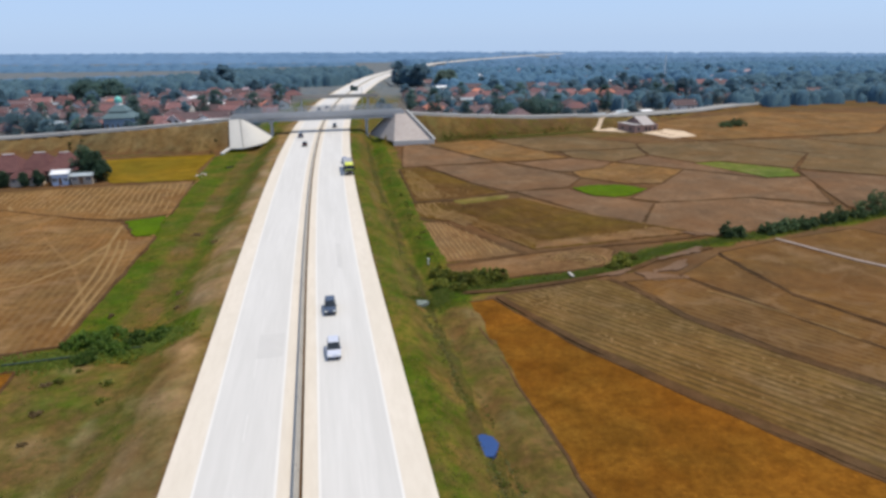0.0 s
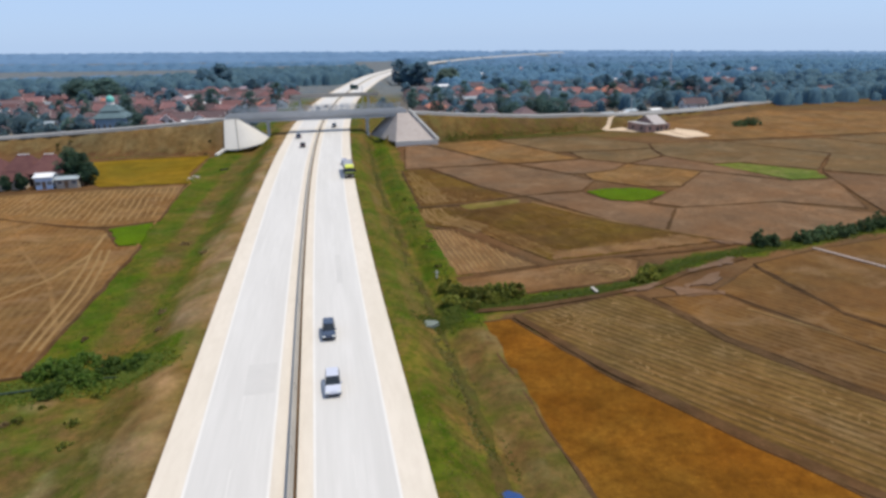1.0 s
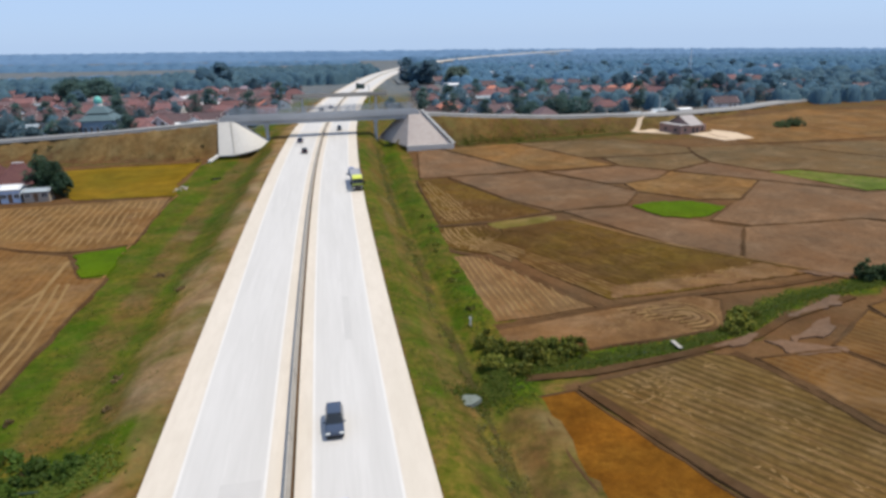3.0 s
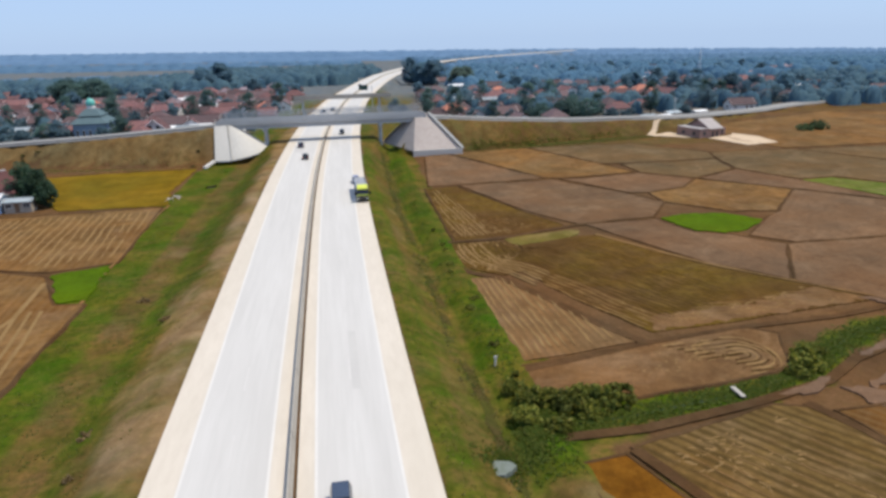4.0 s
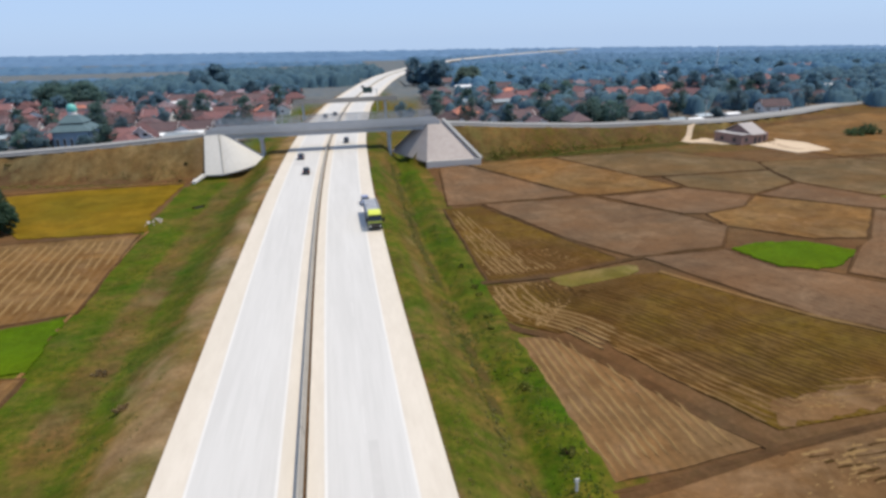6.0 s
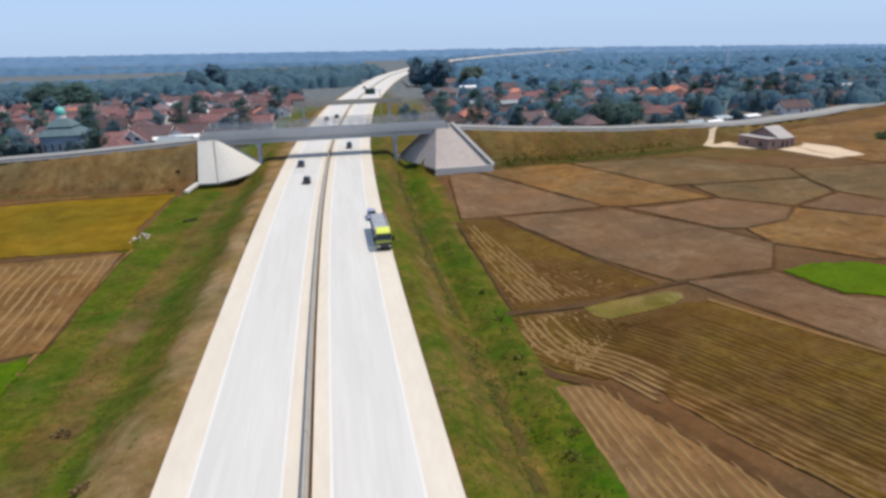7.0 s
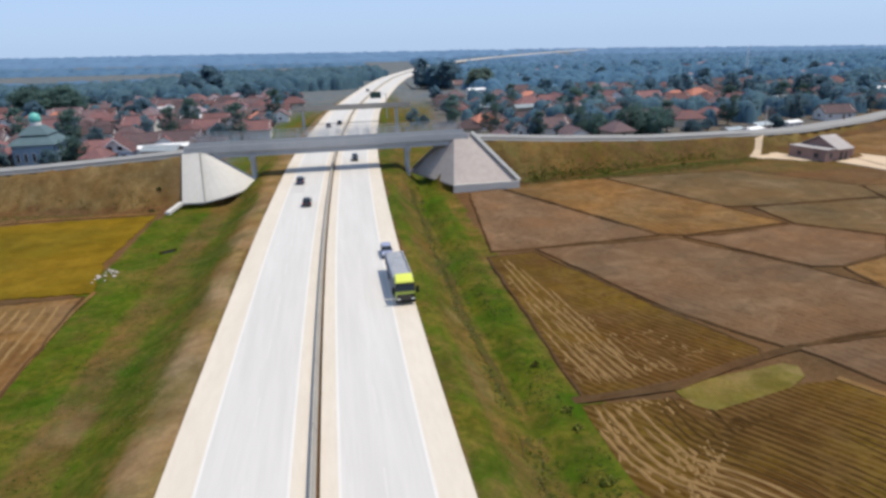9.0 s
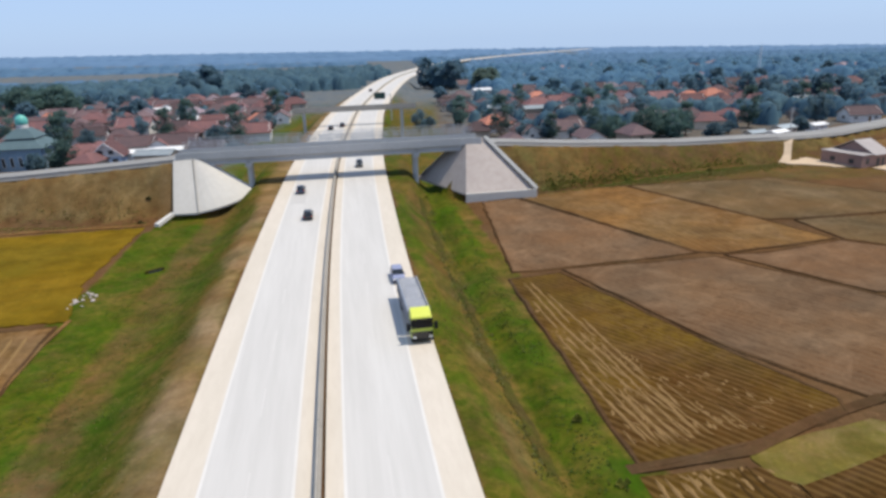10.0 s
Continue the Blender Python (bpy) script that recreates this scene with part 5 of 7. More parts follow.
def far_bridge():
    o = empty("footbridge", pose(0, 0, 0), "slim brown concrete footbridge over the motorway", "bridge", kind="structure")
    bm = nb()
    box(bm, -16, 371, 11.2, 30, 374, 12.2, 0.05)
    part("beam", bm, M["barrier"], o)
    for y in (371.1, 373.9):
        bm = nb()
        box(bm, -16, y - 0.06, 12.2, 30, y + 0.06, 13.0)
        part("railing", bm, M["barrier"], o)
    for x in (-12, 24.5):
        bm = nb()
        box(bm, x - 0.5, 371.6, 0, x + 0.5, 373.4, 11.2, 0.05)
        part("pier", bm, M["girder"], o)
    return o


far_bridge()


# ---- plants ----
def leaf_cloud(clumps, per, leaf, rnd, squash=1.0):
    """Quads for leaves scattered in clumps: clumps are (x, y, z, radius)."""
    verts, faces = [], []
    for cx_, cy_, cz_, r in clumps:
        p = rnd.normal(size=(per, 3))
        p /= np.linalg.norm(p, axis=1)[:, None]
        p *= (r * rnd.uniform(0.55, 1.0, (per, 1)))
        p[:, 2] *= squash
        p += (cx_, cy_, cz_)
        a = rnd.normal(size=(per, 3))
        a /= np.linalg.norm(a, axis=1)[:, None]
        b = np.cross(a, rnd.normal(size=(per, 3)))
        b /= np.linalg.norm(b, axis=1)[:, None]
        s = leaf * rnd.uniform(0.6, 1.3, (per, 1))
        base = len(verts)
        q = np.stack([p - a * s, p + b * s * 0.55, p + a * s, p - b * s * 0.55], 1).reshape(-1, 3)
        verts += [tuple(v) for v in q]
        faces += [(base + 4 * i, base + 4 * i + 1, base + 4 * i + 2, base + 4 * i + 3) for i in range(per)]
    return verts, faces


def tree(name, height, spread, seed, material, label, per=46, clumps=40, leaf=0.42, trunk_share=0.22, category="tree"):
    rnd = np.random.RandomState(seed)
    o = empty(name, pose(0, 0, -200), label, category)
    bm = nb()
    h0 = height * trunk_share
    cyl(bm, (0, 0, -0.4), (0.05 * height * 0.3, 0, h0), 0.035 * height * 0.6, 0.02 * height * 0.6, 8)
    cs = []
    limbs = 6
    for i in range(limbs):
        a = i * 2 * math.pi / limbs + rnd.uniform(-0.4, 0.4)
        e = (spread * 0.55 * math.cos(a), spread * 0.55 * math.sin(a), h0 + (height - h0) * rnd.uniform(0.25, 0.7))
        cyl(bm, (0.05 * height * 0.3, 0, h0 * rnd.uniform(0.75, 1.0)), e, 0.012 * height * 0.6, 0.004 * height, 6)
    for i in range(clumps):
        a, k = rnd.uniform(0, 2 * math.pi), rnd.uniform(0, 1) ** 0.5
        zz = rnd.uniform(0.0, 1.0)
        w = math.sin(math.pi * (0.12 + 0.8 * zz)) * spread
        cs.append((w * k * math.cos(a), w * k * math.sin(a), h0 * 0.9 + (height - h0) * zz * 0.92, spread * rnd.uniform(0.2, 0.36)))
    part("trunk", bm, M["bark"], o)
    v, f = leaf_cloud(cs, per, leaf, rnd, 0.8)
    c = new("crown", raw("crown", v, f, material))
    c.parent = o
    return o


TREE_LABEL = "leafy dark green village tree with a rounded uneven crown"
PROTO = [
    tree("tree", 11, 4.6, 11, M["leaf_mid"], TREE_LABEL),
    tree("tree", 8.5, 4.2, 12, M["leaf_mid"], TREE_LABEL),
    tree("tree", 14, 5.2, 13, M["leaf_dark"], "tall dark green village tree", clumps=42),
    tree("tree", 7, 3.0, 14, M["leaf_mid"], "small dark green garden tree", clumps=22),
]
# trees for farther off, haze already in their leaf colour
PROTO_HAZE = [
    tree("tree", 11, 5.0, 21, M["leaf_far"], "distant tree among roofs, leaves tinted by bluish haze", per=40, leaf=0.62, clumps=52, trunk_share=0.12),
    tree("tree", 9, 5.2, 22, M["leaf_far"], "distant tree among roofs, leaves tinted by bluish haze", per=40, leaf=0.62, clumps=52, trunk_share=0.12),
    tree("tree", 14, 5.6, 23, M["leaf_far"], "distant tall tree, leaves tinted by bluish haze", per=40, leaf=0.65, clumps=52, trunk_share=0.12),
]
PROTO_ROUND = [tree("tree", 10, 5.6, 15, M["leaf_dark"], "broad dense dark green village tree", clumps=64, trunk_share=0.1)]
PROTO_BARE = [tree("tree", 9, 4.6, 31, M["leaf_bare"], "half-bare brownish dry-season tree", per=14, leaf=0.28, clumps=30)]


def plant(protos, x, y, rnd, s0=0.8, s1=1.25, z=None):
    p = protos[rnd.randrange(len(protos))]
    s = rnd.uniform(s0, s1)
    o = copy_thing(p, Matrix.LocRotScale((x, y, gz(x, y) if z is None else z), Euler((0, 0, rnd.uniform(0, 6.28))), None))
    o.scale = (s, s, s * rnd.uniform(0.9, 1.1))
    return o


# ---- houses ----
def house(name, w, d, h, pitch, wall, roof, label, hip=True, seed=0, over=0.7, category="house", ridge=None, windows=True):
    """A single-storey house, w along x and d along y, ridge along x."""
    rnd = random.Random(seed)
    o = empty(name, pose(0, 0, -200), label, category)
    bm = nb()
    t = 0.2
    rh = (d / 2 + over) * pitch
    box(bm, -w / 2, -d / 2, -0.6, w / 2, d / 2, h)
    if not hip:
        for s in (-1, 1):
            x0, x1 = sorted((s * w / 2, s * (w / 2 - t)))
            hull(bm, [[(x0, -d / 2, h), (x0, d / 2, h), (x0, 0, h + d / 2 * pitch)], [(x1, -d / 2, h), (x1, d / 2, h), (x1, 0, h + d / 2 * pitch)]])
    part("wall", bm, M[wall], o)
    bm = nb()
    ex, ey = w / 2 + over, d / 2 + over
    rx = ex - (min(ey * 0.9, ex * 0.7) if hip else 0)
    zb = h - over * pitch
    top = zb + rh
    vs = [(-ex, -ey, zb), (ex, -ey, zb), (ex, ey, zb), (-ex, ey, zb)]
    for lift in (0.0,):
        lo = [bm.verts.new(v) for v in vs]
        r0, r1 = bm.verts.new((-rx, 0, top)), bm.verts.new((rx, 0, top))
        lo2 = [bm.verts.new((v[0], v[1], v[2] - 0.16)) for v in vs]
        q0, q1 = bm.verts.new((-rx, 0, top - 0.18)), bm.verts.new((rx, 0, top - 0.18))
        bm.faces.new((lo[0], lo[1], r1, r0))
        bm.faces.new((lo[2], lo[3], r0, r1))
        bm.faces.new((lo2[1], lo2[0], q0, q1))
        bm.faces.new((lo2[3], lo2[2], q1, q0))
        if hip:
            bm.faces.new((lo[1], lo[2], r1))
            bm.faces.new((lo[3], lo[0], r0))
            bm.faces.new((lo2[2], lo2[1], q1))
            bm.faces.new((lo2[0], lo2[3], q0))
            sides = [(0, 1), (1, 2), (2, 3), (3, 0)]
        else:
            bm.faces.new((lo[1], r1, q1, lo2[1]))
            bm.faces.new((r1, lo[2], lo2[2], q1))
            bm.faces.new((lo[3], r0, q0, lo2[3]))
            bm.faces.new((r0, lo[0], lo2[0], q0))
            sides = [(0, 1), (2, 3)]
        for a, b in sides:
            bm.faces.new((lo[b], lo[a], lo2[a], lo2[b]))
    bmesh.ops.recalc_face_normals(bm, faces=bm.faces)
    ro = part("roof", bm, M[roof], o)
    bm = nb()
    cyl(bm, (-rx - (0.1 if not hip else 0), 0, top + 0.03), (rx + (0.1 if not hip else 0), 0, top + 0.03), 0.14, n=6)
    part("ridge_cap", bm, M[ridge or roof], ro)
    if windows:
        bm = nb()
        dx = rnd.uniform(-0.15, 0.15) * w
        box(bm, dx - 0.5, -d / 2 - 0.05, -0.1, dx + 0.5, -d / 2 + 0.05, 2.05)
        part("door", bm, M["wood"], o)
        for sx in (-0.33, 0.33):
            bm = nb()
            x = sx * w
            box(bm, x - 0.75, -d / 2 - 0.06, 0.9, x + 0.75, -d / 2 + 0.04, 2.1)
            wi = part("window", bm, M["wall_white"], o)
            bm = nb()
            for a in (-0.62, 0.06):
                box(bm, x + a, -d / 2 - 0.085, 1.0, x + a + 0.56, -d / 2 - 0.055, 2.0)
            part("pane", bm, M["dark"], wi)
        for sy in (-1, 1):
            bm = nb()
            box(bm, sy * w / 2 - 0.06, -0.7, 0.9, sy * w / 2 + 0.06, 0.7, 2.1)
            part("window", bm, M["dark"], o)
    return o


HOUSES = [
    house("house", 11, 8, 3.2, 0.62, "wall_tan", "roof_red", "low village house with a red clay tile hip roof", True, 1),
    house("house", 13, 8.5, 3.2, 0.62, "wall_white", "roof_brown", "low village house with an aged brown tile roof", False, 2),
    house("house", 9, 7.5, 3.2, 0.66, "wall_tan", "roof_brown", "small village house with a dark weathered tile roof", True, 3),
    house("house", 12, 9, 3.3, 0.6, "wall_white", "roof_red", "low village house with a faded red gable roof", False, 4),
    house("house", 10, 8, 3.2, 0.6, "wall_white", "roof_orange", "village house with a new bright orange tile roof", True, 5),
    house("shed", 12, 7, 3.4, 0.22, "wall_white", "roof_white", "long shed with a low white sheet-metal roof", False, 6, 0.5, "shed"),
    house("shed", 10, 6, 3.0, 0.3, "wall_tan", "roof_grey", "low shed with a grey sheet-metal roof", False, 7, 0.5, "shed"),
    house("house", 11, 8, 3.2, 0.6, "wall_white", "roof_far", "distant village house, reddish roof tinted by haze", True, 8),
]


HOUSE_AT = []


def put_house(i, x, y, deg, s=1.0, z=None):
    HOUSE_AT.append((x, y))
    o = copy_thing(HOUSES[i], Matrix.LocRotScale((x, y, gz(x, y) + 0.35 if z is None else z), Euler((0, 0, radians(deg))), None))
    o.scale = (s, s, s)
    return o


def village(x0, x1, y0, y1, count, seed, weights, tree_share, away, haze_from=420, keep_out=()):
    """Houses and trees scattered over a block of land, clear of the roads."""
    rnd = random.Random(seed)
    spots = [(a, b, r * r) for a, b, r in keep_out]
    tries = 0
    done = 0
    while done < count and tries < count * 40:
        tries += 1
        x, y = rnd.uniform(x0, x1), y0 + (y1 - y0) * rnd.random() ** 1.1
        if abs(x - cx(y)) < away or abs(y - ly(x)) < 13 or y < ly(x):
            continue
        if any((x - a) ** 2 + (y - b) ** 2 < r for a, b, r in spots):
            continue
        is_tree = rnd.random() < tree_share
        spots.append((x, y, 55 if is_tree else 150))
        done += 1
        if is_tree:
            d = math.hypot(x, y - 60)
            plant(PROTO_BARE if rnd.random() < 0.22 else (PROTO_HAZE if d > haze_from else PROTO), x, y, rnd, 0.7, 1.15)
        else:
            put_house(rnd.choices(range(len(weights)), weights)[0], x, y, rnd.choice((0, 90, 180)) + rnd.uniform(-12, 12), rnd.uniform(0.85, 1.15))


LANDMARKS = [(-100, 352, 13), (-74, 349, 9), (-66, 353, 9), (-56, 354, 9), (-82, 364, 9), (62, 378, 9), (115, 340, 16), (150, 338, 10), (168, 346, 10), (97, 342, 6), (135, 337, 6), (34, 390, 7), (-36, 400, 7), (-35, 440, 9)]
village(-215, -22, 340, 570, 240, 5, (4, 6, 6, 3, 0.3, 0.7, 1), 0.34, 36, keep_out=LANDMARKS)
village(50, 330, 332, 520, 150, 7, (3, 5, 5, 3, 0.35, 1, 1.5), 0.45, 36, keep_out=LANDMARKS)
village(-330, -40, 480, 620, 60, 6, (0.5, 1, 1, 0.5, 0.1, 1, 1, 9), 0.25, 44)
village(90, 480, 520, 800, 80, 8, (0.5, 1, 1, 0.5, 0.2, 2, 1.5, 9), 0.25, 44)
rr = random.Random(77)
for i, x, y, deg, s in ((4, 62, 378, 8, 1.1), (4, 180, 438, 0, 1.15), (4, 196, 444, 4, 1.2), (4, -140, 480, 20, 1.1), (4, -141, 440, 100, 1.0), (4, -35, 440, 0, 0.95), (0, 100, 440, 5, 1.2), (3, 118, 446, 90, 1.2), (0, 130, 441, 0, 1.1), (5, 116, 462, 0, 0.9),
                        (5, 131, 315.5, 4, 0.55), (5, 138.5, 318, 24, 0.5), (6, 141, 325, 10, 0.7), (5, 148, 323.5, 22, 0.62), (6, 156, 331, 20, 0.8), (5, 172, 335, 15, 0.6), (5, -66.5, 353, 4, 0.85), (5, -55.5, 354, 6, 0.9), (0, -82, 364, 80, 0.95), (3, -62, 366, 92, 0.9)):
    put_house(i, x, y, deg, s)
for x, y, h in ((106, 338, 12), (112, 342, 13), (118, 339, 12.5), (124, 341, 10), (97, 342, 11), (91, 346, 8), (135, 336, 7.5), (139, 338, 6), (34, 390, 8), (38, 394, 7), (-36, 400, 7), (-33, 403, 6), (-87, 344, 11), (-108, 341, 7.5), (-116, 344, 11), (-122, 352, 10), (82, 340, 6), (75, 345, 7), (66, 350, 6)):
    o = plant(PROTO_ROUND if h > 10.4 else PROTO, x, y, rr, h / (12.5 if h > 10.4 else 10.5), h / (11.5 if h > 10.4 else 10.0))
for k in range(9):
    plant(PROTO_ROUND, -158 + rr.uniform(-13, 13), 520 + rr.uniform(-12, 12), rr, 1.35, 1.8)
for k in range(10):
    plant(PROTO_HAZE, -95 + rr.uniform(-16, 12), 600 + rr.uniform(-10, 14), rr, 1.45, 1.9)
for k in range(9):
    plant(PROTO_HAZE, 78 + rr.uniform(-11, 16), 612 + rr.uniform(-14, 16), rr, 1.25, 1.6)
PROTO_LIGHT = [tree("tree", 11, 6.0, 16, M["leaf_light"], "broad yellowish green tree with haze-tinted leaves", clumps=60, per=40, leaf=0.62, trunk_share=0.1)]
for k in range(4):
    plant(PROTO_LIGHT, 112 + rr.uniform(-8, 9), 598 + rr.uniform(-8, 8), rr, 1.15, 1.4)
for o in PROTO + PROTO_LIGHT + PROTO_ROUND + PROTO_HAZE + PROTO_BARE + HOUSES:
    for c in (*o.children_recursive, o):
        bpy.data.objects.remove(c)


# ---- far woods ----
def plain_z(x, y):
    """Height of the open land far from the roads."""
    r = np.hypot(x, y)
    t = np.clip((r - 650) / 850, 0, 1)
    d = np.maximum(0, np.hypot(x, y - 100) - 2100)
    return -0.0155 * x * t * t * (3 - 2 * t) - d * d / 9000


def canopy(name, regions, seed, material, leaves, label, step, leaf, per=2.0):
    """Many tree crowns that close into one uneven canopy, with sprays of leaves on it; regions are (x0, x1, y0, y1, count, height)."""
    rnd = np.random.RandomState(seed)
    verts, faces, quads = [], [], []
    for x0, x1, y0, y1, count, height in regions:
        rim = 10 + 2 * step
        gx, gy = np.arange(x0 - rim, x1 + rim, step), np.arange(y0 - rim, y1 + rim, step)
        X, Y = np.meshgrid(gx, gy)
        X, Y = X + rnd.uniform(-0.3, 0.3, X.shape) * step, Y + rnd.uniform(-0.3, 0.3, X.shape) * step
        H = np.full(X.shape, -2.5)
        for n in range(count):
            x, y = rnd.uniform(x0, x1), rnd.uniform(y0, y1)
            h = height * rnd.uniform(0.6, 1.25)
            w = max(h * rnd.uniform(0.45, 0.7), step * 1.3)
            if abs(x - cx(min(y, 1480))) < 24 + w or any((x - a) ** 2 + (y - b) ** 2 < (5.5 + w) ** 2 for a, b in HOUSE_AT):
                continue
            a, b = np.searchsorted(gx, (x - w - step, x + w + step))
            c, d = np.searchsorted(gy, (y - w - step, y + w + step))
            d2 = ((X[c:d, a:b] - x) ** 2 + (Y[c:d, a:b] - y) ** 2) / (w * w)
            dome = np.where(d2 < 1, h * (0.3 + 0.7 * np.sqrt(np.maximum(0, 1 - d2))), -2.5)
            H[c:d, a:b] = np.maximum(H[c:d, a:b], dome)
        H = np.where(H > 0, H + rnd.normal(size=H.shape) * 0.035 * height, H)
        Z = plain_z(X, Y) + H
        base = len(verts)
        verts += list(zip(X.ravel().tolist(), Y.ravel().tolist(), Z.ravel().tolist()))
        up = H > 0
        some = up[:-1, :-1] | up[1:, :-1] | up[:-1, 1:] | up[1:, 1:]
        k = X.shape[1]
        jj, ii = np.nonzero(some)
        f = base + jj * k + ii
        faces += np.stack([f, f + 1, f + k + 1, f + k], 1).tolist()
        c, r = np.nonzero(up)
        if len(c) and per:
            pick = rnd.randint(0, len(c), int(len(c) * per))
            p = np.stack([X[c, r], Y[c, r], Z[c, r]], 1)[pick] + rnd.normal(size=(len(pick), 3)) * (step * 0.4, step * 0.4, leaf * 0.25)
            m = rnd.normal(size=p.shape) * 0.45 + (0, -0.35, 1)
            m /= np.linalg.norm(m, axis=1)[:, None]
            a = np.cross(m, rnd.normal(size=p.shape))
            a /= np.linalg.norm(a, axis=1)[:, None]
            b = np.cross(m, a)
            q = leaf * rnd.uniform(0.6, 1.3, (len(p), 1))
            quads.append(np.stack([p - a * q, p + b * q * 0.6, p + a * q, p - b * q * 0.6], 1).reshape(-1, 3))
    me = raw(name, verts, faces, material)
    me.polygons.foreach_set("use_smooth", [True] * len(me.polygons))
    ob = tagged(new(name, me), label, "woods", kind="stuff")
    if not quads:
        return ob
    v = np.concatenate(quads)
    lv = new("leaves", raw("leaves", v.tolist(), np.arange(len(v)).reshape(-1, 4).tolist(), leaves))
    lv.parent = ob
    tagged(lv, kind="stuff")
    return ob


# each farther belt takes a canopy colour with more haze in it
canopy("woods", [(-340, -34, 575, 690, 800, 11), (-150, 24, 650, 760, 420, 10), (-110, 60, 760, 900, 460, 9), (-260, -40, 365, 575, 210, 5.5), (60, 360, 352, 520, 620, 7.0), (330, 520, 330, 520, 330, 8.5), (-520, -225, 345, 440, 170, 8), (-520, -215, 520, 690, 420, 10)], 41, M["wood_mid"], M["leaf_mid"], "dark green trees between the village roofs, tinted by haze", 1.9, 0.75, 1.1)
canopy("woods", [(-900, -60, 690, 750, 800, 7.5), (100, 700, 520, 830, 1900, 8.5), (520, 900, 330, 820, 1300, 9)], 42, M["wood_far"], M["leaf_far"], "woods beyond the village, haze-tinted bluish green", 3.0, 1.2, 0.35)
canopy("woods", [(140, 1500, 830, 1310, 3600, 9), (-1300, 20, 868, 884, 420, 4), (-1400, -100, 1090, 1120, 700, 4.5), (-1500, 60, 1180, 1230, 900, 5.5)], 43, M["wood_blue"], M["leaf_blue"], "woods near the horizon, haze-tinted pale blue-green", 5.0, 2.4, 0.0)
canopy("woods", [(-1800, 250, 1400, 1480, 1300, 7), (-2000, 500, 1650, 1750, 1500, 8), (-2100, 500, 1950, 2200, 2600, 8), (300, 2100, 1310, 2200, 3600, 9)], 44, M["wood_pale"], M["leaf_pale"], "woods along the horizon, haze-tinted very pale blue", 9.0, 3.6, 0.0)


# ---- bushes along the canals and verges ----
def bush(x, y, h, w, seed, material="leaf_bush", label="dense leafy bush beside the canal", per=70, blades=True):
    rnd = np.random.RandomState(seed)
    o = empty("bush", pose(x, y, gz(x, y)), label, "bush", group="canal bushes")
    bm = nb()
    for i in range(5):
        a = rnd.uniform(0, 6.28)
        cyl(bm, (0.1 * math.cos(a), 0.1 * math.sin(a), -0.2), (w * 0.5 * math.cos(a), w * 0.5 * math.sin(a), h * rnd.uniform(0.5, 0.8)), 0.06, 0.02, 5)
    part("stem", bm, M["bark"], o)
    cs = []
    for i in range(46 if per > 50 else 12):
        a, k = rnd.uniform(0, 6.28), rnd.uniform(0, 1) ** 0.6
        z = h * rnd.uniform(0.12, 1.0) * (1.05 - 0.55 * k)
        cs.append((w * 1.05 * k * math.cos(a), w * 1.05 * k * math.sin(a), z, w * rnd.uniform(0.1, 0.3)))
    v, f = leaf_cloud(cs, per if per < 50 else 26, 0.2 if per < 50 else 0.27, rnd)
    c = new("leaves", raw("leaves", v, f, M[material]))
    c.parent = o
    return o


sd = 100
rb = random.Random(9)
for x, y, h, w in ((18, 110, 1.0, 1.2), (19.5, 106.8, 2.0, 1.6), (18, 104, 1.2, 1.4), (21.6, 107.4, 1.4, 1.3), (23, 105.2, 2.4, 1.7), (25, 106.4, 2.1, 1.6), (26.6, 104.8, 2.8, 1.7), (28.6, 105.4, 2.3, 1.6), (24.5, 103.6, 1.2, 1.2), (20.5, 101.8, 1.0, 1.3),
                   (53, 108, 2.0, 1.6), (54.5, 110.5, 1.7, 1.4), (51, 106.8, 0.9, 1.2), (56.5, 111, 1.0, 1.2),
                   (102, 121.8, 2.8, 1.9), (105.5, 123, 2.2, 1.4), (110, 124.4, 3.0, 1.8), (114.5, 125.6, 3.2, 1.9), (120.5, 127, 3.0, 1.9), (127, 129.5, 5.0, 3.4), (132, 131, 5.6, 3.6), (138, 133, 5.5, 3.6),
                   (-36, 92.5, 2.2, 2.0), (-33, 94.5, 1.5, 2.0), (-29, 92.5, 1.2, 2.0), (-25, 91.5, 0.9, 1.8), (-33.5, 91, 1.1, 2.0), (-34.5, 87.5, 0.9, 1.6), (-31, 89.5, 0.9, 1.7), (-37.8, 92.5, 0.9, 1.4),
                   (82.3, 119.6, 3.2, 1.7), (84.8, 119.4, 2.8, 1.5), (92, 119.9, 2.6, 1.7), (95, 120.6, 2.2, 1.4), (98.2, 121.4, 3.0, 1.9),
                   (183, 277, 3.4, 3.0), (187, 277.5, 4.0, 3.2), (191, 278, 3.4, 3.0)):
    sd += 1
    bush(x, y, h, w, sd, "leaf_hedge" if x > 80 else "leaf_lush" if x < 0 else "leaf_bush")
for k in range(9):
    sd += 1
    y = rb.uniform(112, 200)
    bush(across(y, rb.uniform(23.3, 25.2))[0], y, rb.uniform(0.3, 0.8), rb.uniform(0.35, 0.8), sd, "leaf_bush", "small shrub on the ditch bank", per=26)


for k in range(14):
    sd += 1
    y = rb.uniform(46, 86)
    bush(across(y, rb.uniform(-33, -17))[0], y, rb.uniform(0.2, 0.5), rb.uniform(0.4, 0.9), sd, rb.choice(("leaf_scrub", "leaf_bush")), "low scrubby shrub on the rough verge", per=22)
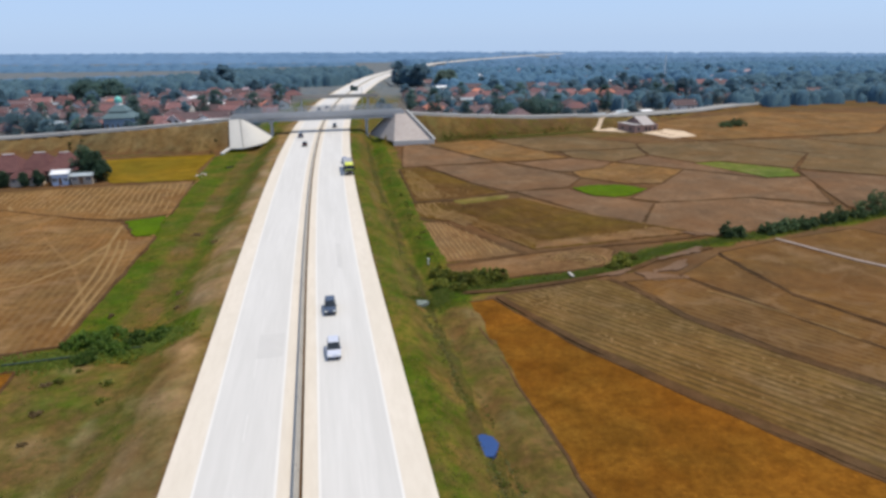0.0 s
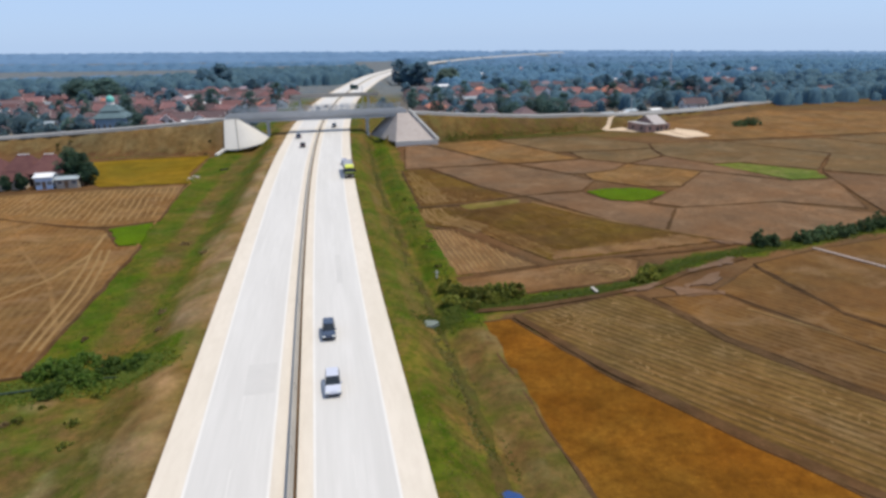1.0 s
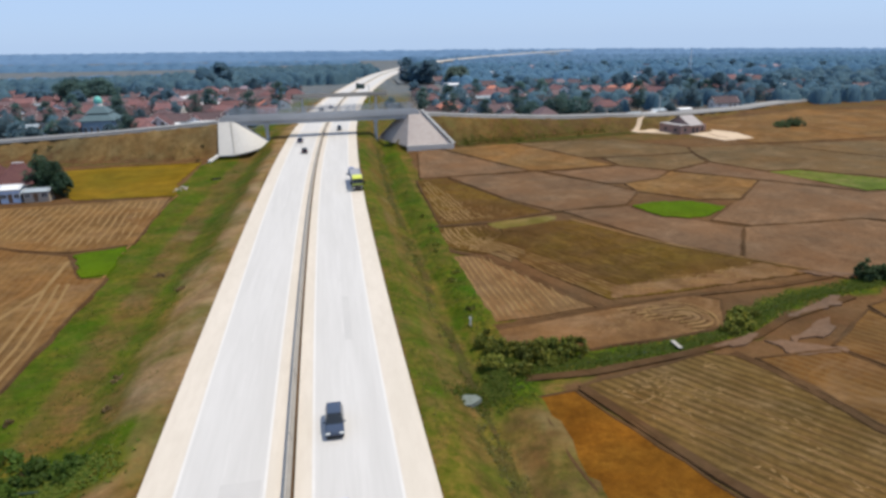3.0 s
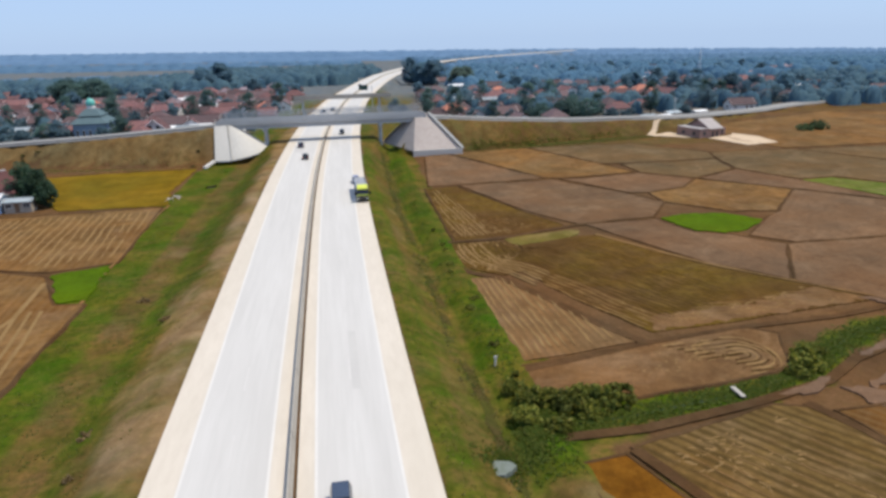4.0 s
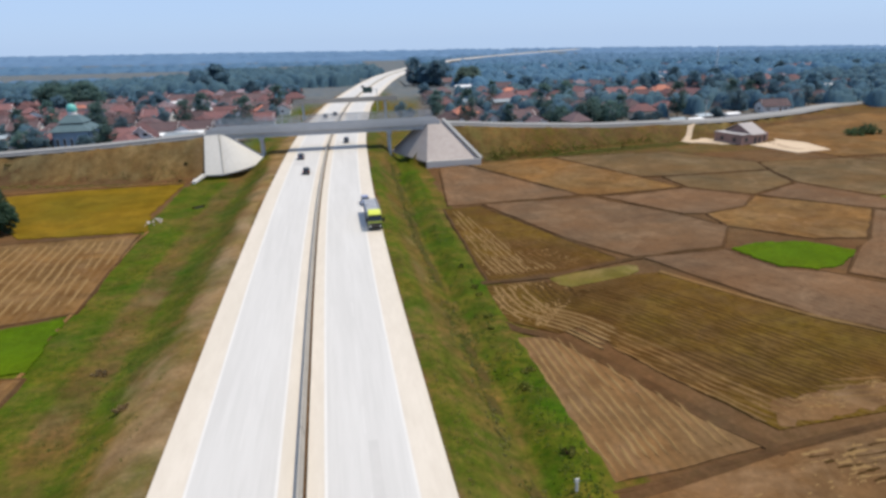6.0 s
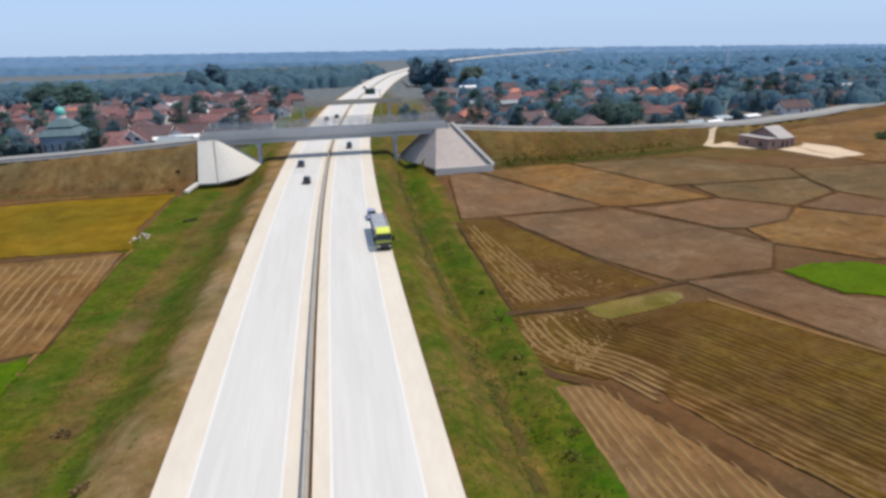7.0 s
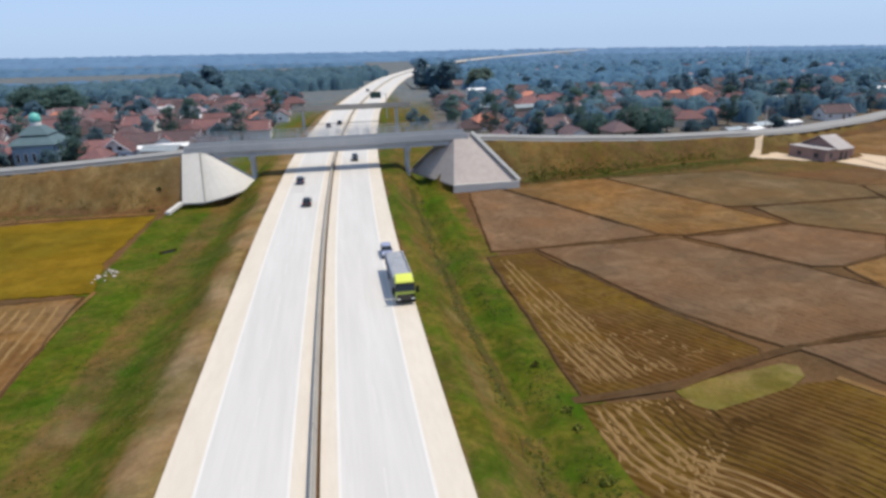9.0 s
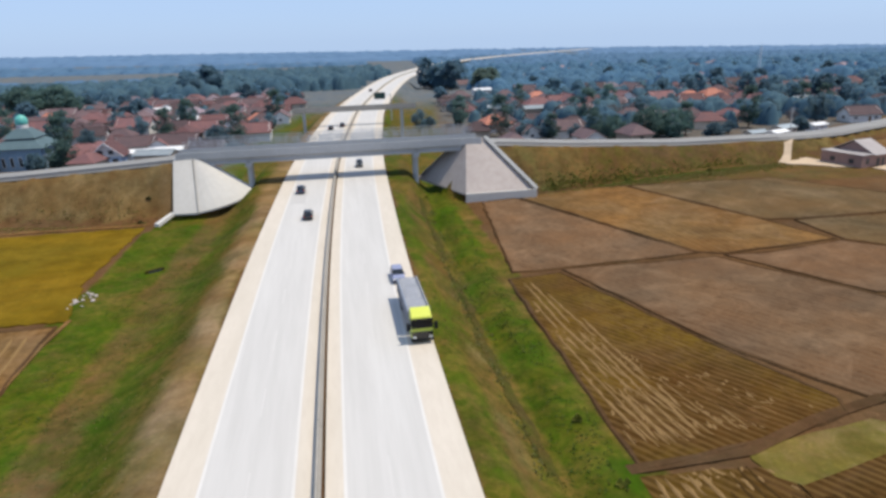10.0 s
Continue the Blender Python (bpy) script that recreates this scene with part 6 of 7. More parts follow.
for k in range(5):
    sd += 1
    y = rb.uniform(86, 150)
    bush(across(y, rb.uniform(-31, -16))[0], y, rb.uniform(0.2, 0.5), rb.uniform(0.4, 1.0), sd, "leaf_scrub", "low scrubby shrub on the rough verge", per=20)


# ---- grass tufts ----
def tufts(name, count, u0, u1, y0, y1, size, material, label, seed, patchy=0.0):
    rnd = np.random.RandomState(seed)
    verts, faces = [], []
    n = 0
    while n < count:
        u, y = rnd.uniform(u0, u1), y0 + (y1 - y0) * rnd.uniform() ** 1.3
        x, yy = across(y, u)
        n += 1
        if patchy and noise.noise((x * 0.16, yy * 0.09, seed)) < patchy - 0.5:
            continue
        z = gz(x, yy) - 0.05
        for k in range(4):
            a = rnd.uniform(0, 6.28)
            l, w, h = size * rnd.uniform(0.3, 0.9), size * rnd.uniform(0.1, 0.22), size * rnd.uniform(0.2, 0.55)
            dx, dy = math.cos(a), math.sin(a)
            b = len(verts)
            verts += [(x - dy * w, yy + dx * w, z), (x + dy * w, yy - dx * w, z), (x + dx * l * 0.6 + dy * w, yy + dy * l * 0.6 - dx * w, z + h), (x + dx * l, yy + dy * l, z + h * 0.75)]
            faces.append((b, b + 1, b + 2, b + 3))
    return tagged(new(name, raw(name, verts, faces, material)), label, "grass", kind="stuff")


tufts("grass", 4500, 13.0, 20.0, 40, 300, 0.26, M["grass"], "dry olive grass on the motorway slope", 1, 0.4)
tufts("grass", 3000, 20.6, 25.8, 94, 290, 0.34, M["grass_green"], "lush green grass along the ditch", 2, 0.3)
tufts("grass", 6000, -33.5, -15.5, 40, 290, 0.26, M["grass"], "dry olive grass on the motorway slope", 3, 0.4)
tufts("grass", 2500, -32, -19, 86, 260, 0.32, M["grass_green"], "green grass patches on the motorway slope", 4, 0.5)


tufts("ditch_weeds", 2600, 17.8, 21.0, 40, 280, 0.5, M["leaf_dry"], "olive weeds along the drainage ditch", 6, 0.35)
tufts("ditch_weeds", 2600, 18.6, 21.6, 40, 280, 0.45, M["grass_green"], "green weeds along the drainage ditch", 7, 0.4)


def bank_grass(name, pts, count, wide, size, material, label, seed):
    rnd = np.random.RandomState(seed)
    verts, faces = [], []
    seg = [math.hypot(b[0] - a[0], b[1] - a[1]) for a, b in zip(pts, pts[1:])]
    for k in range(count):
        i = rnd.choice(len(seg), p=np.array(seg) / sum(seg))
        t = rnd.uniform()
        x = pts[i][0] + (pts[i + 1][0] - pts[i][0]) * t + rnd.normal() * wide * 0.5
        y = pts[i][1] + (pts[i + 1][1] - pts[i][1]) * t + rnd.normal() * wide * 0.5
        z = gz(x, y)
        for q in range(4):
            a = rnd.uniform(0, 6.28)
            l, w, h = size * rnd.uniform(0.3, 0.9), size * rnd.uniform(0.1, 0.22), size * rnd.uniform(0.2, 0.55)
            dx, dy = math.cos(a), math.sin(a)
            b = len(verts)
            verts += [(x - dy * w, y + dx * w, z), (x + dy * w, y - dx * w, z), (x + dx * l * 0.6 + dy * w, y + dy * l * 0.6 - dx * w, z + h), (x + dx * l, y + dy * l, z + h * 0.75)]
            faces.append((b, b + 1, b + 2, b + 3))
    return tagged(new(name, raw(name, verts, faces, material)), label, "grass", kind="stuff")


bank_grass("grass", CANAL, 8500, 2.1, 0.42, M["grass_green"], "green grass along the irrigation canal", 21)
bank_grass("grass", [(-60, 87), (-45, 87.8), (-37, 88.5), (-32, 90), (-22, 89.5)], 5200, 3.0, 0.45, M["grass_green"], "green grass along the irrigation ditch", 22)
bank_grass("grass", [(13, 97), (16, 98.5), (18.5, 102), (20, 107)], 1800, 2.6, 0.42, M["grass_green"], "lush green grass where the ditches meet", 26)
bank_grass("grass", [(-110, 276), (-75, 270), (-44, 266.5)], 1500, 4.5, 0.4, M["grass"], "dry grass clumps on the lane's bank", 23)
bank_grass("grass", [(46, 268), (70, 272), (120, 282)], 3200, 4.0, 0.5, M["grass"], "olive grass clumps on the lane's bank", 24)
bank_grass("grass", [(48, 269), (60, 272), (72, 275), (110, 284)], 1600, 2.4, 0.6, M["grass_green"], "green grass clumps on the lane's bank", 25)
for k in range(5):
    sd += 1
    x = rb.uniform(-105, -41)
    bush(x, ly(x) - rb.uniform(6, 13), rb.uniform(0.5, 1.1), rb.uniform(0.6, 1.1), sd, "leaf_dry", "low dry shrub on the lane's bank", per=26)
for k in range(2):
    sd += 1
    x = rb.uniform(46, 112)
    bush(x, ly(x) - rb.uniform(6, 12), rb.uniform(0.5, 1.2), rb.uniform(0.6, 1.2), sd, "leaf_bush", "low green shrub on the lane's bank", per=26)


# ---- vehicles ----
def wheel(o, x, y, r, w):
    bm = nb()
    cyl(bm, (x - w / 2, y, r), (x + w / 2, y, r), r, n=18)
    bmesh.ops.bevel(bm, geom=[e for e in bm.edges if abs(e.verts[0].co.x - e.verts[1].co.x) < 1e-4], offset=0.03, segments=2, affect="EDGES")
    wo = part("wheel", bm, M["tyre"], o)
    bm = nb()
    s = 1 if x > 0 else -1
    cyl(bm, (x + s * (w / 2 - 0.02), y, r), (x + s * (w / 2 + 0.015), y, r), r * 0.58, n=14)
    part("rim", bm, M["chrome"], wo)


def section(bm, prof, half, taper=0.0, bev=0.05):
    """Side profile (y, z) pushed out to both sides; the upper points lean in by taper per metre above the first."""
    rings = []
    z0 = min(p[1] for p in prof)
    for s in (-1, 1):
        rings.append([(s * (half - taper * (z - z0)), y, z) for y, z in prof])
    hull(bm, rings)
    if bev:
        bmesh.ops.bevel(bm, geom=list(bm.edges), offset=bev, segments=2, affect="EDGES", clamp_overlap=True)
    return bm


def car(x, y, z, deg, paint, label, tall=1.62):
    """A compact people carrier; its nose points to +y before the turn."""
    o = empty("car", pose(x, y, z, 0, 0, deg), label, "car", group="cars on the motorway")
    L, W = 4.3, 0.86
    section(bm := nb(), [(-L / 2, 0.32), (-L / 2 - 0.02, 0.75), (-L / 2 + 0.08, 1.0), (0.85, 1.0), (L / 2 - 0.25, 0.86), (L / 2, 0.66), (L / 2, 0.32)], W, 0.02, 0.07)
    part("body", bm, M[paint], o, smooth=False)
    section(bm := nb(), [(-L / 2 + 0.12, 0.98), (-L / 2 + 0.35, tall - 0.05), (0.1, tall - 0.05), (1.05, 0.98)], W - 0.03, 0.28, 0.04)
    part("cabin_glass", bm, M["black_glass"], o, "dark tinted windows")
    section(bm := nb(), [(-L / 2 + 0.32, tall - 0.07), (-L / 2 + 0.38, tall), (0.0, tall), (0.14, tall - 0.07)], W - 0.2, 0.1, 0.02)
    part("roof", bm, M[paint], o)
    for s in (-1, 1):
        bm = nb()
        box(bm, s * 0.62 - 0.2, L / 2 - 0.1, 0.6, s * 0.62 + 0.2, L / 2 + 0.02, 0.76, 0.02)
        part("headlight", bm, M["lamp"], o)
        bm = nb()
        box(bm, s * 0.7 - 0.12, -L / 2 - 0.04, 0.7, s * 0.7 + 0.12, -L / 2 + 0.05, 0.95, 0.02)
        part("tail_light", bm, M["lamp_red"], o)
        bm = nb()
        box(bm, s * 0.95 - 0.09, 0.7, 0.95, s * 0.95 + 0.09, 0.82, 1.1, 0.02)
        part("mirror", bm, M[paint], o)
        for yy in (-1.3, 1.32):
            wheel(o, s * 0.76, yy, 0.32, 0.2)
    bm = nb()
    box(bm, -0.8, L / 2 - 0.08, 0.25, 0.8, L / 2 + 0.05, 0.45, 0.03)
    part("bumper", bm, M["tyre"], o)
    return o


def at_road(y, u):
    x, yy = across(y, u)
    return x, yy, zr(yy) + 0.005


car(*at_road(75.5, 4.0), 180, "car_silver", "silver-white people carrier driving on the motorway")
car(*at_road(89.5, 3.9), 180, "car_navy", "dark blue people carrier driving on the motorway")
car(*at_road(241, -4.2), -1, "car_black", "black people carrier driving on the motorway")
car(*at_road(262, -7.0), -2, "car_navy", "dark blue people carrier driving on the motorway")
car(*at_road(288, 5.6), 178, "car_black", "black car under the overpass on the motorway")
car(*at_road(361, -6.5), -5, "car_black", "black car far along the motorway")
car(*at_road(368, -2.9), -5, "car_black", "black car far along the motorway")
car(*at_road(538, -4.5), -9, "car_black", "black car far along the motorway")
car(*at_road(206.6, 9.8), 180, "car_lilac", "small grey-blue car standing behind the truck", 1.5)


def truck(x, y, z, deg):
    """A long lorry that faces -y; its front bumper is at the origin."""
    o = empty("truck", pose(x, y, z, 0, 0, deg), "long grey-sided lorry with a lime yellow cab on the shoulder", "truck")
    section(bm := nb(), [(0.0, 0.55), (-0.04, 1.25), (0.06, 1.55), (0.22, 2.75), (0.4, 2.95), (2.0, 2.95), (2.0, 0.55)], 1.2, 0.02, 0.05)
    cab = part("cab", bm, M["lime"], o, "lime yellow driver's cab")
    hull(bm := nb(), [[(-1.19, 0.02, 1.85), (1.19, 0.02, 1.85), (1.16, 0.2, 2.78), (-1.16, 0.2, 2.78)], [(-1.19, 0.25, 1.85), (1.19, 0.25, 1.85), (1.16, 0.42, 2.78), (-1.16, 0.42, 2.78)]])
    part("windscreen", bm, M["black_glass"], cab)
    for s in (-1, 1):
        box(bm := nb(), s * 1.2 - 0.03, 0.5, 1.7, s * 1.2 + 0.03, 1.5, 2.5, 0.02)
        part("side_window", bm, M["black_glass"], cab)
        box(bm := nb(), s * 1.52 - 0.2, -0.02, 1.65, s * 1.52 + 0.2, 0.16, 2.5, 0.04)
        cyl(bm, (s * 1.15, 0.12, 2.3), (s * 1.5, 0.08, 2.3), 0.025, n=6)
        part("mirror", bm, M["tyre"], cab)
        box(bm := nb(), s * 0.9 - 0.2, -0.1, 0.75, s * 0.9 + 0.2, 0.02, 0.98, 0.03)
        part("headlight", bm, M["lamp"], cab)
    box(bm := nb(), -1.22, -0.14, 0.38, 1.22, 0.12, 0.72, 0.04)
    part("bumper", bm, M["tyre"], o, "black front bumper")
    box(bm := nb(), -1.16, -0.08, 0.72, 1.16, 0.0, 1.5, 0.02)
    part("grille", bm, M["black_glass"], o, "black front grille panel")
    box(bm := nb(), -1.18, 0.02, 2.74, 1.18, 0.34, 2.9, 0.03)
    part("sun_visor", bm, M["tyre"], cab, "black sun visor")
    hull(bm := nb(), [[(-1.1, 0.42, 2.93), (1.1, 0.42, 2.93), (1.1, 0.42, 2.99), (-1.1, 0.42, 2.99)], [(-1.14, 1.3, 2.93), (1.14, 1.3, 2.93), (1.1, 1.3, 3.42), (-1.1, 1.3, 3.42)], [(-1.14, 2.0, 2.93), (1.14, 2.0, 2.93), (1.08, 2.0, 3.6), (-1.08, 2.0, 3.6)]])
    bmesh.ops.bevel(bm, geom=list(bm.edges), offset=0.04, segments=2, affect="EDGES", clamp_overlap=True)
    part("roof_deflector", bm, M["lime"], cab)
    box(bm := nb(), -0.45, 0.8, 0.62, 0.45, 13.2, 0.9)
    part("chassis", bm, M["tyre"], o)
    # long body with a sheeted load
    box(bm := nb(), -1.25, 2.35, 1.05, 1.25, 13.4, 1.2, 0.02)
    part("floor", bm, M["box_grey"], o)
    for s in (-1, 1):
        box(bm := nb(), s * 1.22 - 0.05, 2.35, 1.2, s * 1.22 + 0.05, 13.4, 2.9, 0.02)
        sb = part("side_board", bm, M["box_grey"], o)
        for k in range(12):
            yy = 2.5 + k * 0.97
            box(bm := nb(), s * 1.29 - 0.04, yy - 0.05, 1.1, s * 1.29 + 0.04, yy + 0.05, 2.9)
            part("rib", bm, M["box_grey"], sb)
        box(bm := nb(), s * 1.22 - 0.08, 2.33, 2.9, s * 1.22 + 0.08, 13.42, 3.0, 0.02)
        part("top_rail", bm, M["chrome"] if s < 0 else M["box_grey"], sb)
    box(bm := nb(), -1.2, 2.35, 1.2, 1.2, 2.45, 3.1, 0.02)
    part("headboard", bm, M["box_grey"], o)
    box(bm := nb(), -1.2, 13.3, 1.2, 1.2, 13.4, 2.9, 0.02)
    part("tailgate", bm, M["box_grey"], o)
    bm = nb()
    rings = []
    for k in range(9):
        yy = 2.5 + k * 1.35
        hgt = 2.82 + 0.12 * math.sin(k * 1.7)
        rings.append([(-1.16, yy, 2.6), (-1.14, yy, 2.78), (-0.5, yy, hgt), (0.5, yy, hgt + 0.03), (1.14, yy, 2.78), (1.16, yy, 2.6)])
    hull(bm, rings)
    part("tarpaulin", bm, M["tarp"], o, "grey tarpaulin over the load")
    for yy in (1.1, 3.6, 9.9, 11.1):
        for s in (-1, 1):
            wheel(o, s * 1.02, yy, 0.5, 0.34 if yy < 2 else 0.5)
    return o


truck(*at_road(186.2, 10.8), 0.5)


# ---- single buildings ----
def mosque(x, y):
    o = empty("mosque", pose(x, y, gz(x, y)), "small blue-grey village mosque with a turquoise dome", "mosque")
    box(bm := nb(), -6.5, -6.5, -0.5, 6.5, 6.5, 7.2)
    part("wall", bm, M["wall_grey"], o)
    for k in range(5):
        xx = -5 + k * 2.5
        box(bm := nb(), xx - 0.55, -6.6, 1.2, xx + 0.55, -6.45, 4.4)
        wi = part("window", bm, M["wall_white"], o)
        box(bm := nb(), xx - 0.42, -6.64, 1.35, xx + 0.42, -6.6, 4.2)
        part("pane", bm, M["dark"], wi)
    z = 7.0
    for a, b, h in ((7.6, 4.3, 2.6), (4.8, 1.9, 2.8)):
        hull(bm := nb(), [[(-a, -a, z), (a, -a, z), (a, a, z), (-a, a, z)], [(-b, -b, z + h), (b, -b, z + h), (b, b, z + h), (-b, b, z + h)]])
        part("roof", bm, M["roof_teal"], o)
        z += h + 0.35
    cyl(bm := nb(), (0, 0, z - 0.5), (0, 0, z + 0.9), 1.7, n=20)
    part("drum", bm, M["wall_white"], o)
    bm = nb()
    bmesh.ops.create_uvsphere(bm, u_segments=20, v_segments=12, radius=1.9, matrix=Matrix.Translation((0, 0, z + 1.7)) @ Matrix.Diagonal((1, 1, 1.15, 1)))
    part("dome", bm, M["dome"], o, "turquoise onion dome", smooth=True)
    cyl(bm := nb(), (0, 0, z + 3.6), (0, 0, z + 5.0), 0.08, 0.03, 6)
    part("finial", bm, M["chrome"], o)
    return o


mosque(-99.7, 352)


def placed(h, x, y, deg, z=None):
    h.matrix_basis = pose(x, y, gz(x, y) + 0.3 if z is None else z, 0, 0, deg)
    return h


def gable_house(x, y, deg):
    """Its tall front gable looks along the local -y."""
    o = empty("house", pose(x, y, gz(x, y) + 0.3, 0, 0, deg), "white and pale blue house with a steep front gable", "house")
    box(bm := nb(), -4.5, -4.5, -0.6, 4.5, 4.5, 3.4)
    part("wall", bm, M["wall_blue"], o)
    for yy in (-4.5, 4.3):
        hull(bm := nb(), [[(-4.5, yy, 3.4), (4.5, yy, 3.4), (0, yy, 7.2)], [(-4.5, yy + 0.2, 3.4), (4.5, yy + 0.2, 3.4), (0, yy + 0.2, 7.2)]])
        part("gable", bm, M["wall_white"], o, "white plastered gable")
    for s_ in (-1, 1):
        hull(bm := nb(), [[(s_ * 5.3, yy, 2.75), (0, yy, 7.25), (0, yy, 7.5), (s_ * 5.3, yy, 3.0)] for yy in (-5.2, 5.2)])
        part("roof", bm, M["roof_red"], o, "faded red roof slope")
        hull(bm := nb(), [[(s_ * 5.4, yy, 2.7), (0, yy, 7.2), (0, yy, 7.65), (s_ * 5.4, yy, 3.1)] for yy in (-5.4, -5.2)])
        part("barge_board", bm, M["roof_white"], o, "white barge board")
        box(bm := nb(), s_ * 1.6 - 0.8, -4.56, 3.7, s_ * 1.6 + 0.8, -4.44, 5.0, 0.02)
        part("window", bm, M["dark"], o)
        box(bm := nb(), s_ * 2.6 - 0.9, -4.56, 0.9, s_ * 2.6 + 0.9, -4.44, 2.3, 0.02)
        part("window", bm, M["dark"], o)
    box(bm := nb(), -4.7, -5.0, 3.1, 4.7, -4.5, 3.5, 0.03)
    part("cornice", bm, M["roof_white"], o, "white cornice")
    box(bm := nb(), -0.55, -4.57, -0.1, 0.55, -4.43, 2.1, 0.02)
    part("door", bm, M["wood"], o)
    return o


gable_house(-73.7, 348, 0)
# farmstead by the rice plots
for x, y, w, deg, seed in ((-99.6, 227, 9.5, 2, 62), (-90.6, 228, 9.0, -2, 66), (-82.8, 226.5, 8.0, 3, 67)):
    placed(house("farmhouse", w, 10.5, 4.2, 0.78, "wall_tan", "roof_farm", "tall farmhouse with a weathered red-brown tile roof and whitewashed ridge", True, seed, 0.9, "house", "roof_white"), x, y, deg)
placed(house("farmhouse", 12, 8, 3.4, 0.62, "wall_tan", "roof_farm", "low farm building with a dark tile roof", True, 63, 0.7, "house"), -113, 222, 4)
placed(house("farmhouse", 9, 6, 2.8, 0.6, "wall_tan", "roof_farm", "low farm building with a dark tile roof", True, 68, 0.7, "house"), -92, 219.5, 0)
placed(house("outhouse", 4.6, 4.5, 3.4, 0.3, "wall_blue", "roof_white", "small pale blue outhouse with a white sheet roof", False, 64, 0.4, "house"), -81.6, 217.6, 3)
placed(house("outhouse", 6, 3.5, 2.6, 0.25, "wall_tan", "roof_grey", "low lean-to shed with a grey sheet roof", False, 65, 0.4, "shed"), -75.3, 216.8, 2)
tr = random.Random(5)
for h, x, y in ((11.5, -75.5, 223), (9.5, -72.3, 221), (7.0, -70, 219), (5.0, -88, 216.4), (4.5, -92, 216), (5.5, -98, 216), (6.5, -103, 217), (10, -109, 228)):
    t_ = tree("tree", h, h * 0.36, int(h * 37 + abs(x)), M["leaf"], "dark green garden tree beside the farmhouse", per=60, clumps=64, leaf=0.32, trunk_share=0.12)
    t_.matrix_basis = pose(x, y, gz(x, y), 0, 0, tr.uniform(0, 360))


for h, x, y in ((12, -143, 340), (11, -135, 338), (9, -128, 336), (10, -151, 345), (7, -121, 333), (6.5, -93, 339), (7.5, 121, 318), (6.0, 163, 332)):
    t_ = tree("tree", h, h * 0.46, int(h * 31 + abs(x)), M["leaf_mid"], "broad dark green tree beside the village lane", per=60, clumps=60, leaf=0.34, trunk_share=0.12)
    t_.matrix_basis = pose(x, y, gz(x, y), 0, 0, tr.uniform(0, 360))


def utility_pole(x, y, h):
    o = empty("utility_pole", pose(x, y, gz(x, y)), "tall pale concrete utility pole beside the lane", "pole")
    cyl(bm := nb(), (0, 0, -0.3), (0, 0, h), 0.2, 0.12, 10)
    part("shaft", bm, M["facing"], o)
    for z in (h - 0.5, h - 1.3):
        box(bm := nb(), -1.0, -0.06, z, 1.0, 0.06, z + 0.12, 0.02)
        part("crossarm", bm, M["steel"], o)
    return o


utility_pole(154, 325, 10)


def radio_mast(x, y, h):
    """A slender lattice mast on three legs."""
    o = empty("radio_mast", pose(x, y, gz(x, y)), "slender pale lattice radio mast above the trees", "mast")
    feet = [(1.6 * math.cos(a), 1.6 * math.sin(a)) for a in (0.5, 2.6, 4.7)]
    for fx, fy in feet:
        cyl(bm := nb(), (fx, fy, -0.3), (fx * 0.2, fy * 0.2, h), 0.22, 0.14, 6)
        part("leg", bm, M["roof_white"], o)
    for k in range(12):
        z0, z1 = h * k / 12, h * (k + 1) / 12
        for i in range(3):
            (ax, ay), (bx, by) = feet[i], feet[(i + 1) % 3]
            s0, s1 = 1 - 0.8 * z0 / h, 1 - 0.8 * z1 / h
            cyl(bm := nb(), (ax * s0, ay * s0, z0), (bx * s1, by * s1, z1), 0.09, n=4)
            part("brace", bm, M["roof_white"], o)
    cyl(bm := nb(), (0, 0, h - 0.5), (0, 0, h + 3), 0.08, 0.04, 6)
    part("aerial", bm, M["steel"], o)
    return o


radio_mast(307, 566, 24)


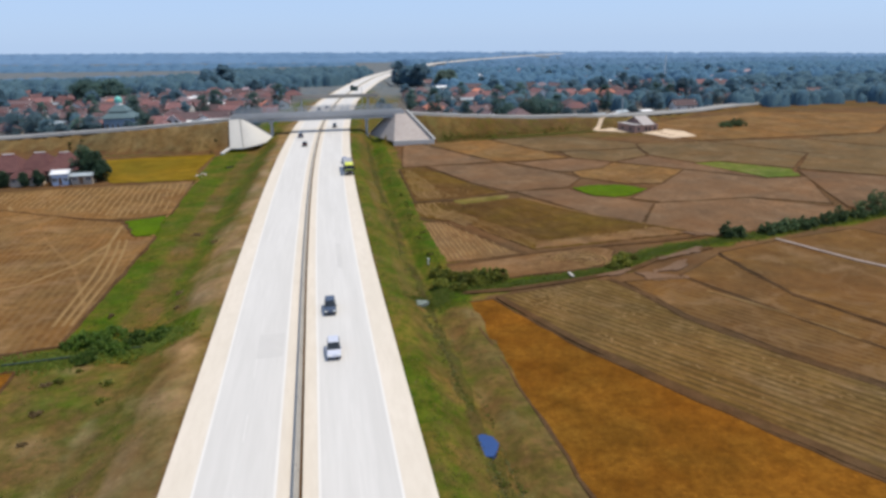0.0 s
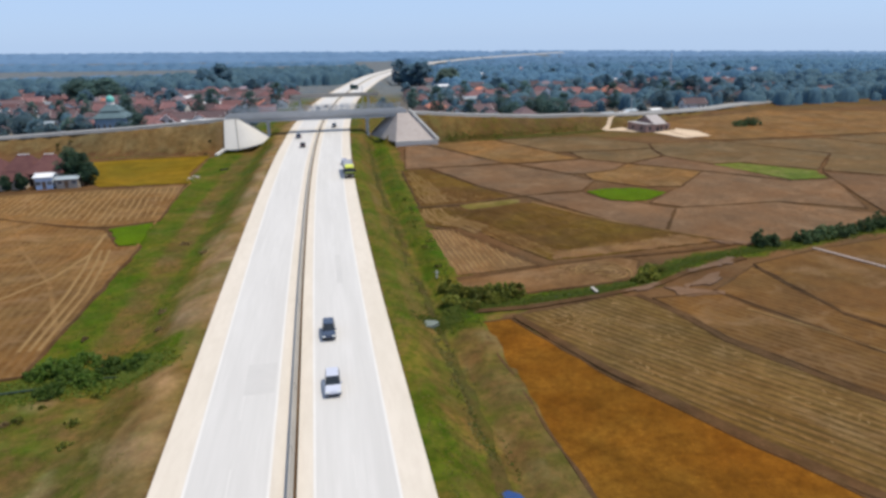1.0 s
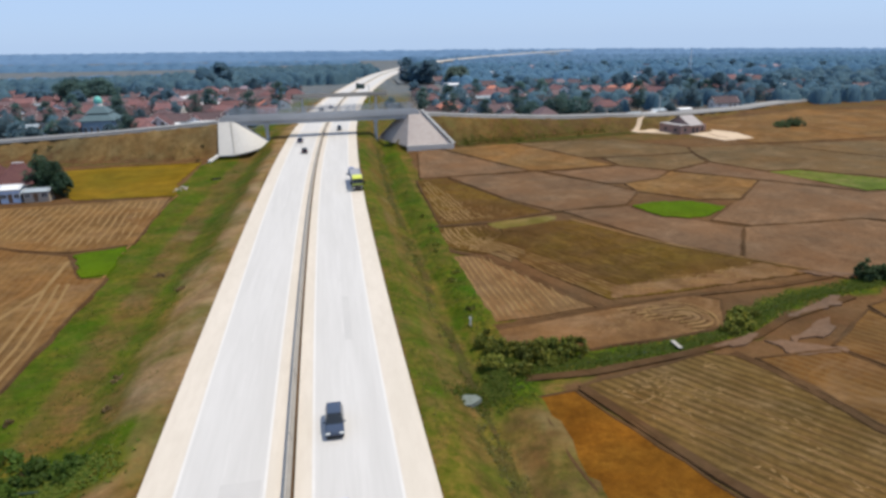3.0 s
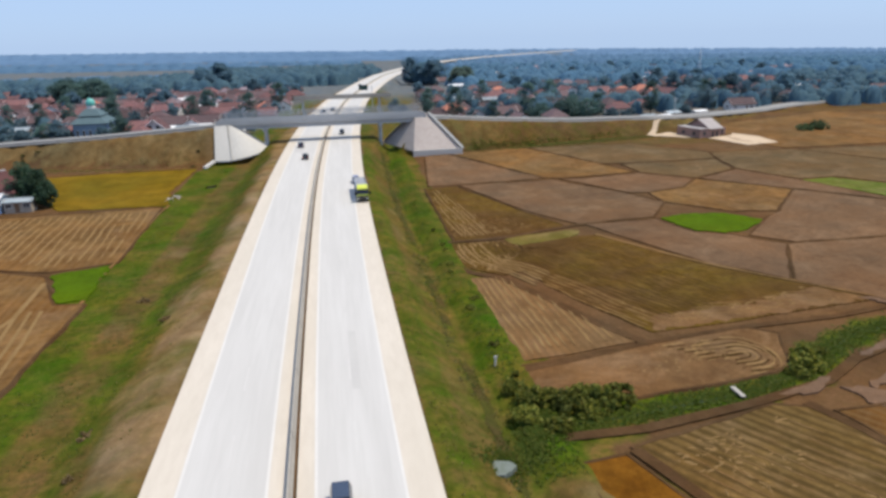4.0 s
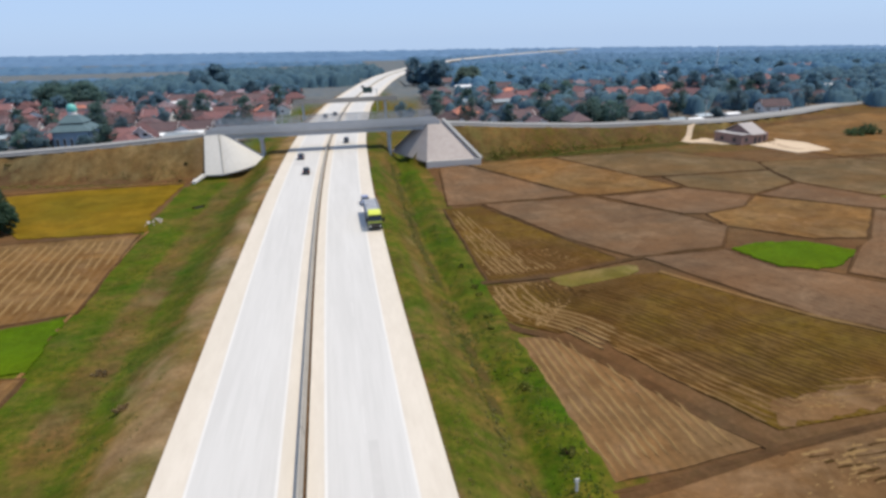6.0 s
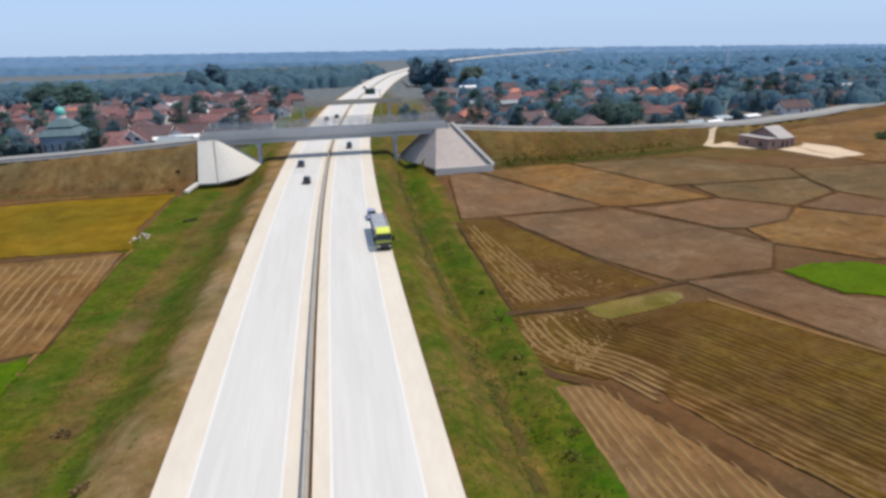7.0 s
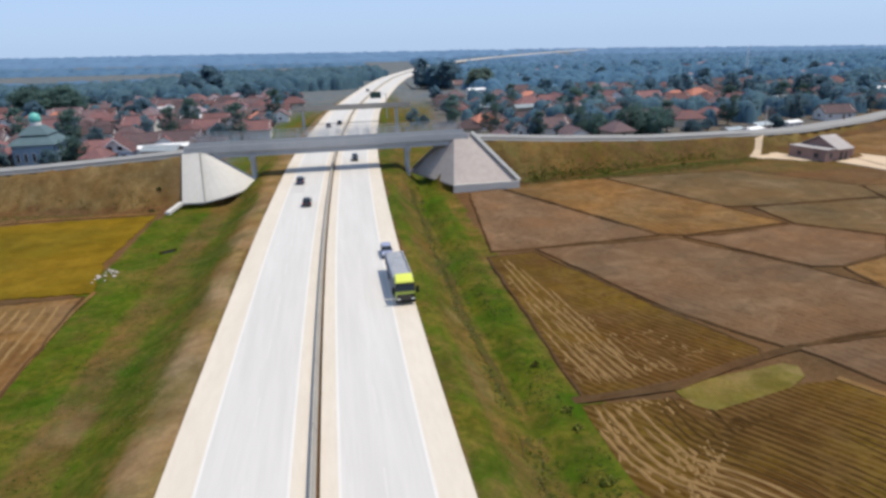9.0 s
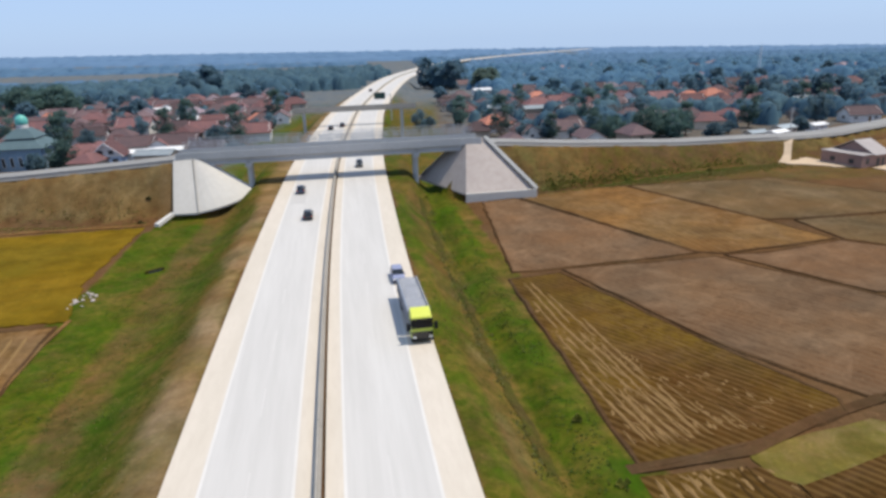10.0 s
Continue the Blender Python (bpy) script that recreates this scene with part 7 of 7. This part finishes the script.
def brick_house(x, y, deg):
    """Corner of the walls at (x, y); the gable looks along the local -x."""
    o = empty("brick_house", pose(x, y, gz(x, y), 0, 0, deg), "unplastered brick house under construction with a dusty pale roof", "house")
    for a in ((0, 0, -0.3, 0.2, 12, 3.3), (0.2, 0, -0.3, 10, 0.2, 3.3), (0.2, 11.8, -0.3, 10, 12, 3.3), (9.8, 0.2, -0.3, 10, 11.8, 3.3), (4.4, 0.2, -0.3, 4.6, 11.8, 3.3), (10, 2.5, -0.3, 15, 2.7, 2.9), (14.8, 2.7, -0.3, 15, 10, 2.9)):
        box(bm := nb(), *a)
        part("wall", bm, M["brick"], o)
    box(bm := nb(), -0.25, -0.2, 3.3, 4.7, 12.2, 3.48, 0.03)
    part("roof_slab", bm, M["roof_dust"], o, "pale concrete slab over the front room")
    hull(bm := nb(), [[(4.5, 0.9, 3.3), (4.5, 11.1, 3.3), (4.5, 6, 6.1)], [(4.75, 0.9, 3.3), (4.75, 11.1, 3.3), (4.75, 6, 6.1)]])
    part("gable", bm, M["brick"], o)
    for s in (-1, 1):
        e, r = 6 + s * 6.6, 6.0
        hull(bm := nb(), [[(4.0, e, 3.25), (4.0, r, 6.45), (4.0, r, 6.3), (4.0, e, 3.1)], [(10.7, e, 3.25), (10.7, r, 6.45), (10.7, r, 6.3), (10.7, e, 3.1)]])
        part("roof", bm, M["roof_dust"], o, "dusty pale sheet roof slope")
    for xx, w in ((2.2, 0.6), (6.3, 0.6), (8.3, 0.5)):
        box(bm := nb(), xx - w, -0.05, 0.0 if xx > 6 else 0.9, xx + w, 0.05, 2.3)
        part("door" if xx > 6 else "window", bm, M["dark"], o)
    for yy in (3, 8.5):
        box(bm := nb(), -0.05, yy - 0.7, 0.9, 0.05, yy + 0.7, 2.1)
        part("window", bm, M["dark"], o)
    for xx in (11.5, 13.3):
        box(bm := nb(), xx - 0.4, 2.44, 0.0, xx + 0.4, 2.54, 2.2)
        part("door", bm, M["dark"], o)
    return o


brick_house(135, 271, 13)


# ---- small things ----
def marker_post(x, y):
    o = empty("marker_post", pose(x, y, gz(x, y)), "short white marker post on the verge", "post")
    cyl(bm := nb(), (0, 0, -0.1), (0, 0, 0.95), 0.14, 0.11, 10)
    part("post", bm, M["line"], o)
    box(bm := nb(), -0.2, -0.06, 0.9, 0.2, 0.06, 1.25, 0.02)
    part("plate", bm, M["line"], o)


marker_post(17.6, 116)


def gantry(x, y):
    z = gz(x, y)
    o = empty("sign_gantry", pose(x, y, z), "grey steel sign post with a dark board over the motorway edge", "sign")
    cyl(bm := nb(), (0, 0, -0.2), (0, 0, 11), 0.22, 0.16, 10)
    part("pole", bm, M["steel"], o)
    cyl(bm := nb(), (0, 0, 10.4), (-7, 0, 10.6), 0.12, n=8)
    part("arm", bm, M["steel"], o)
    box(bm := nb(), -6.8, -0.14, 8.9, -2.2, -0.02, 11.6, 0.03)
    part("board", bm, M["sign"], o, "dark green direction board")


gantry(across(398, 15.5)[0], 398)

rk = random.Random(4)
for k in range(14):
    bm = nb()
    bmesh.ops.create_icosphere(bm, subdivisions=2, radius=rk.uniform(0.15, 0.38))
    for v in bm.verts:
        v.co *= 1 + 0.3 * noise.noise(v.co * 2.2 + Vector((k, 0, 0)))
        v.co.z *= 0.6
    x, y = -41.3 + rk.uniform(-1.3, 2.2), 220 + rk.uniform(-4, 4)
    o = thing("rock", bm, M["facing_r"], "pale broken rock at the field corner", "rock", group="rubble at the field corner")
    o.matrix_basis = pose(x, y, gz(x, y) + 0.12, 0, 0, rk.uniform(0, 360))


def culvert(x, y):
    o = empty("culvert", pose(x, y, gz(x, y), 0, 0, 35), "small dark drain culvert in the verge", "culvert")
    box(bm := nb(), -1.6, -0.2, -0.3, 1.6, 0.2, 0.55, 0.03)
    part("headwall", bm, M["ditch"], o, "weed-covered headwall")
    box(bm := nb(), -1.1, -0.26, -0.2, 1.1, -0.18, 0.4)
    part("opening", bm, M["dark"], o)


culvert(-33.4, 232)
